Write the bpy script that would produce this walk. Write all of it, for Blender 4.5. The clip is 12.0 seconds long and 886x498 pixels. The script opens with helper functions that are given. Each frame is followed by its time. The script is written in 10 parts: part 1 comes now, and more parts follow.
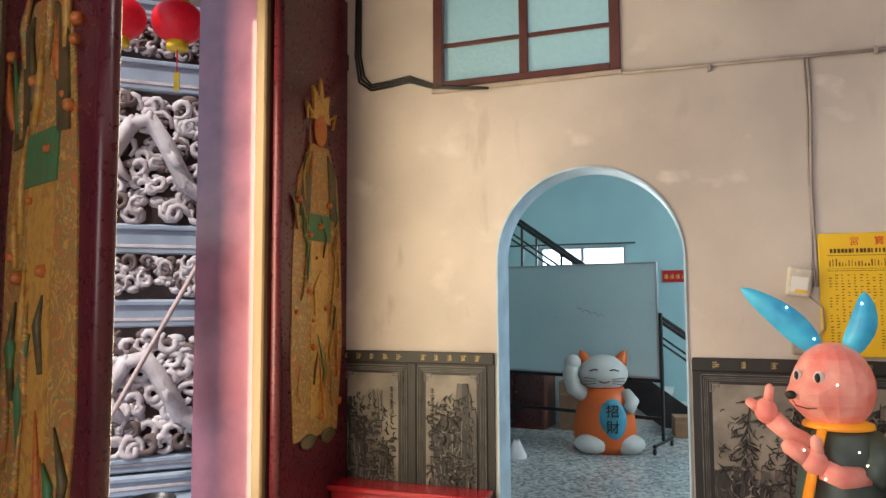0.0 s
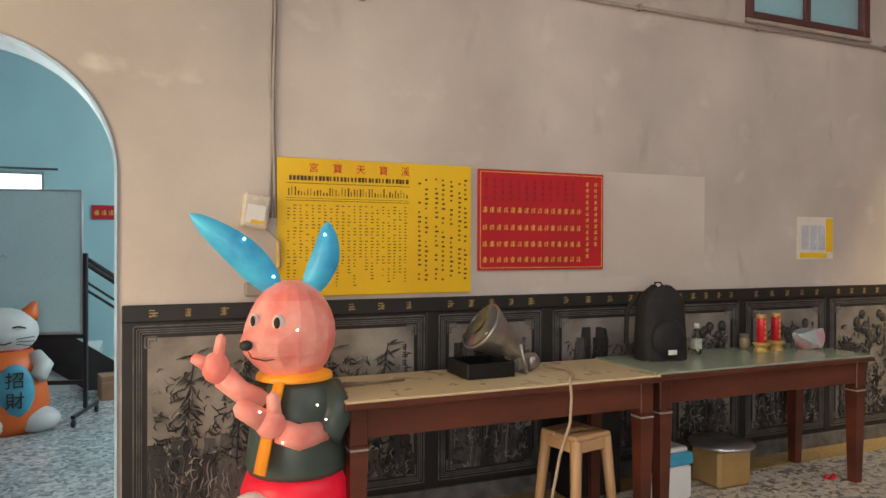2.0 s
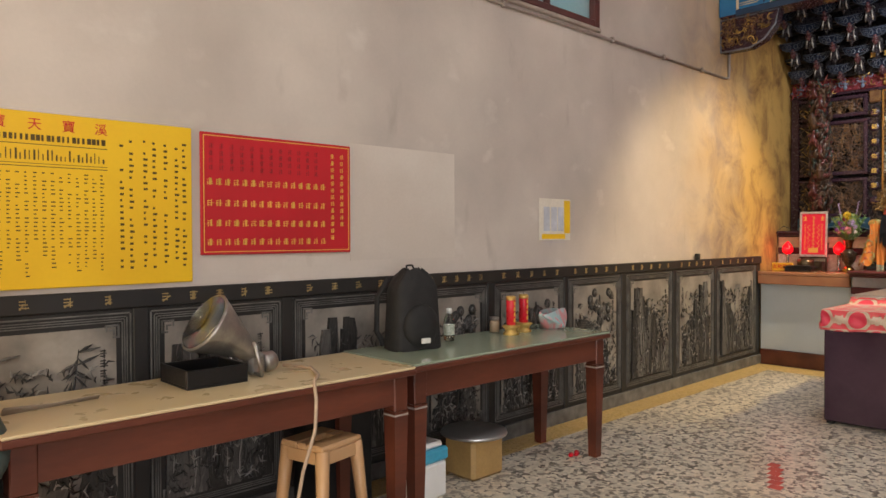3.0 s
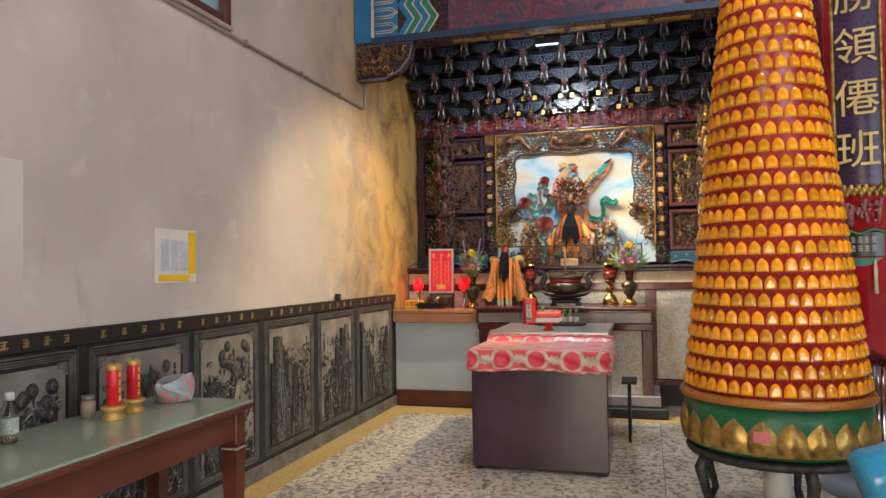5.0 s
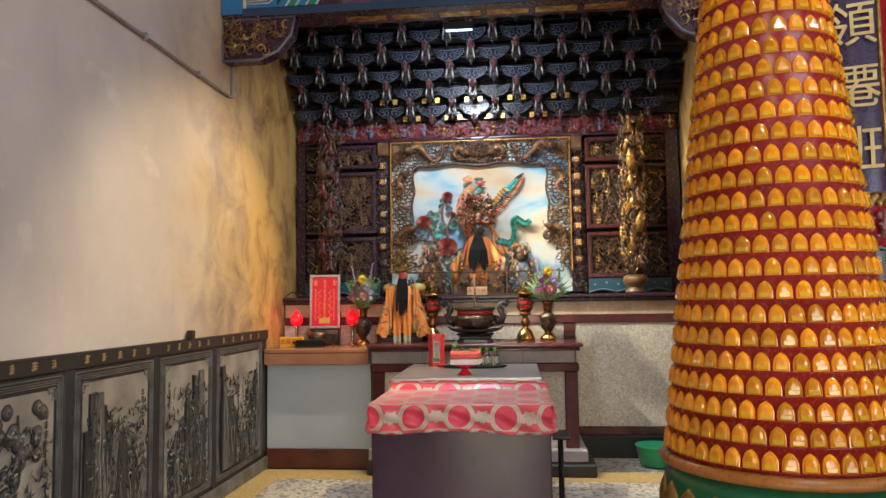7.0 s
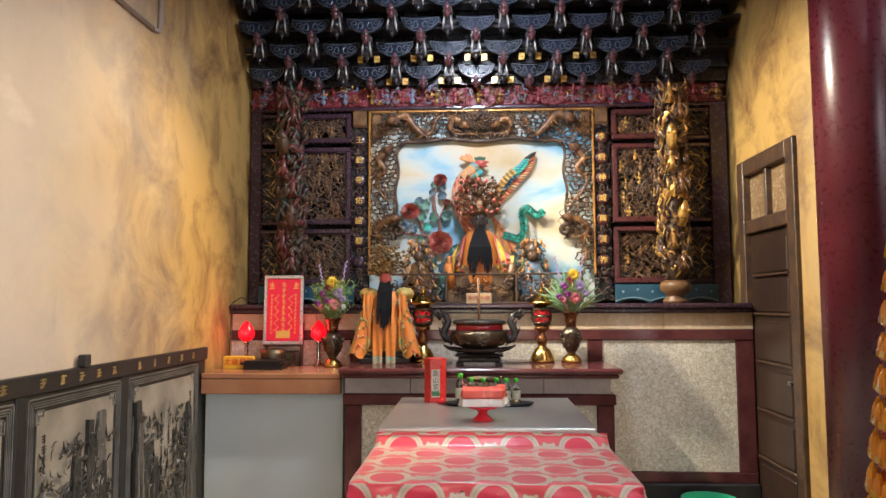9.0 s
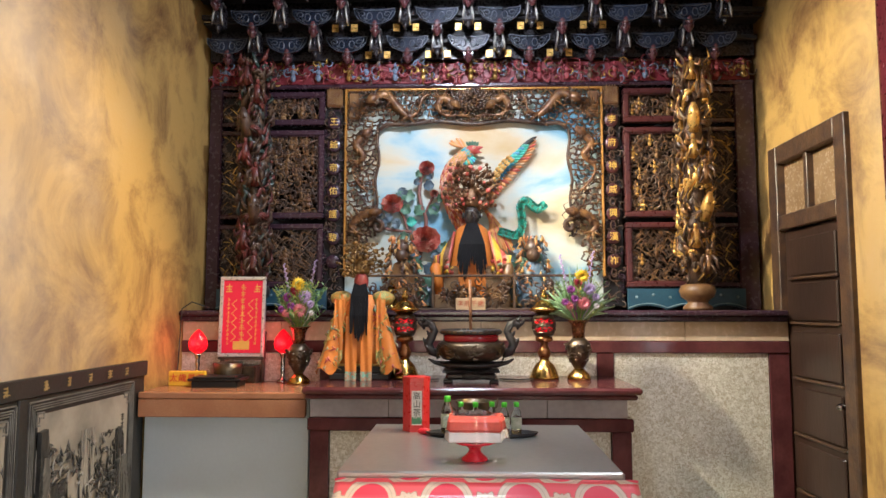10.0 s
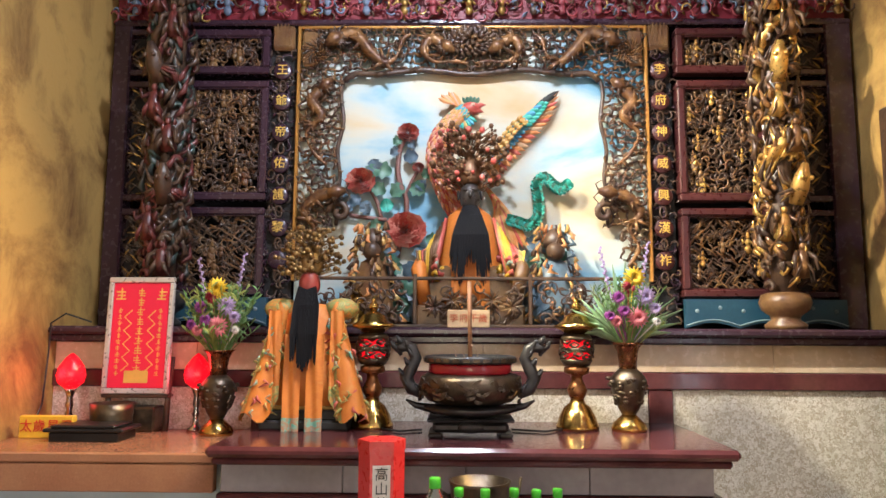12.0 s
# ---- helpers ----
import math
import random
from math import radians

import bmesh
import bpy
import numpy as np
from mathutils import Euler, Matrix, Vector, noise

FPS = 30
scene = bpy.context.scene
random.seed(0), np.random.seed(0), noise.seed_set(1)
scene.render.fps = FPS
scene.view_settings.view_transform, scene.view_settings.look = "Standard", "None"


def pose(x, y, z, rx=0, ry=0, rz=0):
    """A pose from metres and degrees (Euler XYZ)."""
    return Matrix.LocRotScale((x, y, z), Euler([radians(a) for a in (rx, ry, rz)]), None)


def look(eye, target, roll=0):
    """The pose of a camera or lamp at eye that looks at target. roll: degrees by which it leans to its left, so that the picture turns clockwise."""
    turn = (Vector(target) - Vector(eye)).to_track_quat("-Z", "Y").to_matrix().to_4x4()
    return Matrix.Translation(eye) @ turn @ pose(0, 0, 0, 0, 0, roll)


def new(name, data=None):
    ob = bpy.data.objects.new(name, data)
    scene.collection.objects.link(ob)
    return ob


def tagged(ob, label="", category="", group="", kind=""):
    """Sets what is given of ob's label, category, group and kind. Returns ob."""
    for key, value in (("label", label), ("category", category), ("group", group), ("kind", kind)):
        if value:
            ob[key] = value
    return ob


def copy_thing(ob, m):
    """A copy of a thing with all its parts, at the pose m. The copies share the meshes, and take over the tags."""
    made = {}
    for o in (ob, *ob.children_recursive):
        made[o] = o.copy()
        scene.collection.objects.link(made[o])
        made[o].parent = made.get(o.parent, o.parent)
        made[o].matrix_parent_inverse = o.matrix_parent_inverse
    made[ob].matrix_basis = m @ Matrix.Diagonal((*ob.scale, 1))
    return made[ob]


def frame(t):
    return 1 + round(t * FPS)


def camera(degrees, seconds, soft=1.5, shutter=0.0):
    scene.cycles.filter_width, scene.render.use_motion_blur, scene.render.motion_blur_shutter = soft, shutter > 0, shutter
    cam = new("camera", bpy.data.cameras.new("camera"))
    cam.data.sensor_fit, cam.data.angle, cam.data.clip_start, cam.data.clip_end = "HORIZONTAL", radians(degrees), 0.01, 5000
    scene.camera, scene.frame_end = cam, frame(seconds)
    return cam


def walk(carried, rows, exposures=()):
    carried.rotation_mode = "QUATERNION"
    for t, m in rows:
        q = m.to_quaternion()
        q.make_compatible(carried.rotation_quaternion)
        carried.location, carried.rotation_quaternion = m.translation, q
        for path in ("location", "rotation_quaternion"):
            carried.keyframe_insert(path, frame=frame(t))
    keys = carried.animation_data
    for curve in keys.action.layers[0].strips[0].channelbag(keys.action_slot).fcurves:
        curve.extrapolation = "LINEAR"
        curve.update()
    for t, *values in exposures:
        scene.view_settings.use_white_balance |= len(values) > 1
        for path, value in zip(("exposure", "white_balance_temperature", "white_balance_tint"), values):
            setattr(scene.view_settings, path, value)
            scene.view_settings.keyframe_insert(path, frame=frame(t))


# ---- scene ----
cam = camera(63.9, 12.0)
PATH = [
    (0, (0.701, 0.179, 1.515), (0.027, 2.057, 1.654), -0.3),
    (0.5, (0.638, 0.418, 1.483), (0.313, 2.39, 1.577), -0.2),
    (1, (0.619, 0.682, 1.466), (0.659, 2.681, 1.525), -0.1),
    (1.5, (0.652, 0.937, 1.474), (1.085, 2.89, 1.496), 0.1),
    (2, (0.711, 1.18, 1.438), (1.504, 3.016, 1.426), 0.2),
    (2.5, (0.845, 1.421, 1.393), (1.943, 3.093, 1.365), 0.1),
    (3, (1.015, 1.616, 1.379), (2.395, 3.063, 1.342), -0.2),
    (3.5, (1.164, 1.801, 1.401), (2.764, 3.001, 1.35), -0.3),
    (5.5, (1.988, 2.35, 1.395), (3.944, 2.753, 1.498), -1.0),
    (6, (2.272, 2.45, 1.4), (4.245, 2.752, 1.529), -0.9),
    (6.5, (2.557, 2.571, 1.39), (4.537, 2.811, 1.53), -0.8),
    (7, (2.872, 2.674, 1.372), (4.857, 2.876, 1.518), -0.8),
    (9, (4.209, 3.028, 1.428), (6.201, 3.125, 1.579), -0.2),
    (9.5, (4.562, 3.056, 1.422), (6.554, 3.136, 1.578), -0.1),
    (10, (4.92, 3.027, 1.42), (6.911, 3.101, 1.592), -0.0),
    (10.5, (5.259, 3.041, 1.409), (7.249, 3.113, 1.592), 0.1),
    (11, (5.599, 3.042, 1.407), (7.589, 3.107, 1.597), 0.3),
    (11.5, (5.935, 3.049, 1.398), (7.923, 3.102, 1.604), 0.3),
    (12, (6.214, 3.072, 1.403), (8.2, 3.11, 1.634), 0.3),
]
walk(cam, [(t, look(eye, target, roll)) for t, eye, target, roll in PATH], [(0, -0.1, 6350, 10), (1, -0.15, 6450, 10), (2, -0.1, 6500, 10), (2.5, -0.05, 6500, 10), (3.5, 0.32, 6400, 10), (5.5, 0.12, 5850, 9), (6.5, 0.08, 5800, 9), (9, 0.25, 5750, 9), (10, 0.28, 5750, 9), (12, 0.42, 5750, 10)])

# ---- world and light ----
world = bpy.data.worlds.new("sky")
scene.world = world
world.use_nodes = True
sky = world.node_tree.nodes.new("ShaderNodeTexSky")
sky.sky_type, sky.sun_disc, sky.sun_elevation, sky.sun_rotation = "NISHITA", False, radians(50), radians(197)
background = world.node_tree.nodes["Background"]
background.inputs["Strength"].default_value = 0.15
world.node_tree.links.new(sky.outputs["Color"], background.inputs["Color"])


def lamp(name, kind, m, power, colour, size=0.1, size_y=None, spread=None):
    data = bpy.data.lights.new(name, kind)
    data.energy, data.color = power, colour
    if kind == "AREA":
        data.shape, data.size, data.size_y = "RECTANGLE", size, size_y or size
        if spread:
            data.spread = radians(spread)
    elif kind == "SUN":
        data.angle = size
    else:
        data.shadow_soft_size = size
        if kind == "SPOT":
            data.spot_size, data.spot_blend = radians(spread or 90), 0.6
    ob = new(name, data)
    ob.matrix_world = m
    return ob


lamp("sun", "SUN", look((-2.5, -8, 10), (0, 0, 0)), 5.0, (1.0, 0.95, 0.88), 0.05)
# area lamps stand in for daylight in the front doorways; the hall doors are out of view
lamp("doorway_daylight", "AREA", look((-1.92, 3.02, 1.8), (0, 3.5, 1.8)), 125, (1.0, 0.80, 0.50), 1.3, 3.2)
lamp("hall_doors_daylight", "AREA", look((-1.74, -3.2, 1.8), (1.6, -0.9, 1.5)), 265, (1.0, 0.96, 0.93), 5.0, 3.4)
# added fill lamp inside the back room, at no window
lamp("back_room_fill", "AREA", look((4.2, 6.7, 2.7), (-1.0, 8.2, 0.9)), 150, (0.80, 0.93, 1.0), 2.4, 1.8)
# daylight in the window of the back room
lamp("back_window_daylight", "AREA", look((-0.85, 10.1, 2.0), (-0.85, 5, 0.5)), 45, (0.9, 0.97, 1.0), 1.2, 0.6)
# added overhead fill for the hall; the lamps are unseen and have no fixtures
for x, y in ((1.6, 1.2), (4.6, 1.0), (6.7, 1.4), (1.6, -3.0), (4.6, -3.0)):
    lamp("ceiling_fill", "AREA", look((x, y, 4.93), (x, y, 0)), 38, (1.0, 0.96, 0.92), 1.2, 0.12)
# warm spotlights behind the beam, each thrown across the side altar
lamp("altar_spot", "SPOT", look((8.14, 1.78, 3.38), (7.55, 4.8, 1.05)), 430, (1.0, 0.72, 0.32), 0.05, spread=62)
lamp("altar_spot", "SPOT", look((8.14, 4.22, 3.38), (8.72, 1.12, 1.4)), 690, (1.0, 0.84, 0.56), 0.05, spread=64)
# cool lamp fixed behind the beam, facing the screen
lamp("altar_lamp", "AREA", look((8.13, 3.06, 3.40), (9.35, 3.06, 1.55)), 40, (0.97, 0.97, 1.0), 0.2, 0.07)

# ---- materials ----
def material(name, colour, colour2=None, rough=0.6, metal=0.0, scale=6.0, fine=60.0, bump=0.15, amount=0.5, spread=0.25,
             transmission=0.0, emission=0.0, coat=0.0, vary=0.0, detail=6.0, stretch=(1, 1, 1), low=0.35, high=0.65, sub=0.0):
    """Two colours mixed by broad noise, a fine grain on top, bump from both; vary: change from object to object."""
    m = bpy.data.materials.new(name)
    m.use_nodes = True
    n, l = m.node_tree.nodes, m.node_tree.links
    b = n["Principled BSDF"]
    colour2 = colour2 or tuple(c * (1 - spread) for c in colour)
    co = n.new("ShaderNodeTexCoord")
    mp = n.new("ShaderNodeMapping")
    mp.inputs["Scale"].default_value = stretch
    l.new(co.outputs["Object"], mp.inputs["Vector"])
    broad = n.new("ShaderNodeTexNoise")
    broad.inputs["Scale"].default_value, broad.inputs["Detail"].default_value = scale, detail
    grain = n.new("ShaderNodeTexNoise")
    grain.inputs["Scale"].default_value, grain.inputs["Detail"].default_value = fine, 3.0
    for t in (broad, grain):
        l.new(mp.outputs["Vector"], t.inputs["Vector"])
    ramp = n.new("ShaderNodeMapRange")
    ramp.inputs["From Min"].default_value, ramp.inputs["From Max"].default_value = low, high
    l.new(broad.outputs["Fac"], ramp.inputs["Value"])
    mix = n.new("ShaderNodeMix")
    mix.data_type = "RGBA"
    mix.inputs["A"].default_value, mix.inputs["B"].default_value = (*colour, 1), (*colour2, 1)
    l.new(ramp.outputs["Result"], mix.inputs["Factor"])
    hsv = n.new("ShaderNodeHueSaturation")
    val = n.new("ShaderNodeMapRange")
    val.inputs["To Min"].default_value, val.inputs["To Max"].default_value = 1 - 0.35 * amount, 1 + 0.35 * amount
    l.new(grain.outputs["Fac"], val.inputs["Value"])
    last = val.outputs["Result"]
    if vary:
        info = n.new("ShaderNodeObjectInfo")
        v2 = n.new("ShaderNodeMapRange")
        v2.inputs["To Min"].default_value, v2.inputs["To Max"].default_value = 1 - vary, 1 + vary
        l.new(info.outputs["Random"], v2.inputs["Value"])
        mu = n.new("ShaderNodeMath")
        mu.operation = "MULTIPLY"
        l.new(last, mu.inputs[0]), l.new(v2.outputs["Result"], mu.inputs[1])
        last = mu.outputs[0]
    l.new(last, hsv.inputs["Value"])
    l.new(mix.outputs["Result"], hsv.inputs["Color"])
    l.new(hsv.outputs["Color"], b.inputs["Base Color"])
    rr = n.new("ShaderNodeMapRange")
    rr.inputs["To Min"].default_value, rr.inputs["To Max"].default_value = max(0.02, rough - 0.12), min(1, rough + 0.12)
    l.new(grain.outputs["Fac"], rr.inputs["Value"])
    l.new(rr.outputs["Result"], b.inputs["Roughness"])
    b.inputs["Metallic"].default_value = metal
    b.inputs["Transmission Weight"].default_value = transmission
    b.inputs["Coat Weight"].default_value = coat
    b.inputs["Coat Roughness"].default_value = 0.15
    if sub:
        b.inputs["Subsurface Weight"].default_value = sub
        b.inputs["Subsurface Radius"].default_value = (0.02, 0.01, 0.01)
    if emission:
        l.new(hsv.outputs["Color"], b.inputs["Emission Color"])
        b.inputs["Emission Strength"].default_value = emission
    if bump:
        add = n.new("ShaderNodeMath")
        add.operation = "MULTIPLY_ADD"
        add.inputs[1].default_value = 0.35
        l.new(grain.outputs["Fac"], add.inputs[0]), l.new(broad.outputs["Fac"], add.inputs[2])
        bp = n.new("ShaderNodeBump")
        bp.inputs["Strength"].default_value, bp.inputs["Distance"].default_value = bump, 0.02
        l.new(add.outputs[0], bp.inputs["Height"])
        l.new(bp.outputs["Normal"], b.inputs["Normal"])
    return m


def stained_plaster(name, base, dirty, blotch, stains):
    """Old lime plaster: broad clouds, small pale patches, vertical runs and brown stains."""
    m = material(name, base, dirty, rough=0.75, scale=0.9, fine=45, bump=0.12, amount=0.12, low=0.38, high=0.7)
    n, l = m.node_tree.nodes, m.node_tree.links
    b = n["Principled BSDF"]
    link = b.inputs["Base Color"].links[0]
    source = link.from_socket
    co = n.new("ShaderNodeTexCoord")
    for scale, low, high, colour, stretch, top in ((2.6, 0.60, 0.72, blotch, (1, 1, 1.3), 0.55), (5.0, 0.62, 0.75, stains, (1, 1, 0.35), 0.6), (1.3, 0.52, 0.75, stains, (1, 1, 0.6), 0.35)):
        mp = n.new("ShaderNodeMapping")
        mp.inputs["Scale"].default_value = stretch
        mp.inputs["Location"].default_value = (scale, 2 * scale, 3)
        t = n.new("ShaderNodeTexNoise")
        t.inputs["Scale"].default_value, t.inputs["Detail"].default_value = scale, 7
        l.new(co.outputs["Object"], mp.inputs["Vector"]), l.new(mp.outputs["Vector"], t.inputs["Vector"])
        r = n.new("ShaderNodeMapRange")
        r.inputs["From Min"].default_value, r.inputs["From Max"].default_value, r.inputs["To Max"].default_value = low, high, top
        l.new(t.outputs["Fac"], r.inputs["Value"])
        x = n.new("ShaderNodeMix")
        x.data_type = "RGBA"
        x.inputs["B"].default_value = (*colour, 1)
        l.new(r.outputs["Result"], x.inputs["Factor"]), l.new(source, x.inputs["A"])
        source = x.outputs["Result"]
    l.new(source, b.inputs["Base Color"])
    return m


def speckled(name, colours, scale, rough=0.35, bump=0.05, joint=None):
    """Stone chips: voronoi cells that take one of a few colours."""
    m = bpy.data.materials.new(name)
    m.use_nodes = True
    n, l = m.node_tree.nodes, m.node_tree.links
    b = n["Principled BSDF"]
    co = n.new("ShaderNodeTexCoord")
    v = n.new("ShaderNodeTexVoronoi")
    v.inputs["Scale"].default_value = scale
    v.inputs["Randomness"].default_value = 1.0
    wob = n.new("ShaderNodeTexNoise")
    wob.inputs["Scale"].default_value = scale * 0.6
    mixv = n.new("ShaderNodeMix")
    mixv.data_type = "RGBA"
    mixv.inputs["Factor"].default_value = 0.06
    l.new(co.outputs["Object"], wob.inputs["Vector"])
    l.new(co.outputs["Object"], mixv.inputs["A"]), l.new(wob.outputs["Color"], mixv.inputs["B"])
    l.new(mixv.outputs["Result"], v.inputs["Vector"])
    sep = n.new("ShaderNodeSeparateColor")
    l.new(v.outputs["Color"], sep.inputs["Color"])
    ramp = n.new("ShaderNodeValToRGB")
    ramp.color_ramp.interpolation = "CONSTANT"
    e = ramp.color_ramp.elements
    e[0].color, e[0].position = (*colours[0], 1), 0
    e[1].color, e[1].position = (*colours[1], 1), 1 / len(colours)
    for i, c in enumerate(colours[2:], 2):
        k = e.new(i / len(colours))
        k.color = (*c, 1)
    l.new(sep.outputs["Red"], ramp.inputs["Fac"])
    dirt = n.new("ShaderNodeTexNoise")
    dirt.inputs["Scale"].default_value, dirt.inputs["Detail"].default_value = 1.4, 5
    l.new(co.outputs["Object"], dirt.inputs["Vector"])
    r = n.new("ShaderNodeMapRange")
    r.inputs["To Min"].default_value, r.inputs["To Max"].default_value = 0.75, 1.2
    l.new(dirt.outputs["Fac"], r.inputs["Value"])
    hsv = n.new("ShaderNodeHueSaturation")
    l.new(r.outputs["Result"], hsv.inputs["Value"]), l.new(ramp.outputs["Color"], hsv.inputs["Color"])
    l.new(hsv.outputs["Color"], b.inputs["Base Color"])
    b.inputs["Roughness"].default_value = rough
    bp = n.new("ShaderNodeBump")
    bp.inputs["Strength"].default_value, bp.inputs["Distance"].default_value = bump, 0.01
    l.new(v.outputs["Distance"], bp.inputs["Height"]), l.new(bp.outputs["Normal"], b.inputs["Normal"])
    return m


def glass(name, colour, rough=0.05, weight=1.0):
    m = material(name, colour, rough=rough, transmission=weight, bump=0.0, amount=0.05, spread=0.05)
    m.node_tree.nodes["Principled BSDF"].inputs["IOR"].default_value = 1.45
    return m


def painted(name, colours, scale, rough=0.5, distort=1.5, bump=0.1, stretch=(1, 1, 1), metal=0.0, crisp=False):
    """Brushed picture paint: a ramp of colours along a twisted noise."""
    m = bpy.data.materials.new(name)
    m.use_nodes = True
    n, l = m.node_tree.nodes, m.node_tree.links
    b = n["Principled BSDF"]
    co = n.new("ShaderNodeTexCoord")
    mp = n.new("ShaderNodeMapping")
    mp.inputs["Scale"].default_value = stretch
    t = n.new("ShaderNodeTexNoise")
    t.inputs["Scale"].default_value, t.inputs["Detail"].default_value, t.inputs["Distortion"].default_value = scale, 5, distort
    l.new(co.outputs["Object"], mp.inputs["Vector"]), l.new(mp.outputs["Vector"], t.inputs["Vector"])
    ramp = n.new("ShaderNodeValToRGB")
    e = ramp.color_ramp.elements
    if crisp:
        ramp.color_ramp.interpolation = "CONSTANT"
        t.inputs["Detail"].default_value, t.inputs["Roughness"].default_value = 9, 0.62
    k = len(colours) - 1
    e[0].color, e[0].position = (*colours[0], 1), 0.30
    e[1].color, e[1].position = (*colours[-1], 1), 0.70
    for i, c in enumerate(colours[1:-1], 1):
        x = e.new(0.30 + 0.40 * i / k)
        x.color = (*c, 1)
    l.new(t.outputs["Fac"], ramp.inputs["Fac"]), l.new(ramp.outputs["Color"], b.inputs["Base Color"])
    b.inputs["Roughness"].default_value, b.inputs["Metallic"].default_value = rough, metal
    bp = n.new("ShaderNodeBump")
    bp.inputs["Strength"].default_value, bp.inputs["Distance"].default_value = bump, 0.01
    l.new(t.outputs["Fac"], bp.inputs["Height"]), l.new(bp.outputs["Normal"], b.inputs["Normal"])
    return m


PLASTER = stained_plaster("aged_plaster", (0.585, 0.525, 0.475), (0.40, 0.355, 0.325), (0.70, 0.65, 0.60), (0.33, 0.285, 0.25))
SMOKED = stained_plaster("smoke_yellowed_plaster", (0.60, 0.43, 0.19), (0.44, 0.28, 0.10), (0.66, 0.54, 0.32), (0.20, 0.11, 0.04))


def smoke_and_glow_gradient(name, clean, smoke_glow_tones, x0, x1):
    """Plaster whose incense-smoke stain, with lamp glow and shade in its colour, deepens along x from x0 to x1, with an
    uneven edge.
    """
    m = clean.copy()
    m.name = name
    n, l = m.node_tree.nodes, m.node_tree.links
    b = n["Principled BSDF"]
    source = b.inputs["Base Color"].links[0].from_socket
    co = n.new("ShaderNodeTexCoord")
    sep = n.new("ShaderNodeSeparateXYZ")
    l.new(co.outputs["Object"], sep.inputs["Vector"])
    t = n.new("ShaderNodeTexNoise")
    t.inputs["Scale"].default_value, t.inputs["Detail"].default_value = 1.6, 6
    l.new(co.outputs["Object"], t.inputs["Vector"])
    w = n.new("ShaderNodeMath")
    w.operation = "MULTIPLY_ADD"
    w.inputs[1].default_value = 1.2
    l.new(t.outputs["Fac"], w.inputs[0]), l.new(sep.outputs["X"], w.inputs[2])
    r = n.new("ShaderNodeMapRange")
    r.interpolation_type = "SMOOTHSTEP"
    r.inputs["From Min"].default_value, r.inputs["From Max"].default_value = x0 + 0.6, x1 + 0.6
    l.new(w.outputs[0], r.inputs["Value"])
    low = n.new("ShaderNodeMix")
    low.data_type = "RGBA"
    low.inputs["A"].default_value, low.inputs["B"].default_value = (*smoke_glow_tones[0], 1), (*smoke_glow_tones[1], 1)
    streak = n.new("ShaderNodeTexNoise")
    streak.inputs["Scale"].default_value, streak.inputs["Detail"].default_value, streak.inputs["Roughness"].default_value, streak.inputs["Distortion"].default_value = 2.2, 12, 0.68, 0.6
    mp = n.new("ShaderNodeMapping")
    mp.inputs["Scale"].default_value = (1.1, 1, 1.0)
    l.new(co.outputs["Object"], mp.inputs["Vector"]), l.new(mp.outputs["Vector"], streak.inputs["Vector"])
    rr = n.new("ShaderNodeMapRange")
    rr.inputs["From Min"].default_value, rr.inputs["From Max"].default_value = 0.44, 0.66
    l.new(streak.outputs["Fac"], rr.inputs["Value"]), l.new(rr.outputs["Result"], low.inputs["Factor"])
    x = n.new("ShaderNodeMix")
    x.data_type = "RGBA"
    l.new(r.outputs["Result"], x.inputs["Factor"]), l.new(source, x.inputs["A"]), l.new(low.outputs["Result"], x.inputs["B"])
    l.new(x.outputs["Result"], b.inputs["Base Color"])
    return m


# stain range stretched so its colour also holds lamp glow and corner shade
SMOKE_GLOW_WALL = smoke_and_glow_gradient("smoke_and_glow_plaster", PLASTER, ((0.44, 0.27, 0.075), (0.15, 0.07, 0.02)), 6.4, 8.7)
BLUE_WALL = material("pale_blue_wall_paint", (0.38, 0.60, 0.63), (0.33, 0.53, 0.57), rough=0.55, scale=1.2, fine=50, bump=0.06, amount=0.15)
BLUE_TRIM = material("blue_trim_paint", (0.42, 0.60, 0.75), rough=0.5, scale=5, bump=0.08, amount=0.3)
TERRAZZO = speckled("terrazzo", [(0.56, 0.51, 0.42), (0.68, 0.61, 0.50), (0.30, 0.27, 0.23), (0.60, 0.55, 0.46), (0.17, 0.15, 0.13), (0.72, 0.64, 0.52)], 42, rough=0.28)
TERRAZZO_BLUE = speckled("grey_terrazzo", [(0.42, 0.45, 0.46), (0.55, 0.58, 0.58), (0.22, 0.25, 0.26), (0.36, 0.39, 0.40)], 38, rough=0.22)
YELLOW_TERRAZZO = speckled("yellow_terrazzo", [(0.55, 0.38, 0.13), (0.62, 0.45, 0.18), (0.45, 0.30, 0.09), (0.58, 0.42, 0.2)], 70, rough=0.3)
CREAM_CHIP = speckled("cream_chip_stone", [(0.62, 0.58, 0.48), (0.52, 0.47, 0.37), (0.70, 0.66, 0.58), (0.44, 0.38, 0.28)], 95, rough=0.5, bump=0.2)
BLACK_STONE = material("black_slate", (0.012, 0.012, 0.013), (0.020, 0.019, 0.018), rough=0.5, scale=5, fine=70, bump=0.1, amount=0.5)
GREY_LINE = material("carved_grey_stone", (0.15, 0.145, 0.14), (0.07, 0.068, 0.065), rough=0.6, scale=9, bump=0.2, amount=0.5)
GOLD_PAINT = material("gold_paint", (0.62, 0.43, 0.14), (0.42, 0.27, 0.07), rough=0.4, metal=0.5, scale=12, bump=0.2, amount=0.4)
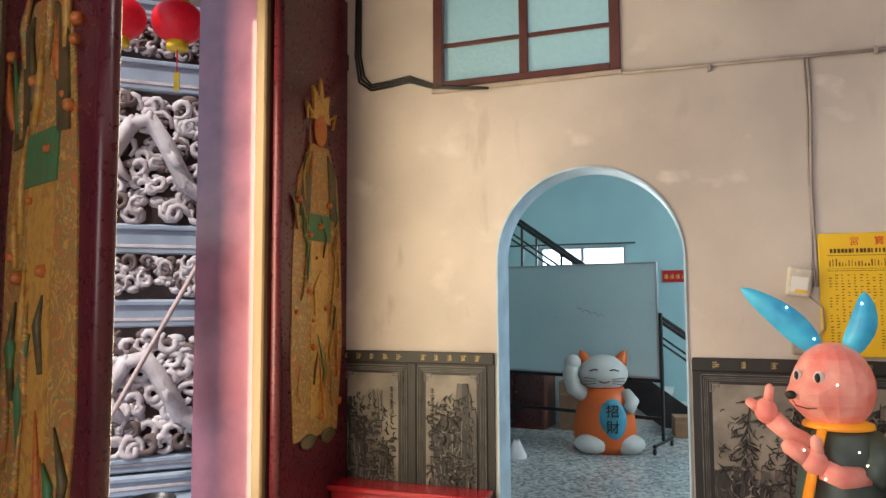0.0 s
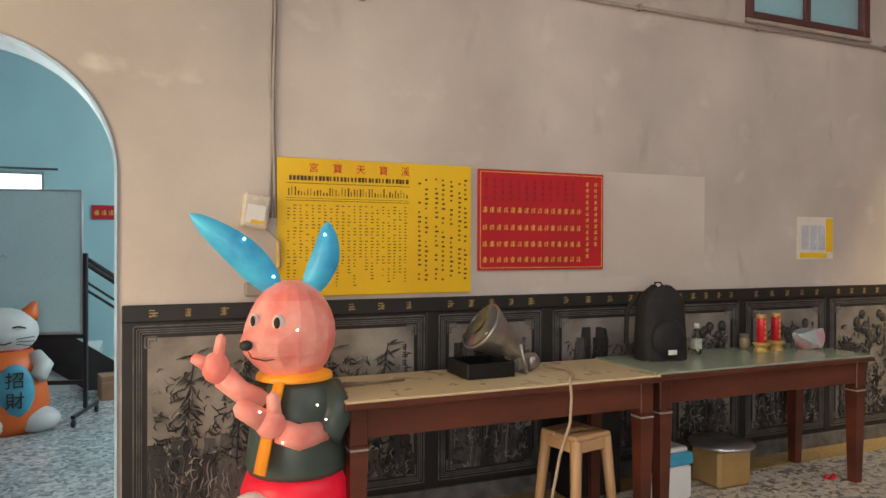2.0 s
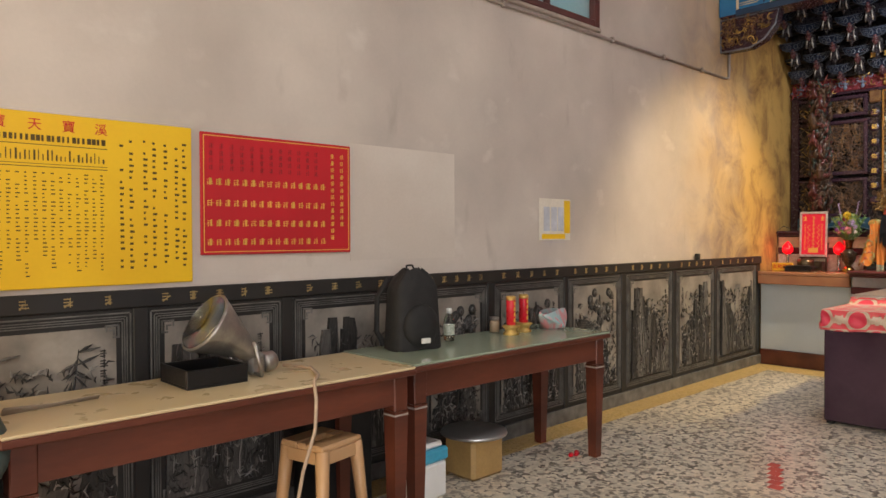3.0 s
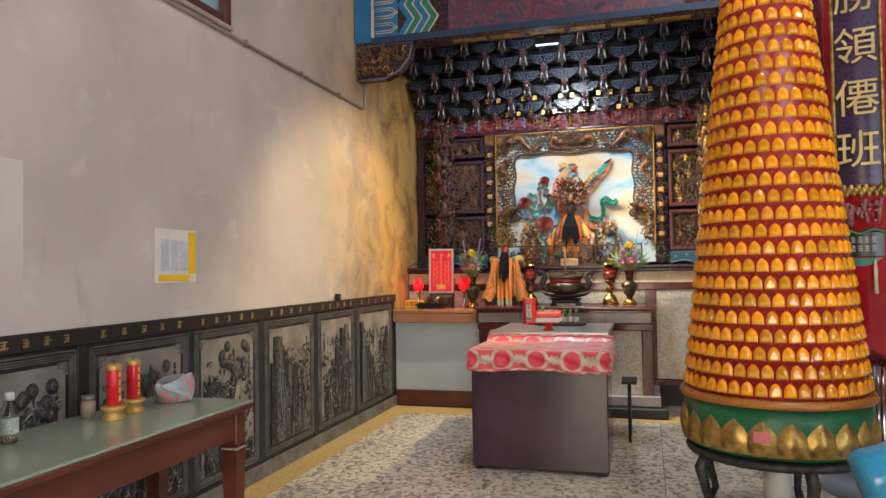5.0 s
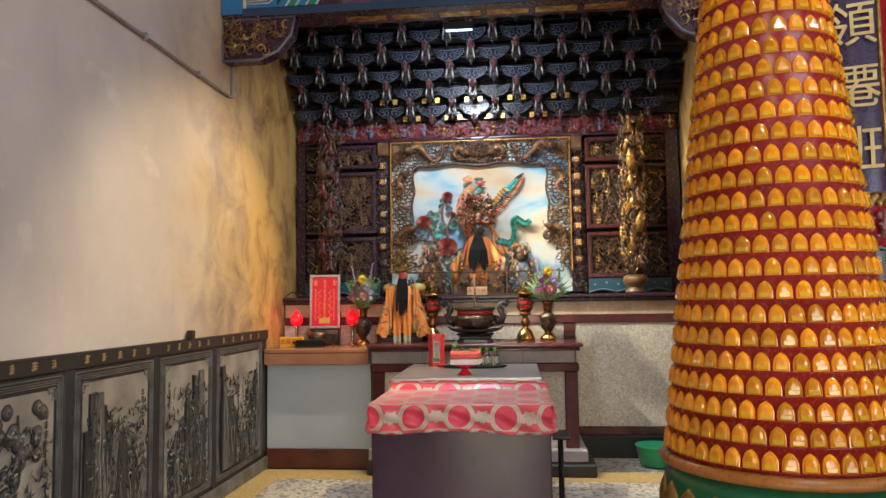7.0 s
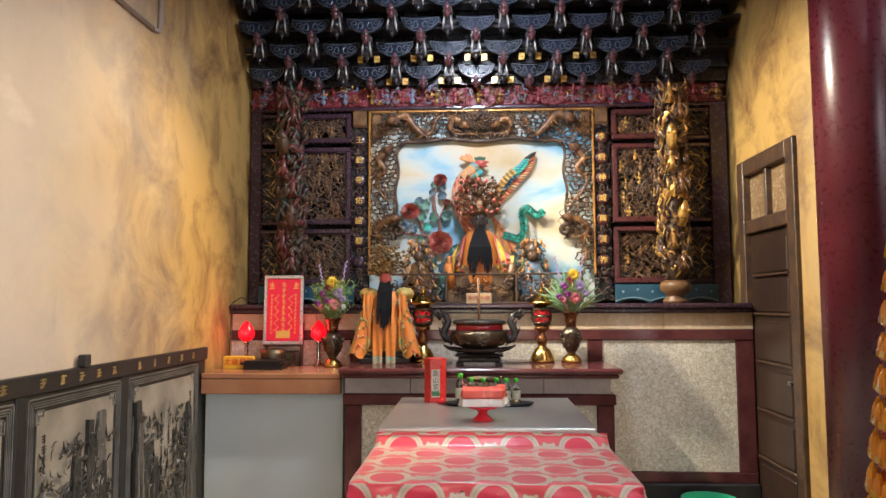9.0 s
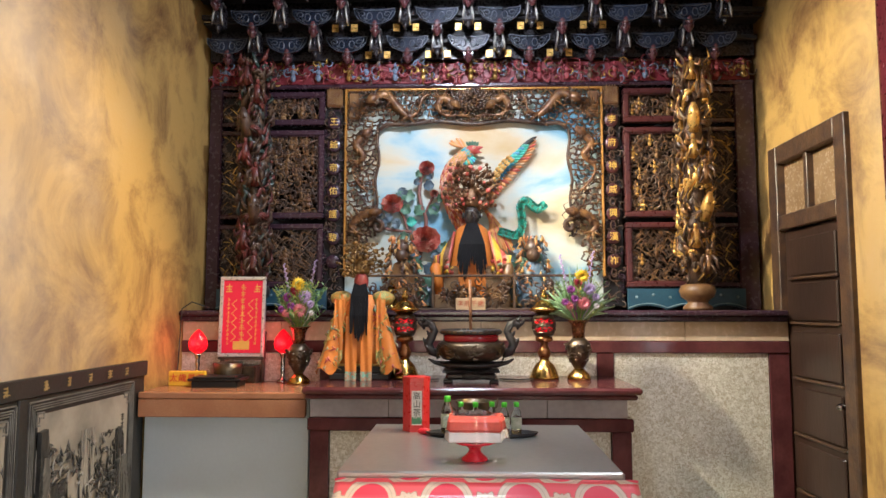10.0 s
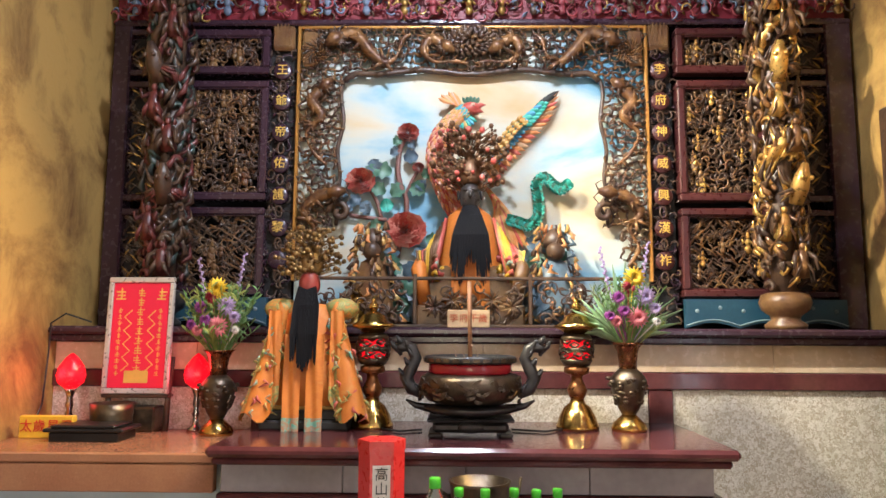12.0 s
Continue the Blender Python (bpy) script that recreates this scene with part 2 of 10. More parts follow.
DARK_WOOD = material("dark_red_lacquer_wood", (0.085, 0.022, 0.020), (0.045, 0.014, 0.016), rough=0.3, scale=4, fine=40, bump=0.08, amount=0.5, stretch=(1, 1, 0.3))
PURPLE_WOOD = material("purple_brown_lacquer", (0.052, 0.026, 0.038), (0.034, 0.016, 0.026), rough=0.25, scale=3, fine=40, bump=0.05, amount=0.4)
BROWN_WOOD = material("reddish_brown_table_wood", (0.13, 0.035, 0.018), (0.07, 0.018, 0.010), rough=0.4, scale=5, fine=60, bump=0.12, amount=0.6, stretch=(0.3, 1, 1))
CARVED = material("carved_brown_wood", (0.11, 0.048, 0.022), (0.20, 0.11, 0.04), rough=0.34, scale=14, fine=80, bump=0.25, amount=0.7)
CARVED_DARK = material("carved_dark_wood", (0.045, 0.026, 0.020), (0.10, 0.055, 0.028), rough=0.38, scale=14, fine=80, bump=0.25, amount=0.7)
GILT = material("worn_gilding", (0.62, 0.42, 0.12), (0.20, 0.11, 0.03), rough=0.35, metal=0.75, scale=16, bump=0.25, amount=0.6)
RED_LACQUER = material("red_lacquer", (0.42, 0.012, 0.022), (0.28, 0.008, 0.018), rough=0.22, scale=3, bump=0.05, amount=0.3, coat=0.4)
MAROON = material("maroon_paint", (0.10, 0.012, 0.020), (0.07, 0.009, 0.014), rough=0.3, scale=3, fine=40, bump=0.06, amount=0.35)
MAROON_TRIM = material("maroon_marble_trim", (0.115, 0.036, 0.036), (0.075, 0.021, 0.024), rough=0.15, scale=8, fine=60, bump=0.03, amount=0.5)
RED_GRANITE = material("polished_red_granite", (0.27, 0.10, 0.14), (0.20, 0.07, 0.10), rough=0.05, scale=5, fine=150, bump=0.0, amount=0.8, coat=1.0)
GREY_GRANITE = material("blue_grey_granite", (0.33, 0.38, 0.46), (0.26, 0.31, 0.38), rough=0.5, scale=4, fine=160, bump=0.08, amount=0.5)
STONE_RELIEF = material("pale_carved_stone", (0.60, 0.55, 0.56), (0.44, 0.37, 0.38), rough=0.7, scale=7, fine=60, bump=0.25, amount=0.5)
# darker copy of the carved stone: shade of the deep carving put into colour
SHADE_STONE = material("deep_shadowed_carving_stone", (0.16, 0.11, 0.10), (0.10, 0.07, 0.065), rough=0.8, scale=7, bump=0.2, amount=0.5)
BEIGE_WOOD = material("beige_door_frame_wood", (0.240, 0.168, 0.090), (0.204, 0.138, 0.066), rough=0.5, scale=6, bump=0.08, amount=0.3, stretch=(1, 1, 0.2))
WINDOW_WOOD = material("brown_window_frame", (0.10, 0.030, 0.026), (0.065, 0.02, 0.018), rough=0.45, scale=6, bump=0.1, amount=0.4)
ASPHALT = material("grey_paving", (0.20, 0.19, 0.19), (0.14, 0.135, 0.13), rough=0.85, scale=1.5, fine=70, bump=0.2, amount=0.5)
BLACK_METAL = material("black_metal", (0.025, 0.025, 0.027), rough=0.4, metal=0.5, scale=9, bump=0.05, amount=0.4)
STEEL = material("brushed_stainless_steel", (0.55, 0.56, 0.57), (0.45, 0.46, 0.47), rough=0.34, metal=0.9, scale=2, fine=40, bump=0.0, amount=0.06)
CHROME = material("polished_steel", (0.6, 0.6, 0.62), rough=0.15, metal=1.0, bump=0.0, amount=0.2)
BRASS = material("polished_brass", (0.62, 0.40, 0.11), (0.42, 0.25, 0.06), rough=0.22, metal=1.0, scale=12, bump=0.06, amount=0.4)
BRONZE = material("dark_bronze", (0.16, 0.12, 0.075), (0.07, 0.052, 0.04), rough=0.35, metal=0.85, scale=18, bump=0.2, amount=0.5)
IRON = material("dark_cast_metal", (0.075, 0.07, 0.068), (0.04, 0.038, 0.038), rough=0.4, metal=0.6, scale=18, bump=0.2, amount=0.5)
WHITE_PAINT = material("white_paint", (0.76, 0.76, 0.74), (0.68, 0.68, 0.66), rough=0.4, scale=4, bump=0.04, amount=0.15)
BLACK_INK = material("black_ink", (0.02, 0.018, 0.016), rough=0.6, bump=0.0, amount=0.3)
RED_INK = material("red_ink", (0.62, 0.03, 0.02), rough=0.5, bump=0.0, amount=0.2)
GOLD_INK = material("gold_lettering", (0.80, 0.52, 0.10), (0.66, 0.40, 0.07), rough=0.45, metal=0.2, bump=0.0, amount=0.3)


# ---- mesh building ----
class Solid:
    """Collects vertices and faces of one mesh; slot is the material index of what is added next."""

    def __init__(self):
        self.v, self.f, self.k, self.s = [], [], [], []
        self.slot, self.m = 0, Matrix.Identity(4)

    def add(self, verts, faces, smooth=False, m=None):
        t = self.m @ m if m is not None else self.m
        o = len(self.v)
        self.v.extend((t @ Vector(p))[:] for p in verts)
        self.f.extend([tuple(i + o for i in f) for f in faces])
        self.k.extend([self.slot] * len(faces))
        self.s.extend([smooth] * len(faces))
        return self

    def box(self, x0, y0, z0, x1, y1, z1, c=0.004, m=None):
        """A box with chamfered edges."""
        x0, x1, y0, y1, z0, z1 = min(x0, x1), max(x0, x1), min(y0, y1), max(y0, y1), min(z0, z1), max(z0, z1)
        c = min(c, 0.45 * (x1 - x0), 0.45 * (y1 - y0), 0.45 * (z1 - z0))
        if c <= 0:
            v = [(x, y, z) for z in (z0, z1) for y in (y0, y1) for x in (x0, x1)]
            return self.add(v, [(0, 2, 3, 1), (4, 5, 7, 6), (0, 1, 5, 4), (2, 6, 7, 3), (0, 4, 6, 2), (1, 3, 7, 5)], m=m)
        v, idx = [], {}
        lim = ((x0, x1), (y0, y1), (z0, z1))
        for a in (0, 1):
            for b in (0, 1):
                for d in (0, 1):
                    for ax in range(3):
                        p = []
                        for i, s in enumerate((a, b, d)):
                            e = lim[i][s]
                            p.append(e if i == ax else e + (c if s == 0 else -c))
                        idx[a, b, d, ax] = len(v)
                        v.append(tuple(p))
        f = []
        for ax in range(3):
            o = [i for i in range(3) if i != ax]
            for s in (0, 1):
                q = []
                for u, w in ((0, 0), (1, 0), (1, 1), (0, 1)):
                    t = [0, 0, 0]
                    t[ax], t[o[0]], t[o[1]] = s, u, w
                    q.append(idx[(*t, ax)])
                flip = (s == 0) != (ax == 1)
                f.append(tuple(reversed(q)) if flip else tuple(q))
            for u in (0, 1):
                for w in (0, 1):
                    t0, t1 = [0, 0, 0], [0, 0, 0]
                    t0[ax], t1[ax] = 0, 1
                    t0[o[0]] = t1[o[0]] = u
                    t0[o[1]] = t1[o[1]] = w
                    f.append((idx[(*t0, o[0])], idx[(*t1, o[0])], idx[(*t1, o[1])], idx[(*t0, o[1])]))
        for a in (0, 1):
            for b in (0, 1):
                for d in (0, 1):
                    f.append((idx[a, b, d, 0], idx[a, b, d, 1], idx[a, b, d, 2]))
        return self.add(v, f, m=m)

    def lathe(self, profile, seg=24, m=None, smooth=True):
        """A turned shape round z from (radius, z) pairs."""
        v, f, n = [], [], len(profile)
        for i in range(seg):
            a = 2 * math.pi * i / seg
            v.extend((r * math.cos(a), r * math.sin(a), z) for r, z in profile)
        for i in range(seg):
            j = (i + 1) % seg
            f.extend((i * n + k, j * n + k, j * n + k + 1, i * n + k + 1) for k in range(n - 1))
        f.append(tuple(reversed([i * n for i in range(seg)])))
        f.append(tuple(i * n + n - 1 for i in range(seg)))
        return self.add(v, f, smooth, m)

    def cyl(self, p, q, r, seg=12, r2=None):
        return self.tube([p, q], [r, r if r2 is None else r2], seg)

    def tube(self, pts, radii, sides=6, m=None, flat=1.0):
        """A tube along points; radii one number or one each."""
        pts = [Vector(p) for p in pts]
        if not hasattr(radii, "__len__"):
            radii = [radii] * len(pts)
        v, f, n = [], [], len(pts)
        up = None
        for i, p in enumerate(pts):
            d = pts[min(i + 1, n - 1)] - pts[max(i - 1, 0)]
            d = d.normalized() if d.length > 1e-9 else Vector((0, 0, 1))
            if up is None:
                up = d.orthogonal().normalized()
            up = (up - d * up.dot(d))
            up = up.normalized() if up.length > 1e-6 else d.orthogonal().normalized()
            w = d.cross(up)
            for k in range(sides):
                a = 2 * math.pi * k / sides
                v.append((p + (up * math.cos(a) * flat + w * math.sin(a)) * radii[i])[:])
        for i in range(n - 1):
            for k in range(sides):
                j = (k + 1) % sides
                f.append((i * sides + k, i * sides + j, (i + 1) * sides + j, (i + 1) * sides + k))
        f.append(tuple(reversed(range(sides))))
        f.append(tuple((n - 1) * sides + k for k in range(sides)))
        return self.add(v, f, sides > 4, m)

    def ball(self, c, r, seg=10, rings=6, m=None):
        r = r if hasattr(r, "__len__") else (r, r, r)
        v, f = [(c[0], c[1], c[2] - r[2])], []
        for i in range(1, rings):
            a = math.pi * i / rings - math.pi / 2
            for k in range(seg):
                b = 2 * math.pi * k / seg
                v.append((c[0] + r[0] * math.cos(a) * math.cos(b), c[1] + r[1] * math.cos(a) * math.sin(b), c[2] + r[2] * math.sin(a)))
        v.append((c[0], c[1], c[2] + r[2]))
        for k in range(seg):
            j = (k + 1) % seg
            f.append((0, 1 + j, 1 + k))
            for i in range(rings - 2):
                f.append((1 + i * seg + k, 1 + i * seg + j, 1 + (i + 1) * seg + j, 1 + (i + 1) * seg + k))
            f.append((len(v) - 1, 1 + (rings - 2) * seg + k, 1 + (rings - 2) * seg + j))
        return self.add(v, f, True, m)

    def slab(self, outline, depth, m=None, smooth=False):
        """An outline in x, y pushed out along z by depth."""
        n = len(outline)
        v = [(x, y, 0) for x, y in outline] + [(x, y, depth) for x, y in outline]
        f = [tuple(reversed(range(n))), tuple(range(n, 2 * n))]
        f += [(i, (i + 1) % n, n + (i + 1) % n, n + i) for i in range(n)]
        return self.add(v, f, smooth, m)

    def grid(self, nu, nv, fn, m=None, smooth=True):
        v = [fn(i / nu, j / nv) for j in range(nv + 1) for i in range(nu + 1)]
        f = [(j * (nu + 1) + i, j * (nu + 1) + i + 1, (j + 1) * (nu + 1) + i + 1, (j + 1) * (nu + 1) + i) for j in range(nv) for i in range(nu)]
        return self.add(v, f, smooth, m)

    def mesh(self, name, mats):
        me = bpy.data.meshes.new(name)
        me.from_pydata(self.v, [], self.f)
        for mt in mats:
            me.materials.append(mt)
        me.polygons.foreach_set("material_index", self.k)
        me.polygons.foreach_set("use_smooth", self.s)
        me.update()
        return me


def part(name, solid, mats, parent=None, label="", m=None):
    """One mesh object, under a thing or part when parent is given."""
    mats = mats if isinstance(mats, (list, tuple)) else [mats]
    ob = new(name, solid.mesh(name, mats) if isinstance(solid, Solid) else solid)
    if parent is not None:
        ob.parent = parent
    if m is not None:
        ob.matrix_basis = m
    return tagged(ob, label)


def thing(name, label, category, m=None, group="", kind=""):
    ob = new(name)
    ob.empty_display_size = 0.1
    if m is not None:
        ob.matrix_basis = m
    return tagged(ob, label, category, group, kind)


def single(name, solid, mats, label, category, m=None, group="", kind=""):
    return tagged(part(name, solid, mats, None, "", m), label, category, group, kind)


def box(x0, y0, z0, x1, y1, z1, c=0.004):
    return Solid().box(x0, y0, z0, x1, y1, z1, c)


def structure(name, solid, mats, label, category="", m=None):
    return single(name, solid, mats, label, category or name.split("_")[0], m, kind="structure")


def lettering(text, size, depth=0.002):
    """Characters as a mesh standing in the x, z plane, centred, facing -y."""
    cu = bpy.data.curves.new("lettering", "FONT")
    cu.body, cu.size, cu.extrude, cu.align_x, cu.align_y = text, size, depth, "CENTER", "CENTER"
    ob = bpy.data.objects.new("lettering", cu)
    scene.collection.objects.link(ob)
    bpy.context.view_layer.update()
    me = bpy.data.meshes.new_from_object(ob.evaluated_get(bpy.context.evaluated_depsgraph_get()))
    bpy.data.objects.remove(ob)
    me.transform(Matrix.Rotation(math.pi / 2, 4, "X"))
    return me


def letters(name, text, size, mat, parent, m, depth=0.002):
    me = lettering(text, size, depth)
    me.materials.clear()
    me.materials.append(mat)
    return part(name, me, mat, parent, "", m)


def smooth_path(pts, n=6):
    """Points along a Catmull-Rom curve through pts."""
    out = []
    for i in range(len(pts) - 1):
        p0, p1, p2, p3 = (Vector(pts[max(0, min(len(pts) - 1, k))]) for k in (i - 1, i, i + 1, i + 2))
        for k in range(n):
            f = k / n
            out.append(0.5 * (2 * p1 + (p2 - p0) * f + (2 * p0 - 5 * p1 + 4 * p2 - p3) * f * f + (3 * p1 - p0 - 3 * p2 + p3) * f ** 3))
    return [tuple(p) for p in out] + [tuple(pts[-1])]



# ---- large structure ----
NY = 4.8            # inner face of the plastered side wall
ARCH_L, ARCH_R, SPRING = -0.575, 0.63, 1.765
WAINSCOT = 1.15
UPRIGHT = Matrix(((1, 0, 0, 0), (0, 0, -1, 0), (0, 1, 0, 0), (0, 0, 0, 1)))


def arch_outline(x0, x1, z1):
    r, c = (ARCH_R - ARCH_L) / 2, (ARCH_R + ARCH_L) / 2
    bow = [(c - r * math.cos(a), SPRING + r * math.sin(a)) for a in [math.pi * i / 32 for i in range(33)]]
    return [(x0, 0), (ARCH_L, 0), *bow, (ARCH_R, 0), (x1, 0), (x1, z1), (x0, z1)]


SILL = 2.985
WINDOWS = ((-1.02, 0.27), (2.0, 3.27), (4.5, 5.725))
s = Solid()
s.slab(arch_outline(-1.8, 1.6, SILL), 0.25, Matrix.Translation((0, NY + 0.25, 0)) @ UPRIGHT)
s.box(1.6, NY, 0, 7.93, NY + 0.25, SILL, 0)
edges = [-1.8, *[e for w in WINDOWS for e in w], 7.93]
for a, b in zip(edges[::2], edges[1::2]):
    s.box(a, NY, SILL, b, NY + 0.25, 4.15, 0)
s.box(-1.8, NY, 4.15, 7.93, NY + 0.25, 5.0, 0)
structure("wall_north", s, SMOKE_GLOW_WALL, "stained beige plaster side wall with an arched doorway", "wall")
structure("wall_altar_side", box(7.93, NY, 0, 10.2, NY + 0.25, 5.0, 0), SMOKE_GLOW_WALL, "smoke-yellowed plaster wall with painted glow and shade beside the altar", "wall")

# blue painted lining of the arch
s = Solid()
r, c = (ARCH_R - ARCH_L) / 2, (ARCH_R + ARCH_L) / 2
path = [(ARCH_L, 0.0)] + [(c - r * math.cos(a), SPRING + r * math.sin(a)) for a in [math.pi * i / 40 for i in range(41)]] + [(ARCH_R, 0.0)]
inner = [(ARCH_L + 0.012, 0.0)] + [(c - (r - 0.012) * math.cos(a), SPRING + (r - 0.012) * math.sin(a)) for a in [math.pi * i / 40 for i in range(41)]] + [(ARCH_R - 0.012, 0.0)]
n = len(path)
v = [(x, NY - 0.012, z) for x, z in path] + [(x, NY - 0.012, z) for x, z in inner] + [(x, NY + 0.27, z) for x, z in path] + [(x, NY + 0.27, z) for x, z in inner]
f = []
for i in range(n - 1):
    f += [(i, i + 1, n + i + 1, n + i), (n + i, n + i + 1, 3 * n + i + 1, 3 * n + i), (2 * n + i + 1, 2 * n + i, 3 * n + i, 3 * n + i + 1), (i + 1, i, 2 * n + i, 2 * n + i + 1)]
s.add(v, f)
structure("trim_arch", s, BLUE_TRIM, "pale blue painted lining of the arched doorway", "trim")

# windows high in the wall
FROSTED = material("frosted_window_glass", (0.62, 0.86, 0.90), (0.55, 0.80, 0.86), rough=0.45, transmission=0.85, scale=30, fine=120, bump=0.25, amount=0.1)
for i, (a, b) in enumerate(WINDOWS, 1):
    win = thing("window_%d" % i, "brown wooden window with frosted blue panes", "window", pose(a, NY, SILL), kind="structure")
    w, h = b - a, 4.15 - SILL
    s = Solid()
    for x0, x1, z0, z1 in ((0, 0.07, 0, h), (w - 0.07, w, 0, h), (0.07, w - 0.07, 0, 0.05), (0.07, w - 0.07, h - 0.06, h)):
        s.box(x0, -0.02, z0, x1, 0.12, z1, 0.006)
    part("window_frame", s, WINDOW_WOOD, win)
    part("window_sill", box(-0.01, -0.03, -0.034, w + 0.01, 0.0, -0.002, 0.008), material("sill_plaster", (0.42, 0.35, 0.30), scale=6, bump=0.2, amount=0.4), win)
    s = Solid().box(w / 2 - 0.03, 0.01, 0.05, w / 2 + 0.03, 0.07, h - 0.06, 0.005)
    part("mullion", s, WINDOW_WOOD, win)
    for x0, x1 in ((0.07, w / 2 - 0.03), (w / 2 + 0.03, w - 0.07)):
        part("glazing_bar", box(x0, 0.015, 0.30, x1, 0.06, 0.33, 0.004), WINDOW_WOOD, win)
        for z0, z1 in ((0.05, 0.30), (0.33, h - 0.06)):
            part("pane", box(x0, 0.03, z0, x1, 0.036, z1, 0), FROSTED, win).visible_shadow = False

# facade with its doorways
s = Solid()
for y0, y1, z0, z1 in ((3.9, 5.05, 0, 5.0), (-0.8, 2.14, 0, 5.0), (-7.2, -5.6, 0, 5.0), (2.14, 3.9, 3.75, 5.0), (-5.6, -0.8, 3.75, 5.0)):
    s.box(-2.31, y0, z0, -1.8, y1, z1, 0)
structure("wall_front", s, RED_GRANITE, "polished red granite front wall with open doorways", "wall")
s = Solid()
s.box(-1.86, 3.87, 0, -1.785, 3.90 + 0.03, 3.75, 0.01)
s.box(-1.86, 2.08, 0, -1.76, 2.14 + 0.03, 3.75, 0.01)
structure("trim_doorway", s, BEIGE_WOOD, "beige wooden door frame posts", "trim")
structure("wall_south", box(-2.31, -7.45, 0, 12.0, -7.2, 5.0, 0), PLASTER, "plain plaster wall closing the hall", "wall")
s = Solid().box(10.0, 1.0, 0, 10.2, NY, 5.0, 0).box(11.8, -7.2, 0, 12.0, 0.9, 5.0, 0)
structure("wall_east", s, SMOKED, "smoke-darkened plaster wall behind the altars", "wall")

# right side wall of the altar bay, with its doorway
s = Solid()
DX0, DX1, DTOP = 8.55, 9.34, 2.36
s.box(8.0, 0.92, 0, DX0, 1.12, 5.0, 0).box(DX1, 0.92, 0, 10.2, 1.12, 5.0, 0).box(DX0, 0.92, DTOP, DX1, 1.12, 5.0, 0)
structure("wall_bay", s, SMOKE_GLOW_WALL, "yellowed plaster wall with a dark door", "wall")
structure("ceiling", box(-2.31, -7.2, 5.0, 12.0, 5.05, 5.2, 0), material("dark_ceiling_boards", (0.16, 0.10, 0.08), (0.11, 0.07, 0.055), rough=0.7, scale=3), "high dark ceiling over the hall", "ceiling")
structure("ceiling_altar", box(8.05, 1.12, 4.3, 10.0, NY, 4.36, 0), material("blackened_boards", (0.03, 0.025, 0.03), rough=0.7), "soot-blackened ceiling over the side altar", "ceiling")

# back room
s = Solid()
s.box(-3.2, 5.05, 0, -3.0, 10.5, 4.4, 0).box(7.0, 5.05, 0, 7.2, 10.5, 4.4, 0)
s.box(-3.0, 10.3, 0, -1.44, 10.5, 4.4, 0).box(-0.24, 10.3, 0, 7.0, 10.5, 4.4, 0).box(-1.44, 10.3, 0, -0.24, 10.5, 1.72, 0).box(-1.44, 10.3, 2.24, -0.24, 10.5, 4.4, 0)
structure("wall_back_room", s, BLUE_WALL, "pale blue painted walls of the back room", "wall")
structure("ceiling_back_room", box(-3.2, 5.05, 4.4, 7.2, 10.5, 4.5, 0), WHITE_PAINT, "white ceiling of the back room", "ceiling")
structure("floor_back_room", box(-3.0, NY, -0.1, 7.0, 10.4, 0.0, 0), TERRAZZO_BLUE, "pale grey terrazzo floor of the back room", "floor")
win = thing("window_4", "bright aluminium sliding window high on the wall", "window", pose(-1.44, 10.3, 1.72), kind="structure")
s = Solid()
for x0, x1, z0, z1 in ((0, 1.2, 0, 0.03), (0, 1.2, 0.49, 0.52), (0, 0.03, 0.03, 0.49), (1.17, 1.2, 0.03, 0.49), (0.58, 0.62, 0.03, 0.49)):
    s.box(x0, 0.02, z0, x1, 0.08, z1, 0.004)
part("window_frame", s, STEEL, win)
for x0, x1 in ((0.03, 0.58), (0.62, 1.17)):
    part("pane", box(x0, 0.045, 0.03, x1, 0.05, 0.49, 0), glass("clear_glass", (0.95, 0.98, 1.0)), win).visible_shadow = False

# ground outside
structure("ground", Solid().add([(-900, -900, -0.16), (900, -900, -0.16), (900, 900, -0.16), (-900, 900, -0.16)], [(0, 1, 2, 3)]), ASPHALT, "grey paved ground outside", "ground")
structure("pavement_porch", box(-5.6, -9, -0.16, -2.31, 6.5, -0.01, 0.01), GREY_GRANITE, "blue-grey granite porch floor", "pavement")
structure("road", box(-20, -60, -0.158, -10, 60, -0.15, 0), material("worn_road", (0.32, 0.31, 0.31), (0.26, 0.25, 0.25), rough=0.9, scale=0.7, fine=60), "pale worn street in front of the temple", "road")
structure("backdrop", Solid().box(-60.2, -80, -0.16, -60, 80, 9, 0), material("hazy_far_hills", (0.24, 0.32, 0.28), (0.36, 0.42, 0.42), rough=0.9, scale=0.08), "hazy distance beyond the street", "backdrop")

# glowing card added outside the back window in place of bright daylight
structure("backdrop_garden", box(-2.6, 11.6, 0.6, 1.0, 11.7, 3.4, 0), material("glowing_white_card", (0.9, 0.95, 1.0), rough=1.0, bump=0, amount=0.02, emission=3.0), "glowing white card outside the back window", "backdrop")

# beam over the altar bay
s = Solid().box(7.78, -7.2, 3.475, 8.05, 1.0, 4.1, 0.015).box(7.80, -7.2, 4.1, 8.03, NY, 5.0, 0)
structure("beam_hall", s, MAROON, "dark painted beam across the hall", "beam")

# ---- side altar: counters and dado ----
GREY_MARBLE = material("grey_veined_marble", (0.40, 0.36, 0.36), (0.30, 0.26, 0.27), rough=0.2, scale=4, fine=40, bump=0.0, amount=0.4)
ORANGE_GRANITE = material("orange_brown_granite", (0.36, 0.17, 0.09), (0.30, 0.13, 0.07), rough=0.22, scale=5, fine=150, bump=0.0, amount=0.6)
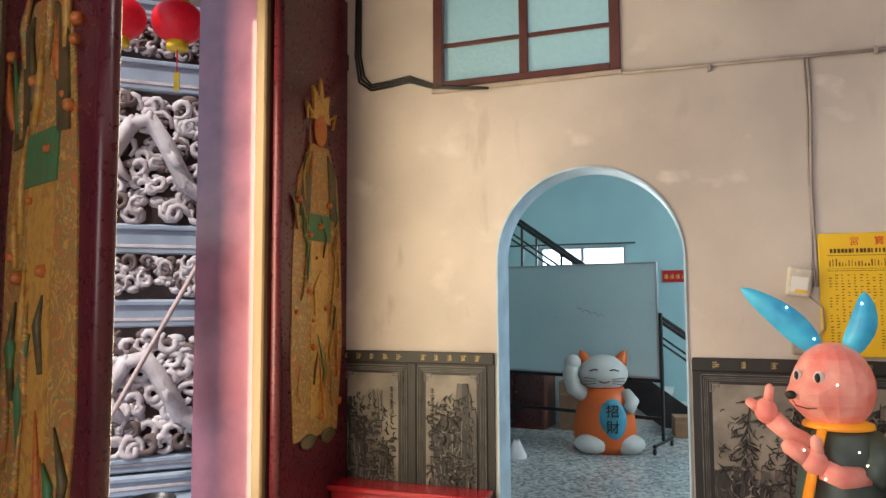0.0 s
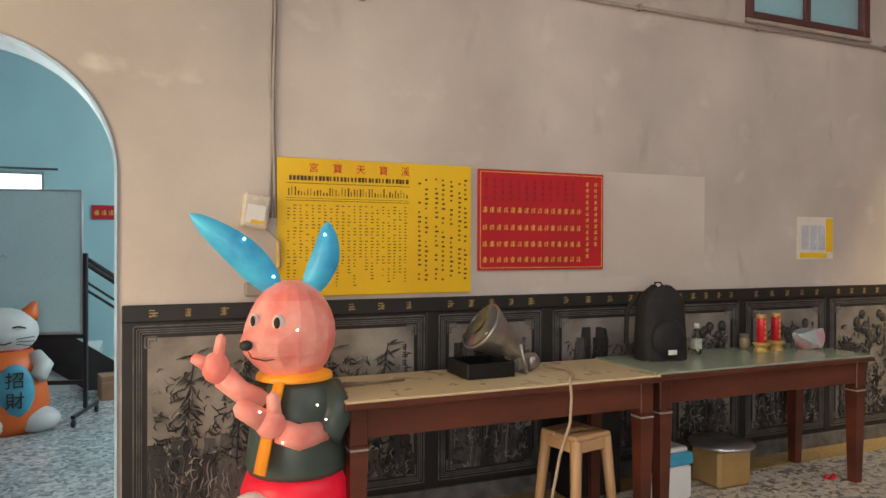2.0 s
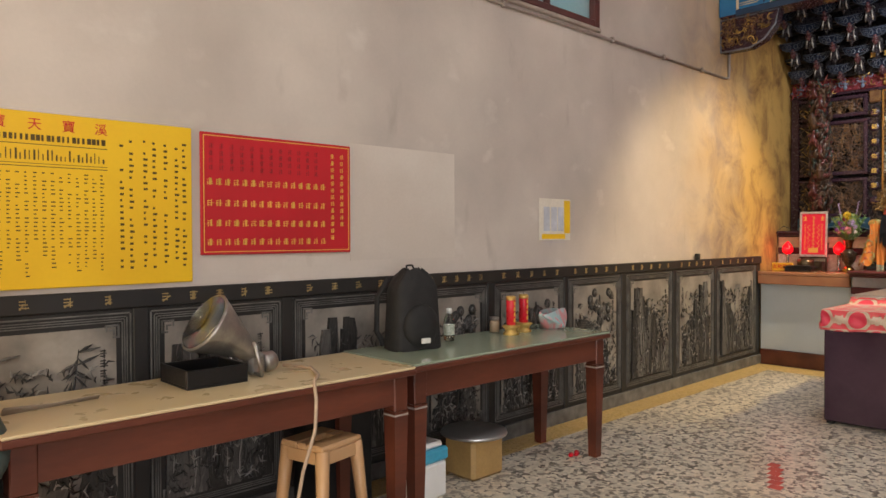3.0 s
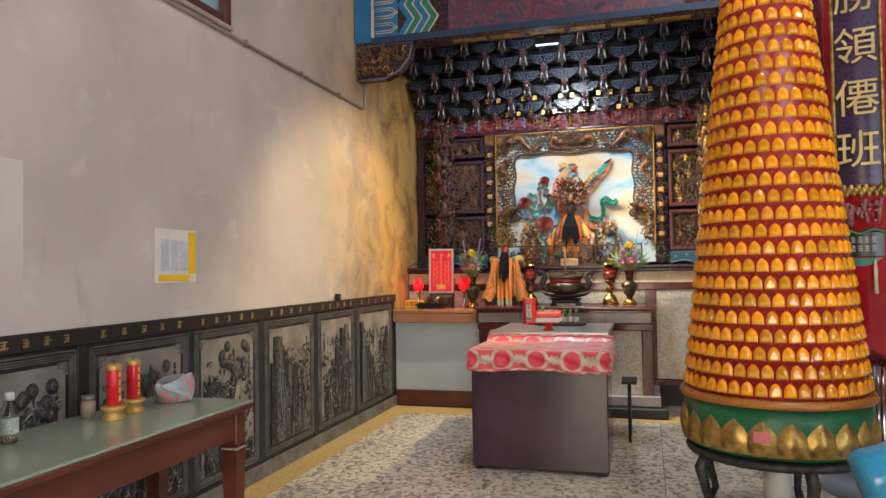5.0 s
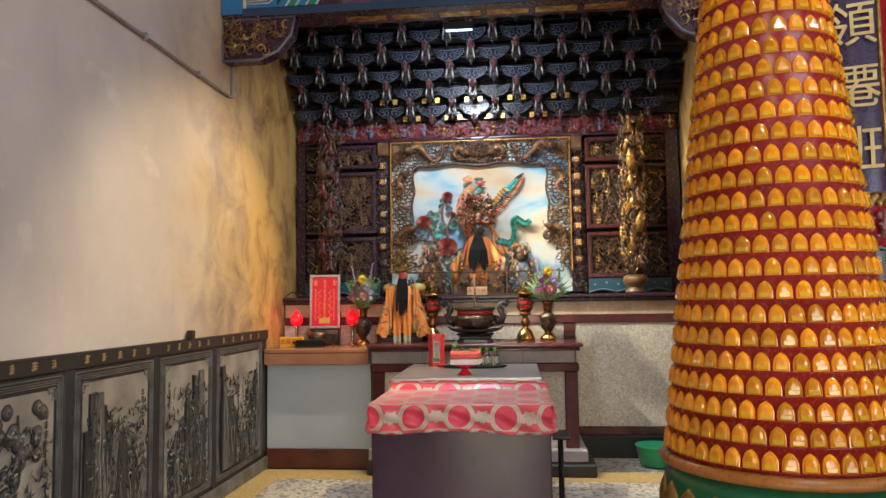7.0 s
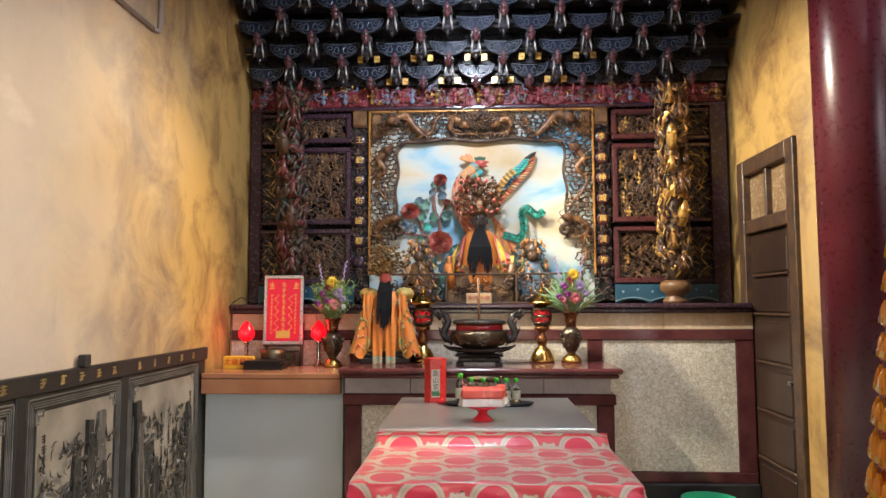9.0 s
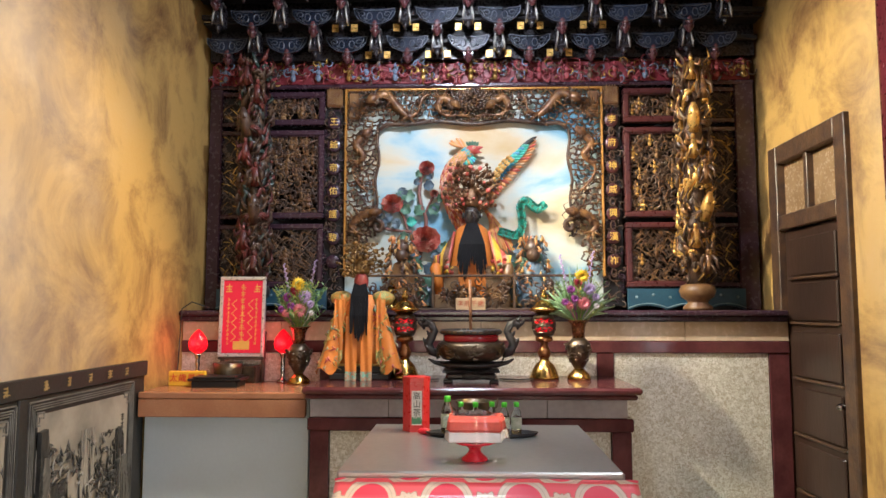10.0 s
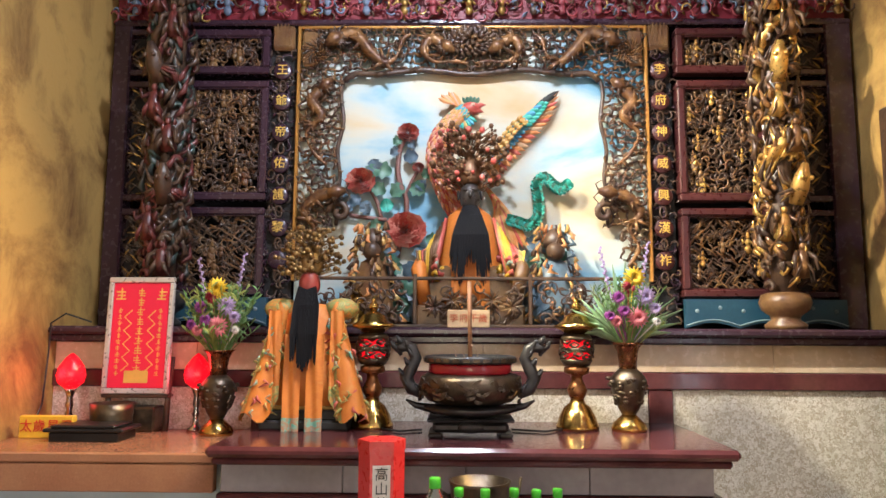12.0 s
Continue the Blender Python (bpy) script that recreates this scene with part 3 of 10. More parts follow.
PALE_PANEL = material("pale_blue_grey_board", (0.50, 0.56, 0.61), (0.45, 0.51, 0.56), rough=0.5, scale=2, bump=0.02, amount=0.15)
CREAM_BAND = material("cream_marble_band", (0.60, 0.47, 0.32), (0.50, 0.37, 0.23), rough=0.25, scale=5, fine=30, bump=0.0, amount=0.4)

dado = thing("altar_dado", "cream chip stone dado with maroon marble trim behind the altar", "dado", pose(0, 0, 0))
part("core", box(9.30, 1.12, 0, 10.0, NY, 1.36, 0), GREY_LINE, dado)
part("plinth", box(9.22, 1.12, 0, 9.30, 2.2, 0.19, 0.006), BLACK_STONE, dado)
part("bottom_rail", box(9.265, 1.12, 0.19, 9.30, 4.7, 0.26, 0.004), MAROON_TRIM, dado)
part("top_rail", box(9.262, 1.12, 1.165, 9.30, NY, 1.235, 0.004), MAROON_TRIM, dado)
for y0, y1 in ((1.12, 1.24), (2.16, 2.26), (3.86, 3.94)):
    part("stile", box(9.268, y0, 0.262, 9.30, y1, 1.163, 0.004), MAROON_TRIM, dado)
for y0, y1 in ((1.242, 2.158), (2.262, 3.858), (3.942, NY)):
    part("stone_panel", box(9.278, y0, 0.262, 9.30, y1, 1.163, 0.002), CREAM_CHIP, dado)
for i in range(6):
    part("marble_band", box(9.272, 1.12 + 0.613 * i, 1.237, 9.30, 1.12 + 0.613 * (i + 1) - 0.002, 1.352, 0.002), CREAM_BAND, dado)
s = Solid().box(9.20, 1.14, 1.385, 10.0, NY, 1.42, 0.01).box(9.225, 1.14, 1.354, 9.6, NY, 1.385, 0.006)
single("altar_ledge", s, PURPLE_WOOD, "dark lacquered wooden ledge under the carved screen", "ledge")

altar = thing("altar_counter", "stone altar counter with a polished dark maroon top", "altar", pose(0, 0, 0))
s = Solid().box(8.55, 2.16, 0.995, 9.262, 3.885, 1.03, 0.012).box(8.575, 2.18, 0.968, 9.262, 3.87, 0.994, 0.008)
part("top_slab", s, MAROON_TRIM, altar)
part("body", box(8.70, 2.24, 0, 9.262, 3.84, 0.967, 0), GREY_LINE, altar)
for i in range(4):
    part("marble_band", box(8.645, 2.22 + 0.41 * i, 0.868, 8.70, 2.22 + 0.41 * (i + 1) - 0.002, 0.966, 0.003), GREY_MARBLE, altar)
part("marble_band", box(8.70, 2.21, 0.868, 9.262, 2.238, 0.966, 0.003), GREY_MARBLE, altar)
part("rail", box(8.635, 2.19, 0.80, 8.70, 3.87, 0.866, 0.006), MAROON_TRIM, altar)
part("rail", box(8.70, 2.19, 0.80, 9.262, 2.238, 0.866, 0.006), MAROON_TRIM, altar)
for y0, y1 in ((2.2, 2.3), (3.76, 3.86), (2.72, 2.78), (3.28, 3.34)):
    part("pilaster", box(8.65, y0, 0.2, 8.70, y1, 0.798, 0.005), MAROON_TRIM, altar)
for y0, y1 in ((2.302, 2.718), (2.782, 3.278), (3.342, 3.758)):
    part("stone_panel", box(8.672, y0, 0.2, 8.70, y1, 0.798, 0.003), CREAM_CHIP, altar)
part("stone_panel", box(8.752, 2.205, 0.2, 9.262, 2.238, 0.798, 0.003), CREAM_CHIP, altar)
part("plinth", box(8.58, 2.14, 0.10, 9.262, 3.88, 0.198, 0.01), GREY_MARBLE, altar)
part("plinth", box(8.52, 2.08, 0, 9.22, 3.88, 0.098, 0.012), BLACK_STONE, altar)

side = thing("side_counter", "granite-topped counter with a pale blue-grey front board", "counter", pose(0, 0, 0))
part("countertop", box(8.66, 3.888, 0.955, 9.262, NY - 0.022, 0.99, 0.006), ORANGE_GRANITE, side)
part("fascia", box(8.662, 3.888, 0.86, 8.70, NY - 0.022, 0.953, 0.004), ORANGE_GRANITE, side)
part("front_board", box(8.75, 3.888, 0.16, 8.80, NY - 0.022, 0.953, 0.002), PALE_PANEL, side)
part("kick_board", box(8.73, 3.888, 0, 8.80, NY - 0.022, 0.158, 0.004), BROWN_WOOD, side)

# ---- things on and along the side wall ----
def facing(x, y, z):
    """Local x to the right, y up, z out of the side wall."""
    return Matrix.Translation((x, y, z)) @ UPRIGHT


INK_SKY = material("pale_ink_ground", (0.30, 0.27, 0.235), (0.13, 0.118, 0.105), rough=0.55, scale=3.5, fine=50, bump=0.1, amount=0.3)
INK_ROCK = painted("brushed_ink_rock", [(0.012, 0.012, 0.012), (0.016, 0.016, 0.016), (0.035, 0.033, 0.032), (0.02, 0.019, 0.019), (0.12, 0.11, 0.10)], 7.0, rough=0.5, distort=1.6, bump=0.4, stretch=(2.6, 0.7, 1))
INK_MID = painted("washed_ink_rock", [(0.05, 0.048, 0.046), (0.10, 0.095, 0.09), (0.06, 0.057, 0.055), (0.17, 0.16, 0.15)], 9.0, rough=0.55, distort=1.2, bump=0.3, stretch=(2.0, 0.8, 1))
PANELS = ((-1.75, -1.215), (-1.15, -0.645), (0.69, 2.165), (2.235, 2.9), (2.97, 3.79), (3.86, 4.43), (4.5, 5.255), (5.31, 6.02), (6.10, 6.85), (6.92, 7.655), (7.72, 8.62))
wainscot = thing("wainscot", "black slate wainscot with carved ink landscape panels", "wainscot", pose(0, 0, 0))
for a, b in ((-1.8, ARCH_L - 0.02), (ARCH_R + 0.02, 8.75)):
    part("backing", box(a, NY - 0.012, 0, b, NY - 0.001, 1.09, 0), BLACK_STONE, wainscot)
    part("top_band", box(a, NY - 0.03, 1.072, b, NY - 0.001, WAINSCOT, 0.004), BLACK_STONE, wainscot)
    part("skirting", box(a, NY - 0.035, 0, b, NY - 0.013, 0.10, 0.004), GREY_LINE, wainscot, "worn grey stone skirting")


def crag(s, u, width, top, slot, rng, depth, w, foot=0.0):
    """One upright rock: a stepped, uneven outline with ribs running down its face."""
    n = 9
    left, right = [], []
    for k in range(n + 1):
        f = k / n
        half = width / 2 * (1.0 - 0.62 * f ** 1.6) * rng.uniform(0.78, 1.18)
        drift = 0.12 * width * math.sin(3 * f + u * 20)
        z = foot + (top - foot) * f
        left.append((min(w, max(0, u - half + drift)), z + rng.uniform(-0.006, 0.006)))
        right.append((min(w, max(0, u + half * rng.uniform(0.8, 1.1) + drift)), z + rng.uniform(-0.006, 0.006)))
    left[0], right[0] = (left[0][0], foot), (right[0][0], foot)
    s.slot = slot
    s.slab(right + left[::-1], depth)
    for k in range(max(3, int(width / 0.022))):
        f = (k + 0.5) / max(3, int(width / 0.022))
        a, b = rng.randint(0, 3), rng.randint(5, n)
        s.slot = rng.choice((1, 2, 2, 3))
        s.tube([(left[i][0] * (1 - f) + right[i][0] * f + rng.uniform(-0.005, 0.005), left[i][1], depth) for i in range(a, b)], [0.0045 if 0 < i < b - a - 1 else 0.001 for i in range(b - a)], 4, flat=0.7)


def pine(s, u, foot, top, rng, w, h):
    """A leaning trunk with level boughs and flat needle pads."""
    s.slot = 1
    lean = rng.uniform(-0.06, 0.06)
    p = [(min(w - 0.03, max(0.03, u + lean * k / 5 + 0.012 * math.sin(2.1 * k))), foot + (top - foot) * k / 6, 0.014) for k in range(7)]
    s.tube(p, [0.014, 0.012, 0.011, 0.009, 0.008, 0.006, 0.003], 6)
    for q in p[2:]:
        for side in (-1, 1):
            d = rng.uniform(0.03, 0.10)
            e = (min(w - 0.03, max(0.03, q[0] + side * d)), min(h - 0.02, q[1] + rng.uniform(-0.01, 0.03)), 0.016)
            s.slot = 1
            s.tube([q, e], [0.004, 0.002], 4)
            for k in range(3):
                s.slot = rng.choice((1, 1, 2))
                s.ball((min(w - 0.03, max(0.03, e[0] + rng.uniform(-0.025, 0.025))), e[1] + rng.uniform(-0.004, 0.012), 0.016), (rng.uniform(0.014, 0.03), rng.uniform(0.005, 0.010), 0.006), 8, 4)


def strokes(s, w, h, count, rng):
    """Short chiselled strokes, thickest toward the foot: scrub, ripples and rock texture."""
    for k in range(count):
        u, v = rng.uniform(0.02, w - 0.02), h * (0.02 + 0.80 * rng.random() ** 1.5)
        a, d = rng.choice((0.2, 1.2, 1.9, 2.8)) + rng.uniform(-0.4, 0.4), rng.uniform(0.012, 0.035)
        p, q = [(min(w - 0.01, max(0.01, u + e * d * math.cos(a))), min(h - 0.01, max(0.01, v + e * d * math.sin(a)))) for e in (-1, 1)]
        s.slot = rng.choice((1, 1, 1, 2, 3))
        z = rng.uniform(0.012, 0.024)
        s.tube([(*p, z - 0.004), ((p[0] + q[0]) / 2 - 0.3 * (q[1] - p[1]), (p[1] + q[1]) / 2 + 0.3 * (q[0] - p[0]), z), (*q, z - 0.004)], [0.002, rng.uniform(0.005, 0.009), 0.001], 5, flat=0.6)


def ink_relief(w, h, rng, style):
    """Low stone relief on a pale ground: cliffs, waterfall, round-leaved tree with a pavilion, or bamboo."""
    s = Solid()
    s.slot = 0
    s.box(0, 0, 0, w, h, 0.004, 0)
    if style in ("cliffs", "waterfall"):
        heavy = rng.choice((0.25, 0.72)) if style == "cliffs" else 0.5
        for k in range(int(21 * w / 0.5)):
            u = rng.uniform(0.03, w - 0.03)
            near = 1.05 - abs(u / w - heavy) * 1.0
            if style == "waterfall":
                near = 0.18 + abs(u / w - 0.5) * 1.7
            crag(s, u, rng.uniform(0.08, 0.17), h * min(0.93, max(0.22, near * rng.uniform(0.55, 1.05))), 1 if k % 3 else 2, rng, 0.006 + 0.0007 * k, w)
        if style == "waterfall":
            s.slot = 0
            for k in range(9):
                x = w * 0.42 + 0.012 * k
                s.tube([(x + 0.012 * math.sin(3 * f + k) + 0.05 * f * (0.5 - rng.random()), h * (0.86 - 0.62 * f), 0.013) for f in (0, 0.2, 0.4, 0.6, 0.8, 1)], [0.002, 0.007, 0.008, 0.007, 0.006, 0.002], 5, flat=0.6)
        for k in range(max(3, int(w / 0.13))):
            u = rng.uniform(0.06, w - 0.06)
            z = rng.uniform(0.05, 0.45) * h
            pine(s, u, z, min(h - 0.05, z + rng.uniform(0.16, 0.3)), rng, w, h)
    elif style == "pavilion":
        for k in range(12):
            crag(s, rng.uniform(0.05, w - 0.05), rng.uniform(0.10, 0.18), h * rng.uniform(0.12, 0.42), 1 if k % 2 else 2, rng, 0.006 + 0.0007 * k, w)
        x0, x1 = 0.02, w * 0.40
        for z, d in ((0.56, 0.0), (0.40, 0.03)):
            s.slot = 1
            s.slab([(x0, h * z), (x1 + 0.05 + d, h * z - 0.02), (x1 + d, h * z + 0.02), (x1 - 0.06, h * z + 0.09), (x0, h * z + 0.11)], 0.012)
            s.slot = 2
            for k in range(6):
                s.tube([(x0, h * z + 0.016 * k, 0.012), (x1 + 0.03 + d - 0.018 * k, h * z - 0.012 + 0.017 * k, 0.013)], 0.003, 4)
        s.slot = 1
        for x in (x0 + 0.03, x1 - 0.05, x1):
            s.box(x, 0.03, 0.004, x + 0.016, h * 0.42, 0.012, 0)
        s.tube([(w * 0.45, 0.1, 0.01), (w * 0.52, h * 0.4, 0.01), (w * 0.60, h * 0.62, 0.01), (w * 0.58, h * 0.9, 0.01)], [0.02, 0.016, 0.012, 0.004], 6)
        for k in range(24):
            u, v = w * rng.uniform(0.36, 0.86), h * rng.uniform(0.42, 0.93)
            for ring, slot in ((0.036, 1), (0.024, 2), (0.013, 1)):
                s.slot = slot
                s.ball((u, v, 0.008), (ring, ring, 0.010 + 0.2 * (0.036 - ring)), 10, 4)
    else:
        for k in range(int(14 * w / 0.6)):
            crag(s, rng.uniform(0.04, w - 0.04), rng.uniform(0.10, 0.22), h * rng.uniform(0.12, 0.42), 1 if k % 2 else 2, rng, 0.006 + 0.0006 * k, w)
        for x in [w * f for f in (0.12, 0.3, 0.52, 0.62, 0.85)]:
            s.slot = 1
            s.tube([(min(w - 0.02, x + 0.05 * f * f), h * (0.1 + 0.8 * f), 0.010) for f in (0, 0.25, 0.5, 0.75, 1)], [0.009, 0.008, 0.007, 0.005, 0.002], 5)
            for k in range(26):
                f = rng.uniform(0.35, 1)
                a, d = rng.choice((-0.5, -0.9, 3.6, 4.1, 0.3)) + rng.uniform(-0.25, 0.25), rng.uniform(0.05, 0.10)
                p = (x + 0.05 * f * f, h * (0.1 + 0.8 * f))
                e = (min(w - 0.02, max(0.02, p[0] + d * math.cos(a))), min(h - 0.02, max(0.02, p[1] + d * math.sin(a))))
                s.slot = rng.choice((1, 1, 2))
                s.tube([(*p, 0.012), ((p[0] + e[0]) / 2, (p[1] + e[1]) / 2, 0.014), (*e, 0.012)], [0.002, 0.009, 0.001], 5, flat=0.5)
    strokes(s, w, h, int(330 * w / 0.5), rng)
    s.slot = 1
    u = w - 0.05 if style != "cliffs" or heavy < 0.5 else 0.05
    for j in range(rng.randint(4, 6)):
        for k in range(3):
            s.box(u - 0.016, h - 0.10 - 0.042 * j - 0.011 * k, 0.004, u + 0.016 * rng.uniform(0.3, 1), h - 0.095 - 0.042 * j - 0.011 * k, 0.0065, 0)
        s.box(u - 0.003, h - 0.128 - 0.042 * j, 0.004, u + 0.003, h - 0.092 - 0.042 * j, 0.0065, 0)
    return s


DULL_GOLD = material("dull_gold_lettering", (0.42, 0.31, 0.13), (0.24, 0.17, 0.07), rough=0.5, metal=0.2, bump=0.0, amount=0.4)
PALE_INK = material("pale_grey_stone_face", (0.30, 0.285, 0.27), (0.20, 0.19, 0.18), rough=0.6, scale=7, bump=0.2, amount=0.4)
rng = random.Random(3)
for i, (a, b) in enumerate(PANELS):
    w = b - a
    panel = part("panel", box(a, NY - 0.018, 0.125, b, NY - 0.013, 1.066, 0.001), BLACK_STONE, wainscot)
    s = Solid()
    for d, t in ((0.012, 0.006), (0.026, 0.004), (0.036, 0.004), (0.046, 0.004)):
        for x0, x1, z0, z1 in ((a + d, b - d, 1.06 - d, 1.06 - d + t), (a + d, b - d, 0.13 + d - t, 0.13 + d), (a + d - t, a + d, 0.13 + d, 1.06 - d), (b - d, b - d + t, 0.13 + d, 1.06 - d)):
            s.box(x0, NY - 0.024, z0, x1, NY - 0.0181, z1, 0)
    for cx, sx in ((a + 0.055, 1), (b - 0.055, -1)):      # fret corners
        for cz, sz in ((1.005, -1), (0.185, 1)):
            for u0, v0, u1, v1 in ((0, 0, 0.05, 0.008), (0, 0, 0.008, 0.05), (0.02, 0.02, 0.045, 0.028), (0.02, 0.02, 0.028, 0.045), (0.05, 0, 0.058, 0.03), (0, 0.05, 0.03, 0.058)):
                s.box(cx + sx * u0, NY - 0.024, cz + sz * v0, cx + sx * u1, NY - 0.0181, cz + sz * v1, 0)
    part("fret_border", s, GREY_LINE, panel)
    part("relief", ink_relief(w - 0.14, 0.80, rng, ("waterfall", "cliffs", "bamboo", "cliffs", "cliffs", "pavilion", "pavilion", "pavilion", "cliffs", "cliffs", "waterfall")[i]), [INK_SKY, INK_ROCK, INK_MID, PALE_INK], panel, "carved ink landscape", facing(a + 0.07, NY - 0.018, 0.195))
    s = Solid()
    count = 5 if w < 1 else 9
    for k in range(count):
        cx = a + w * (k + 0.6) / (count + 0.2)
        for j in range(3):
            s.box(cx - 0.02, NY - 0.033, 1.097 + 0.013 * j, cx - 0.02 + 0.04 * rng.uniform(0.5, 1), NY - 0.0301, 1.102 + 0.013 * j, 0)
        s.box(cx - 0.003 + rng.uniform(-0.01, 0.01), NY - 0.033, 1.092, cx + 0.003, NY - 0.0301, 1.131, 0)
        s.tube([(cx - 0.018, NY - 0.0315, 1.092), (cx + rng.uniform(-0.004, 0.018), NY - 0.0315, 1.115)], 0.003, 4)
    tagged(part("gilt_inscription", s, DULL_GOLD, wainscot, "unreadable gilt characters"), kind="stuff")
for x0, x1 in ((-1.213, -1.152), (2.167, 2.233), (2.902, 2.968), (3.792, 3.858), (4.432, 4.498), (5.257, 5.308), (6.022, 6.098), (6.852, 6.918), (7.657, 7.718)):
    part("pilaster", box(x0, NY - 0.026, 0.101, x1, NY - 0.013, 1.071, 0.004), BLACK_STONE, wainscot)

# red painted rail standing before the wainscot by the door
s = Solid().box(-1.72, 4.66, 0.20, -0.60, 4.72, 0.28, 0.006)
bench = thing("low_bench", "low red lacquered wooden bench against the wainscot", "bench", pose(0, 0, 0))
part("seat", box(-1.72, 4.52, 0.225, -0.60, 4.755, 0.262, 0.006), RED_LACQUER, bench)
part("apron", box(-1.68, 4.54, 0.16, -0.64, 4.56, 0.224, 0.004), RED_LACQUER, bench)
for x in (-1.68, -0.68):
    for y in (4.56, 4.71):
        part("leg", box(x, y, 0, x + 0.04, y + 0.03, 0.224, 0.004), RED_LACQUER, bench)

# conduits and cables
GREY_PIPE = material("grey_plastic_conduit", (0.34, 0.29, 0.27), (0.26, 0.22, 0.20), rough=0.5, scale=8, bump=0.1)
BLACK_CABLE = material("black_cable", (0.02, 0.02, 0.02), rough=0.5, bump=0.0)
s = Solid().cyl((0.28, NY - 0.014, 2.955), (2.0, NY - 0.014, 2.925), 0.011, 8)
s.cyl((2.0, NY - 0.014, 2.925), (7.9, NY - 0.014, 2.925), 0.013, 8)
s.tube([(7.9, NY - 0.014, 2.925), (7.97, NY - 0.014, 2.935), (7.985, NY - 0.014, 3.0), (7.985, NY - 0.014, 3.30)], 0.013, 8)
for x in (0.8, 1.7, 3.6, 4.6, 5.9, 6.7, 7.4):
    s.box(x - 0.01, NY - 0.032, 2.905, x + 0.01, NY - 0.001, 2.95, 0.003)
single("wall_conduit", s, GREY_PIPE, "thin grey conduit clipped along the wall", "conduit")
s = Solid().tube([(1.345 + 0.006 * math.sin(i), NY - 0.01, 2.93 - 0.17 * i) for i in range(9)], 0.009, 6)
s.tube([(1.33 - 0.004 * math.cos(i * 1.7), NY - 0.01, 2.93 - 0.17 * i) for i in range(9)], 0.006, 6)
single("hanging_cable_loop", s, GREY_PIPE, "old grey cables running down the wall", "cable")
s = Solid()
for k in range(3):
    o = 0.02 * k
    s.tube([(-1.62 + o, NY - 0.012 - 0.008 * k, 3.9), (-1.63 + o, NY - 0.012, 3.3), (-1.60 + o, NY - 0.012, 3.10 + o), (-1.50, NY - 0.012, 3.03 + o), (-1.35, NY - 0.015, 3.04 + o), (-1.2, NY - 0.012, 3.06 + o), (-1.0, NY - 0.012, 2.99 + 0.5 * o), (-0.6, NY - 0.07, 2.935)], 0.009, 6)
single("cable_bundle", s, BLACK_CABLE, "black cable bundle bent round the window corner", "cable")
single("wall_hook", Solid().box(2.62 - 0.84, NY - 0.03, 2.72, 2.66 - 0.84, NY - 0.001, 2.80, 0.006), GREY_PIPE, "small grey fitting on the wall", "fitting")
single("wall_stud", Solid().box(7.28, NY - 0.05, WAINSCOT + 0.0005, 7.325, NY - 0.01, WAINSCOT + 0.055, 0.005), BLACK_STONE, "small dark block on the wainscot top", "block")

# yellow notice board
YELLOW = material("yellow_notice_board", (0.80, 0.52, 0.015), (0.74, 0.45, 0.012), rough=0.45, scale=2, bump=0.02, amount=0.1)
board = thing("yellow_notice_board", "bright yellow notice board with black print and a red title", "notice board", pose(1.36, NY - 0.004, 1.172))
part("board", box(0, -0.012, 0, 1.08, 0, 0.706, 0.003), YELLOW, board)
for i, ch in enumerate("宮寶天寶溪"):
    letters("title_character", ch, 0.052, RED_INK, board, pose(0.185 + 0.125 * i, -0.0135, 0.655), 0.001)
s, rng = Solid(), random.Random(5)
for k in range(34):
    s.box(0.06 + 0.019 * k, -0.014, 0.592, 0.06 + 0.019 * k + rng.uniform(0.007, 0.016), -0.0121, 0.616, 0)
s.box(0.045, -0.0135, 0.576, 0.71, -0.0121, 0.579, 0).box(0.045, -0.0135, 0.488, 0.71, -0.0121, 0.491, 0).box(0.045, -0.0135, 0.50, 0.71, -0.0121, 0.502, 0)
for k in range(40):
    u = 0.055 + 0.0163 * k
    s.box(u, -0.0138, 0.515, u + rng.uniform(0.003, 0.008), -0.0121, 0.515 + rng.uniform(0.015, 0.045), 0)
for k in range(21):
    u = 0.05 + 0.0315 * k
    for j in range(rng.randint(16, 26)):
        if rng.random() < 0.85:
            s.box(u, -0.0134, 0.462 - 0.0165 * j, u + rng.uniform(0.007, 0.017), -0.0121, 0.462 - 0.0165 * j + 0.005, 0)
for c, (u, top) in enumerate(((0.76, 0.62), (0.80, 0.615), (0.86, 0.62), (0.90, 0.615), (0.95, 0.61), (1.0, 0.60), (1.035, 0.62))):
    for j in range(22):
        if rng.random() < 0.78:
            s.box(u, -0.0138, top - 0.026 * j, u + rng.uniform(0.008, 0.02), -0.0121, top - 0.026 * j + 0.010, 0)
tagged(part("print", s, material("olive_black_print", (0.10, 0.06, 0.008), rough=0.6, bump=0, amount=0.2), board, "rows of small black print"), kind="stuff")

# red honour board
RED_BOARD = material("red_velvet_board", (0.50, 0.008, 0.018), (0.42, 0.006, 0.014), rough=0.65, scale=3, bump=0.03, amount=0.15)
board = thing("red_notice_board", "red notice board with gilt characters and a thin gold border", "notice board", pose(2.482, NY - 0.004, 1.293))
part("board", box(0, -0.014, 0, 0.854, 0, 0.576, 0.003), RED_BOARD, board)
s, rng = Solid(), random.Random(6)
for x0, z0, x1, z1 in ((0.012, 0.012, 0.842, 0.016), (0.012, 0.560, 0.842, 0.564), (0.012, 0.016, 0.016, 0.56), (0.838, 0.016, 0.842, 0.56)):
    s.box(x0, -0.0155, z0, x1, -0.0141, z1, 0)
part("gold_border", s, GOLD_INK, board)
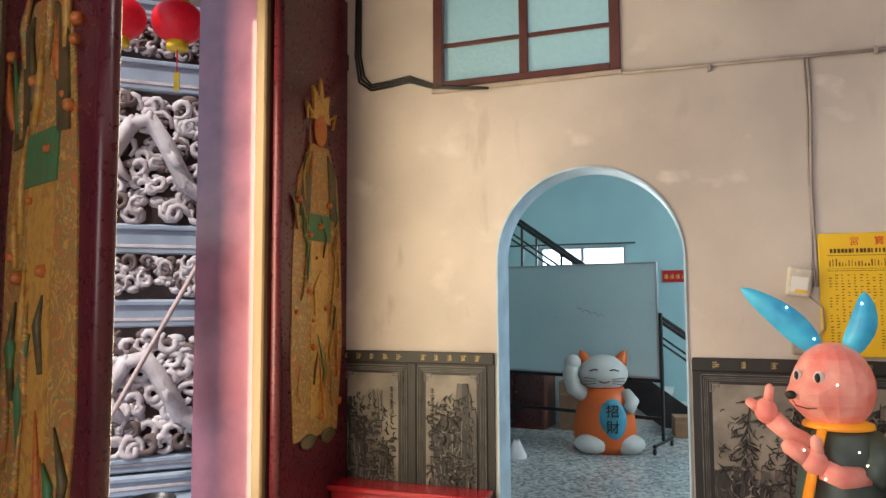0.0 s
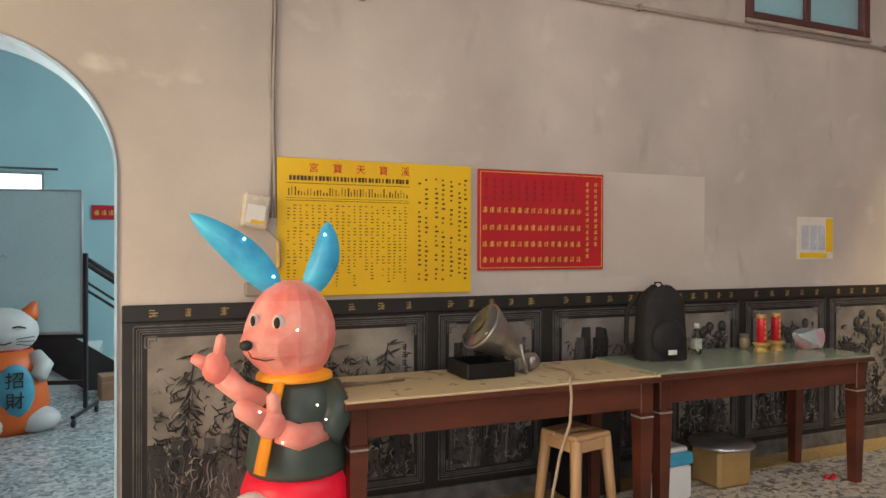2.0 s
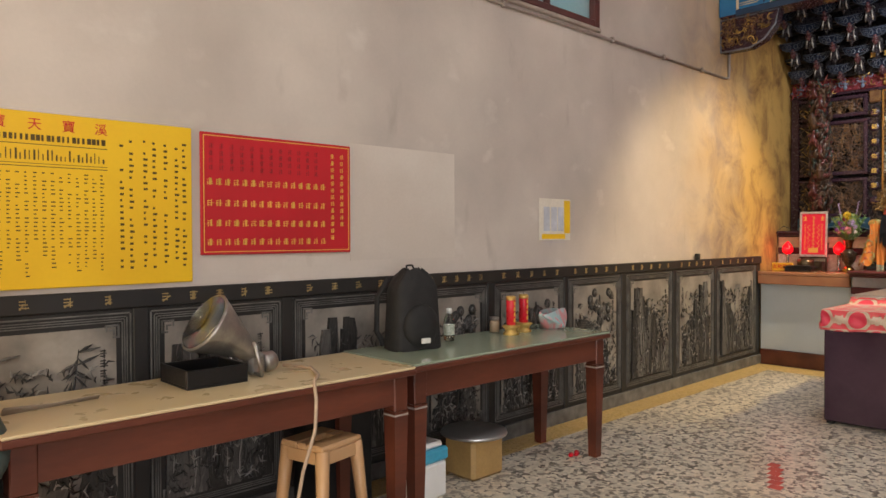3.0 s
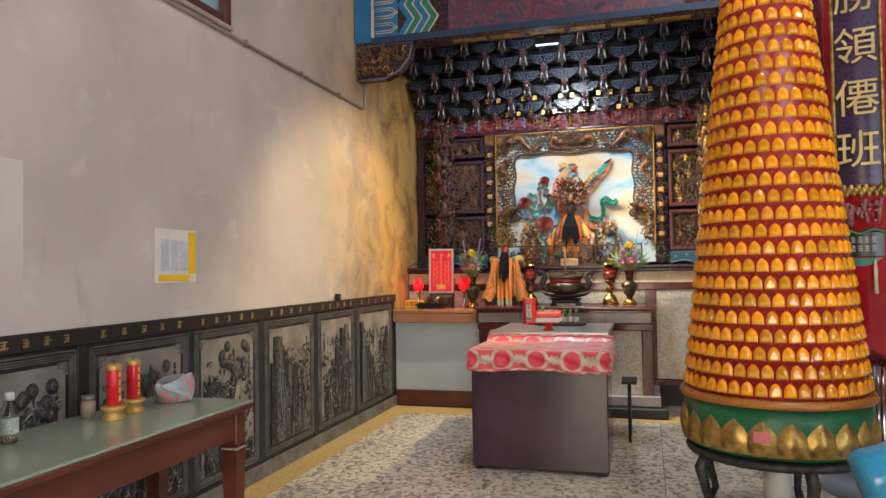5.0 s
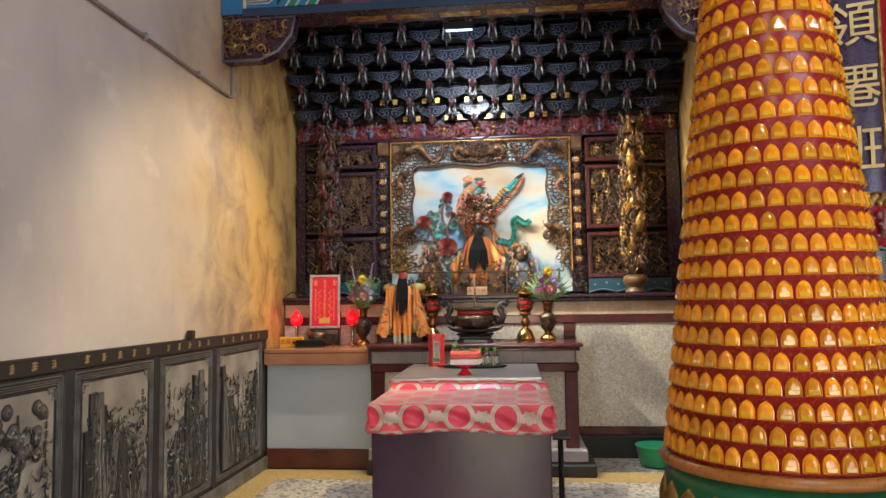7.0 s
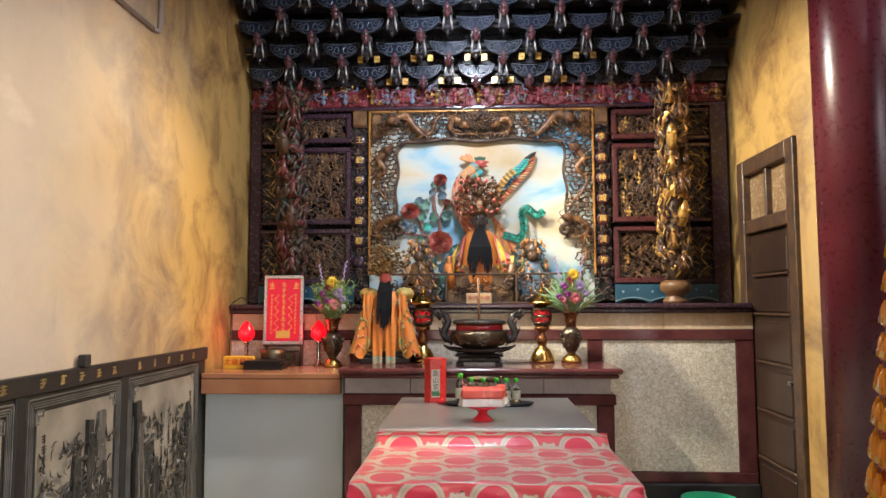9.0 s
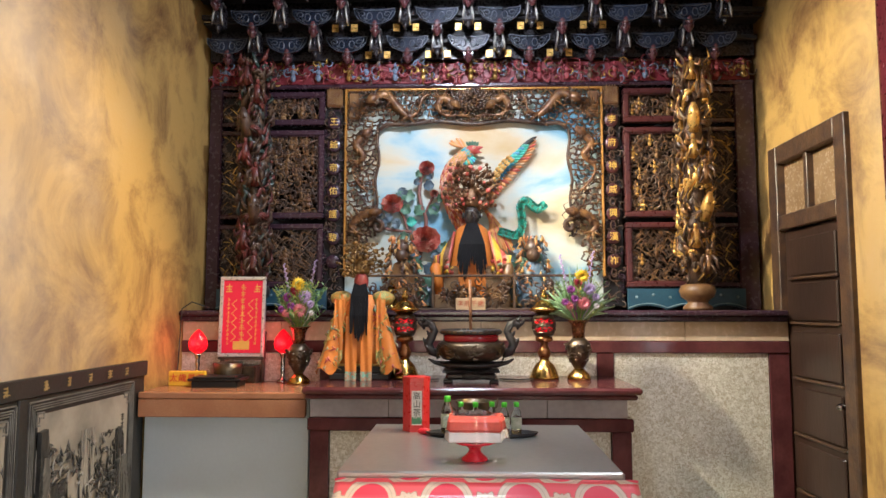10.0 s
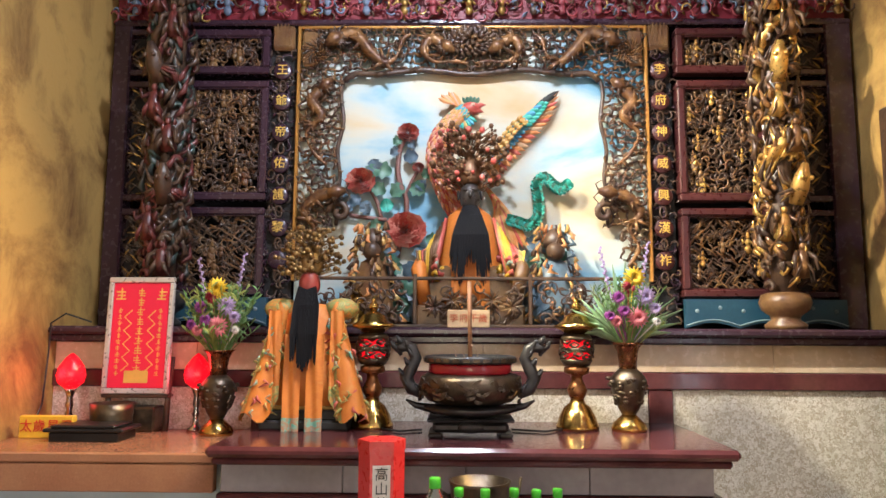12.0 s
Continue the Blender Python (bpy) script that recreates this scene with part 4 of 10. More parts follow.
s = Solid()


def scribble(s, u, v, w, rng, y=-0.0155, back=-0.0141):
    """An unreadable character: a few crossing bars."""
    for k in range(3):
        s.box(u, y, v + w * (0.15 + 0.3 * k), u + w * rng.uniform(0.6, 1), back, v + w * (0.24 + 0.3 * k), 0)
    s.box(u + w * rng.uniform(0.25, 0.6), y, v, u + w * 0.7, back, v + w, 0)
    s.box(u + w * 0.05, y, v, u + w * 0.17, back, v + w * rng.uniform(0.4, 0.9), 0)


for v in (0.33, 0.23, 0.135, 0.045):
    for k in range(15):
        scribble(s, 0.03 + 0.045 * k, v, 0.032, rng)
for u, n in ((0.725, 13), (0.785, 11)):
    for k in range(n):
        scribble(s, u, 0.50 - 0.036 * k, 0.024, rng)
tagged(part("gilt_lettering", s, GOLD_INK, board), kind="stuff")
s = Solid()
for k in range(12):
    for j in range(4):
        scribble(s, 0.04 + 0.053 * k, 0.40 + 0.034 * j, 0.024, rng)
tagged(part("faded_characters", s, material("faded_dark_red_print", (0.33, 0.008, 0.014), rough=0.6), board), kind="stuff")
single("pale_poster_patch", box(3.345, NY - 0.003, 1.245, 4.15, NY - 0.0008, 1.89, 0), material("pale_wall_patch", (0.60, 0.55, 0.50), (0.54, 0.48, 0.43), rough=0.7, scale=2, bump=0.05, amount=0.15), "pale patch where a poster was removed", "patch")

notice = thing("paper_notice", "small yellow-edged paper notice taped to the wall", "notice", pose(4.99, NY - 0.003, 1.345))
part("sheet", box(0, -0.004, 0, 0.365, 0, 0.30, 0), material("notice_paper", (0.70, 0.66, 0.58), (0.62, 0.58, 0.5), rough=0.7), notice)
s = Solid().box(0.03, -0.006, 0.01, 0.30, -0.0041, 0.045, 0).box(0.29, -0.006, 0.05, 0.36, -0.0041, 0.29, 0)
part("yellow_edge", s, YELLOW, notice)
s = Solid()
for u in (0.05, 0.135, 0.215):
    s.box(u, -0.007, 0.065, u + 0.065, -0.0041, 0.24, 0)
part("form", s, material("pale_blue_print", (0.55, 0.58, 0.66), rough=0.7), notice)

meter = thing("wall_dispenser", "old white plastic box fixed askew on the wall", "box", pose(1.25, NY - 0.002, 1.60, 0, 8, 0))
part("case", box(-0.065, -0.07, -0.085, 0.065, 0, 0.085, 0.012), material("yellowed_plastic", (0.62, 0.56, 0.48), rough=0.45, scale=9), meter)
part("label_plate", box(-0.045, -0.074, -0.06, 0.045, -0.0701, 0.03, 0.002), WHITE_PAINT, meter)
part("strip", box(-0.02, -0.076, -0.062, 0.045, -0.0741, -0.045, 0), YELLOW, meter, "orange sticker")
s = Solid().box(1.20, NY - 0.06, 1.18, 1.31, NY - 0.001, 1.25, 0.008).tube([(1.30, NY - 0.02, 1.52), (1.37, NY - 0.03, 1.45), (1.375, NY - 0.02, 1.33), (1.30, NY - 0.03, 1.24)], 0.006, 6)
single("junction_box", s, GREY_PIPE, "dusty junction box with a loose wire", "junction box")

# ---- work tables along the wall ----
LAMINATE = material("cream_laminate", (0.66, 0.54, 0.33), (0.60, 0.48, 0.28), rough=0.3, scale=1.2, fine=9, bump=0.0, amount=0.1)
GREEN_GLASS = material("green_glass_table_top", (0.30, 0.36, 0.27), (0.26, 0.32, 0.24), rough=0.08, scale=2, bump=0.0, amount=0.1)


def work_table(label, x0, x1, y0, y1, top, edge_label):
    t = thing("work_table", label, "table", pose(x0, y0, 0), "tables along the wall")
    w, d, h = x1 - x0, y1 - y0, 0.78
    part("tabletop", box(0.004, 0.004, h - 0.012, w - 0.004, d - 0.004, h, 0.003), top, t, edge_label)
    part("top_edge", box(0, 0, h - 0.04, w, d, h - 0.0125, 0.005), BROWN_WOOD, t)
    for y in (0.035, d - 0.06):
        part("apron", box(0.06, y, h - 0.17, w - 0.06, y + 0.025, h - 0.0405, 0.003), BROWN_WOOD, t)
    for x in (0.035, w - 0.06):
        part("apron", box(x, 0.06, h - 0.17, x + 0.025, d - 0.06, h - 0.0405, 0.003), BROWN_WOOD, t)
    for x in (0.03, w - 0.11):
        for y in (0.03, d - 0.11):
            s = Solid()
            b, c = 0.08, 0.055
            s.box(x, y, h - 0.20, x + b, y + b, h - 0.041, 0.005)
            v = [(x, y, h - 0.20), (x + b, y, h - 0.20), (x + b, y + b, h - 0.20), (x, y + b, h - 0.20)]
            o = (b - c) / 2
            v += [(x + o, y + o, 0), (x + b - o, y + o, 0), (x + b - o, y + b - o, 0), (x + o, y + b - o, 0)]
            s.add(v, [(0, 1, 5, 4), (1, 2, 6, 5), (2, 3, 7, 6), (3, 0, 4, 7), (7, 6, 5, 4)])
            leg = part("leg", s, BROWN_WOOD, t)
            part("leg_ring", box(x - 0.002, y - 0.002, h - 0.222, x + b + 0.002, y + b + 0.002, h - 0.212, 0.002), GREY_PIPE, leg, "worn pale line round the leg")
    return t


work_table("reddish-brown wooden table with a cream laminate top", 1.51, 3.17, 4.05, 4.62, LAMINATE, "cream laminate top")
work_table("reddish-brown wooden table topped with greenish glass", 3.185, 4.815, 4.09, 4.66, GREEN_GLASS, "greenish glass top")

# horn floodlight on the first table
flood = thing("work_floodlight", "dusty silver floodlight lying on the cream table", "floodlight", pose(2.46, 4.42, 0.78, 0, 0, 0) @ Matrix.Diagonal((0.8, 0.8, 0.8, 1)))
SILVER = material("dull_aluminium", (0.42, 0.41, 0.39), (0.30, 0.29, 0.28), rough=0.35, metal=0.8, scale=10, bump=0.1)
horn = Matrix.Translation((-0.02, 0, 0.20)) @ Matrix.Rotation(radians(-55), 4, "Y")
part("reflector_housing", Solid().lathe([(0.055, -0.15), (0.06, -0.09), (0.085, -0.03), (0.13, 0.08), (0.165, 0.17), (0.168, 0.185), (0.155, 0.186)], 24, horn), SILVER, flood)
part("front_glass", Solid().lathe([(0.001, 0.187), (0.155, 0.187), (0.155, 0.192), (0.001, 0.192)], 24, horn), glass("lamp_glass", (0.9, 0.92, 0.9), 0.1), flood)
s = Solid().tube([(0.02, -0.17, 0.20), (0.06, -0.17, 0.05), (0.09, -0.12, 0.012), (0.09, 0.12, 0.012), (0.06, 0.17, 0.05), (0.02, 0.17, 0.20)], 0.012, 6)
part("bracket", s, SILVER, flood)
s = Solid().box(0.06, -0.05, 0.0, 0.16, 0.05, 0.12, 0.02)
part("ballast_box", s, SILVER, flood)
part("rear_cap", Solid().lathe([(0.05, 0), (0.058, 0.02), (0.05, 0.07), (0.03, 0.085)], 16, Matrix.Translation((0.16, 0, 0.055)) @ Matrix.Rotation(radians(80), 4, "Y")), SILVER, flood)
pts = [(2.69, 4.42, 0.80), (2.78, 4.33, 0.79), (2.70, 4.15, 0.792), (2.62, 4.06, 0.79), (2.61, 4.03, 0.72), (2.60, 4.025, 0.60), (2.54, 4.02, 0.45), (2.47, 4.0, 0.2), (2.45, 3.98, 0.01)]
single("power_cable", Solid().tube(pts, 0.008, 6), material("beige_cable", (0.46, 0.34, 0.24), rough=0.5, bump=0), "beige power cable hanging off the table", "cable")
tray = thing("black_tray", "small black plastic tray on the cream table", "tray", pose(2.30, 4.42, 0.78))
s = Solid().box(-0.11, -0.13, 0, 0.15, 0.13, 0.01, 0.003)
for x0, y0, x1, y1 in ((-0.11, -0.13, 0.15, -0.118), (-0.11, 0.118, 0.15, 0.13), (-0.11, -0.118, -0.098, 0.118), (0.138, -0.118, 0.15, 0.118)):
    s.box(x0, y0, 0.009, x1, y1, 0.075, 0.003)
part("tray_body", s, BLACK_METAL, tray)
single("wooden_ladle", Solid().tube([(1.58, 4.36, 0.785), (1.75, 4.38, 0.785), (1.90, 4.40, 0.785)], [0.035, 0.012, 0.018], 8, flat=0.25), material("grey_cardboard", (0.30, 0.24, 0.18), rough=0.8), "flat brown paper fan lying on the table", "fan")

# plastic stool
STOOL = material("tan_plastic", (0.50, 0.30, 0.15), (0.45, 0.26, 0.12), rough=0.4, scale=3, bump=0.03, amount=0.15)
st = thing("plastic_stool", "tan plastic stool with splayed legs and a handle slot", "stool", pose(2.775, 4.24, 0, 0, 0, 12) @ Matrix.Diagonal((0.9, 0.9, 1.08, 1)))
s = Solid()
for x0, y0, x1, y1 in ((-0.14, -0.14, 0.14, -0.03), (-0.14, 0.03, 0.14, 0.14), (-0.14, -0.03, -0.05, 0.03), (0.05, -0.03, 0.14, 0.03)):
    s.box(x0, y0, 0.435, x1, y1, 0.46, 0.008)
part("seat", s, STOOL, st)
for sx in (-1, 1):
    for sy in (-1, 1):
        part("leg", Solid().tube([(sx * 0.115, sy * 0.115, 0.437), (sx * 0.135, sy * 0.135, 0.22), (sx * 0.155, sy * 0.155, 0.0)], [0.034, 0.029, 0.026], 8), STOOL, st)
for k in range(4):
    part("skirt", Solid().box(-0.10, -0.138, 0.385, 0.10, -0.128, 0.436, 0.003, Matrix.Rotation(k * math.pi / 2, 4, "Z")), STOOL, st)

# backpack
CLOTH = material("black_nylon", (0.007, 0.007, 0.008), (0.012, 0.012, 0.013), rough=0.75, scale=14, fine=160, bump=0.3, amount=0.4)
pack = thing("backpack", "black nylon backpack standing on the glass-topped table", "backpack", pose(3.51, 4.47, 0.78, 0, 0, -8) @ Matrix.Scale(0.9, 4))


def pack_fn(u, v):
    a = 2 * math.pi * u
    z = 0.47 * v
    w = (0.165 - 0.02 * v) * (1 - max(0, v - 0.72) ** 2 * 8)
    d = (0.11 - 0.03 * v) * (1 - max(0, v - 0.75) ** 2 * 9)
    ca, sa = math.cos(a), math.sin(a)
    e = 0.55
    return (w * math.copysign(abs(ca) ** e, ca), d * math.copysign(abs(sa) ** e, sa), z + 0.01 * math.sin(7 * a))


part("pack_body", Solid().grid(28, 12, pack_fn), CLOTH, pack)
part("front_pocket", Solid().ball((0, -0.095, 0.14), (0.125, 0.045, 0.13), 14, 8), CLOTH, pack)
part("pack_label", box(-0.03, -0.147, 0.045, 0.03, -0.137, 0.075, 0.002), WHITE_PAINT, pack, "small white tag")
for x in (-0.1, 0.1):
    part("strap", Solid().tube([(x, 0.10, 0.42), (x * 1.6, 0.14, 0.3), (x * 1.7, 0.13, 0.1), (x * 1.5, 0.08, 0.02)], 0.018, 6, flat=0.3), CLOTH, pack)
part("handle", Solid().tube([(-0.03, 0.02, 0.46), (-0.02, 0.03, 0.49), (0.02, 0.03, 0.49), (0.03, 0.02, 0.46)], 0.007, 6), CLOTH, pack)

PALE_LABEL = painted("pale_bottle_label", [(0.62, 0.60, 0.50), (0.55, 0.58, 0.50), (0.30, 0.36, 0.26), (0.66, 0.62, 0.52)], 60, rough=0.4)
CLEAR = glass("clear_plastic", (0.85, 0.9, 0.92), 0.08)


def drink_bottle(label, m, cap, group=""):
    b = thing("plastic_bottle", label, "bottle", m, group)
    part("bottle_body", Solid().lathe([(0.001, 0), (0.028, 0.003), (0.031, 0.02), (0.030, 0.06), (0.031, 0.10), (0.028, 0.125), (0.014, 0.155), (0.0135, 0.165)], 16), CLEAR, b)
    part("drink", Solid().lathe([(0.001, 0.003), (0.027, 0.006), (0.029, 0.02), (0.028, 0.085), (0.001, 0.086)], 16), glass("tea_water", (0.75, 0.72, 0.55), 0.02), b)
    part("label_band", Solid().lathe([(0.0313, 0.035), (0.0317, 0.04), (0.0317, 0.09), (0.0313, 0.095)], 16), PALE_LABEL, b, "pale printed label")
    part("cap", Solid().lathe([(0.0165, 0.158), (0.0165, 0.183), (0.014, 0.186), (0.001, 0.186)], 14), cap, b)
    return b


drink_bottle("clear water bottle with a pale cap", pose(3.83, 4.52, 0.78), WHITE_PAINT)

# candles on the glass table
RED_WRAP = material("red_candle_wrap", (0.62, 0.012, 0.03), (0.50, 0.01, 0.02), rough=0.3, scale=8, bump=0.05, amount=0.2)


def candle(m):
    c = thing("candle", "red wrapped prayer candle on a gold foil cup", "candle", m, "candles on the table")
    part("wax_column", Solid().lathe([(0.001, 0.03), (0.036, 0.03), (0.036, 0.20), (0.03, 0.207), (0.001, 0.207)], 18), RED_WRAP, c)
    part("gold_cup", Solid().lathe([(0.062, 0), (0.060, 0.010), (0.044, 0.018), (0.048, 0.032), (0.070, 0.046), (0.060, 0.052), (0.037, 0.054)], 18), GOLD_PAINT, c, "gold foil cup")
    s = Solid()
    for k in range(4):
        s.box(-0.008, -0.0385, 0.07 + 0.03 * k, 0.008, -0.0355, 0.09 + 0.03 * k, 0)
    part("gilt_mark", s, GOLD_INK, c)
    part("rim", Solid().lathe([(0.0365, 0.186), (0.0385, 0.19), (0.0385, 0.204), (0.030, 0.209)], 18), GOLD_PAINT, c)
    part("wick", Solid().cyl((0, 0, 0.206), (0, 0, 0.225), 0.002, 5), BLACK_INK, c)


candle(pose(4.275, 4.44, 0.78) @ Matrix.Diagonal((0.8, 0.8, 1.12, 1)))
candle(pose(4.43, 4.47, 0.78) @ Matrix.Diagonal((0.8, 0.8, 1.12, 1)))
jar = thing("glass_jar", "small dusty glass jar with a metal lid", "jar", pose(4.28, 4.58, 0.78))
part("jar_body", Solid().lathe([(0.001, 0), (0.03, 0.002), (0.032, 0.06), (0.026, 0.075)], 14), material("amber_grime_glass", (0.40, 0.30, 0.2), rough=0.2), jar)
part("lid", Solid().lathe([(0.028, 0.0755), (0.028, 0.095), (0.001, 0.096)], 14), SILVER, jar)
rng = random.Random(11)
bag = Solid()
bag.grid(22, 12, lambda u, v: (0.16 * math.cos(2 * math.pi * u) * math.sin(math.pi * (0.04 + 0.48 * v) + 0.1) * (1 + 0.12 * math.sin(9 * math.pi * u + 4 * v)), 0.09 * math.sin(2 * math.pi * u) * (1 - 0.6 * v) * (1 + 0.15 * math.sin(7 * math.pi * u)), 0.11 * v + 0.012 * math.sin(11 * u + 5 * v)))
single("plastic_bag", bag, painted("pink_and_teal_plastic", [(0.25, 0.42, 0.45), (0.36, 0.52, 0.54), (0.62, 0.25, 0.28), (0.70, 0.30, 0.32)], 9, rough=0.3), "crumpled pink and teal plastic bag on the table", "bag", pose(4.69, 4.44, 0.785, 0, 0, 10))

# boxes and bins under the tables
ice = thing("cool_box", "white cool box with a bright blue lid under the table", "cool box", pose(3.50, 4.40, 0, 0, 0, 5) @ Matrix.Scale(0.88, 4))
part("tub", box(-0.13, -0.10, 0, 0.13, 0.10, 0.22, 0.015), WHITE_PAINT, ice)
part("lid", box(-0.14, -0.11, 0.221, 0.14, 0.11, 0.30, 0.015), material("sky_blue_plastic", (0.05, 0.36, 0.55), rough=0.35), ice, "bright blue lid")
part("lid_top", box(-0.11, -0.085, 0.301, 0.11, 0.085, 0.335, 0.012), WHITE_PAINT, ice)
tin = thing("biscuit_tin", "tan tin bin with a dull steel lid under the table", "tin", pose(3.98, 4.47, 0))
part("tin_body", box(-0.13, -0.12, 0, 0.13, 0.12, 0.23, 0.02), material("tan_tin", (0.42, 0.27, 0.10), (0.34, 0.21, 0.08), rough=0.45), tin)
part("lid", Solid().lathe([(0.001, 0.232), (0.19, 0.232), (0.195, 0.24), (0.19, 0.252), (0.05, 0.262), (0.001, 0.263)], 28), STEEL, tin)
single("storage_crate", box(2.95, 4.55, 0, 3.3, 4.76, 0.62, 0.01), BLACK_METAL, "dark crate stored beneath the tables", "crate")

# red tape left on the floor
s = Solid()
for i in range(6):
    x = 4.95 + 0.075 * i
    s.box(x, 3.12 + 0.03 * i + 0.012 * math.sin(3 * i), 0.0005, x + 0.07, 3.19 + 0.03 * i, 0.0015, 0)
single("floor_tape", s, material("faded_red_tape", (0.62, 0.10, 0.08), rough=0.6), "torn red tape stuck to the floor", "tape")
s = Solid()
for i in range(5):
    s.slot = 0
    s.ball((4.62 + 0.02 * i, 4.25 + 0.015 * math.sin(2 * i), 0.012), (0.02, 0.015, 0.012), 7, 4)
single("crumpled_wrapper", s, RED_WRAP, "crumpled red wrapper on the floor", "litter")

# ---- rabbit lantern: one plain figure ----
def silk(name, a, b, glow):
    return material(name, a, b, rough=0.4, scale=7, fine=60, bump=0.06, amount=0.15, emission=glow)


SKIN = silk("pink_lantern_silk", (0.70, 0.17, 0.14), (0.78, 0.34, 0.27), 0.18)
EAR = silk("blue_lantern_silk", (0.03, 0.28, 0.52), (0.06, 0.45, 0.66), 0.18)
JACKET = silk("dark_teal_lantern_silk", (0.045, 0.065, 0.06), (0.06, 0.085, 0.075), 0.0)
SASH = silk("orange_lantern_silk", (0.75, 0.24, 0.015), (0.80, 0.33, 0.02), 0.25)
SHORTS = silk("red_lantern_silk", (0.70, 0.01, 0.03), (0.62, 0.01, 0.03), 0.4)
WHITE_SILK = silk("white_lantern_silk", (0.72, 0.62, 0.58), (0.66, 0.54, 0.50), 0.1)
BULB = material("led_bulb", (1.0, 0.85, 0.62), rough=0.3, bump=0, amount=0, emission=9.0)
BLUE_BULB = material("blue_led_bulb", (0.55, 0.95, 1.0), rough=0.3, bump=0, amount=0, emission=7.0)
s = Solid()
# local axes: x to the viewer's right, y away, z up
s.slot = 0


def muzzle_head(u, v):
    """Egg-shaped head, broad at the cheeks and drawn out to a short muzzle."""
    a, b = 2 * math.pi * u, math.pi * (0.03 + 0.94 * v)
    wide = 1.12 if v < 0.5 else 1.12 - 0.22 * (v - 0.5) * 2
    x, y, z = 0.172 * wide * math.cos(a) * math.sin(b) ** 0.8, 0.165 * wide * math.sin(a) * math.sin(b) ** 0.8, -0.215 * math.cos(b)
    nose = max(0.0, math.cos(a + 2.25)) ** 3 * math.exp(-((z + 0.05) / 0.075) ** 2)
    return (0.005 + x - 0.055 * nose, y - 0.062 * nose, 1.07 + z)


s.grid(18, 11, muzzle_head, smooth=False)


def ear(base, mid, tip, half):
    """A leaf-shaped silk ear stretched on a wire outline."""
    spine = smooth_path([base, mid, tip], 6)
    def at(u, v, front):
        p = Vector(along_line(spine, v))
        d = (Vector(along_line(spine, min(1, v + 0.04))) - Vector(along_line(spine, max(0, v - 0.04)))).normalized()
        side = Vector((d.z, 0, -d.x))
        w = half * math.sin(math.pi * min(1.0, 0.10 + 0.90 * v)) ** 0.75 * (1.05 - 0.15 * v)
        e = p + side * w * (2 * u - 1)
        return (e.x, e.y - front * 0.045 * (1 - (2 * u - 1) ** 2) * math.sin(math.pi * min(1, 0.06 + 0.94 * v)), e.z)
    for front in (1, -1):
        s.grid(6, 10, lambda u, v: at(u if front > 0 else 1 - u, v, front))


def along_line(pts, f):
    k = min(len(pts) - 2, int(f * (len(pts) - 1)))
    g = f * (len(pts) - 1) - k
    return tuple(p + (q - p) * g for p, q in zip(pts[k], pts[k + 1]))


s.tube([(0.01, 0, 0.90), (0.01, 0, 0.86)], [0.11, 0.10], 14)
# forearms and mitts
s.tube([(0.12, -0.14, 0.66), (0.02, -0.24, 0.665), (-0.05, -0.26, 0.70)], [0.05, 0.052, 0.05], 10)
s.ball((-0.09, -0.27, 0.735), (0.06, 0.05, 0.06), 12, 8)
s.tube([(-0.12, -0.27, 0.75), (-0.20, -0.26, 0.80), (-0.22, -0.26, 0.815)], [0.045, 0.04, 0.02], 10)
s.tube([(-0.075, -0.27, 0.77), (-0.08, -0.27, 0.845), (-0.08, -0.27, 0.86)], [0.03, 0.025, 0.008], 8)
s.tube([(-0.08, -0.06, 0.76), (-0.20, -0.10, 0.83), (-0.27, -0.12, 0.90)], [0.05, 0.045, 0.05], 10)
s.ball((-0.30, -0.13, 0.94), (0.055, 0.05, 0.065), 12, 8)
s.tube([(-0.29, -0.13, 0.98), (-0.28, -0.13, 1.06), (-0.28, -0.13, 1.075)], [0.025, 0.02, 0.007], 8)
s.tube([(-0.33, -0.13, 0.95), (-0.385, -0.13, 0.985), (-0.39, -0.13, 0.99)], [0.03, 0.022, 0.007], 8)
s.slot = 1
ear((-0.06, 0.0, 1.245), (-0.20, -0.01, 1.40), (-0.41, -0.02, 1.565), 0.072)
ear((0.075, 0.0, 1.225), (0.150, -0.01, 1.38), (0.160, 0.0, 1.54), 0.064)
s.slot = 2
s.lathe([(0.115, 0.87), (0.15, 0.84), (0.19, 0.74), (0.205, 0.60), (0.215, 0.50), (0.205, 0.475), (0.12, 0.47)], 22, Matrix.Translation((0.03, 0, 0)))
s.tube([(0.15, -0.02, 0.82), (0.19, -0.10, 0.72), (0.14, -0.16, 0.64)], [0.07, 0.075, 0.062], 12)
s.tube([(-0.10, 0, 0.82), (-0.12, -0.06, 0.77), (-0.09, -0.08, 0.75)], [0.06, 0.06, 0.05], 12)
s.slot = 3
s.lathe([(0.12, 0.855), (0.165, 0.865), (0.16, 0.885), (0.115, 0.90)], 22, Matrix.Translation((0.02, 0, 0)))
s.tube([(-0.05, -0.14, 0.87), (-0.085, -0.19, 0.74), (-0.13, -0.215, 0.52)], [0.03, 0.032, 0.034], 6, flat=0.3)
s.slot = 4
s.lathe([(0.13, 0.475), (0.20, 0.47), (0.225, 0.40), (0.23, 0.30), (0.15, 0.28)], 22, Matrix.Translation((0.02, 0, 0)))
s.slot = 5
s.ball((-0.16, -0.17, 0.36), (0.09, 0.10, 0.075), 12, 8)
s.ball((-0.02, -0.22, 0.33), (0.09, 0.10, 0.075), 12, 8)
s.ball((-0.150, -0.125, 1.125), (0.020, 0.018, 0.032), 10, 6)
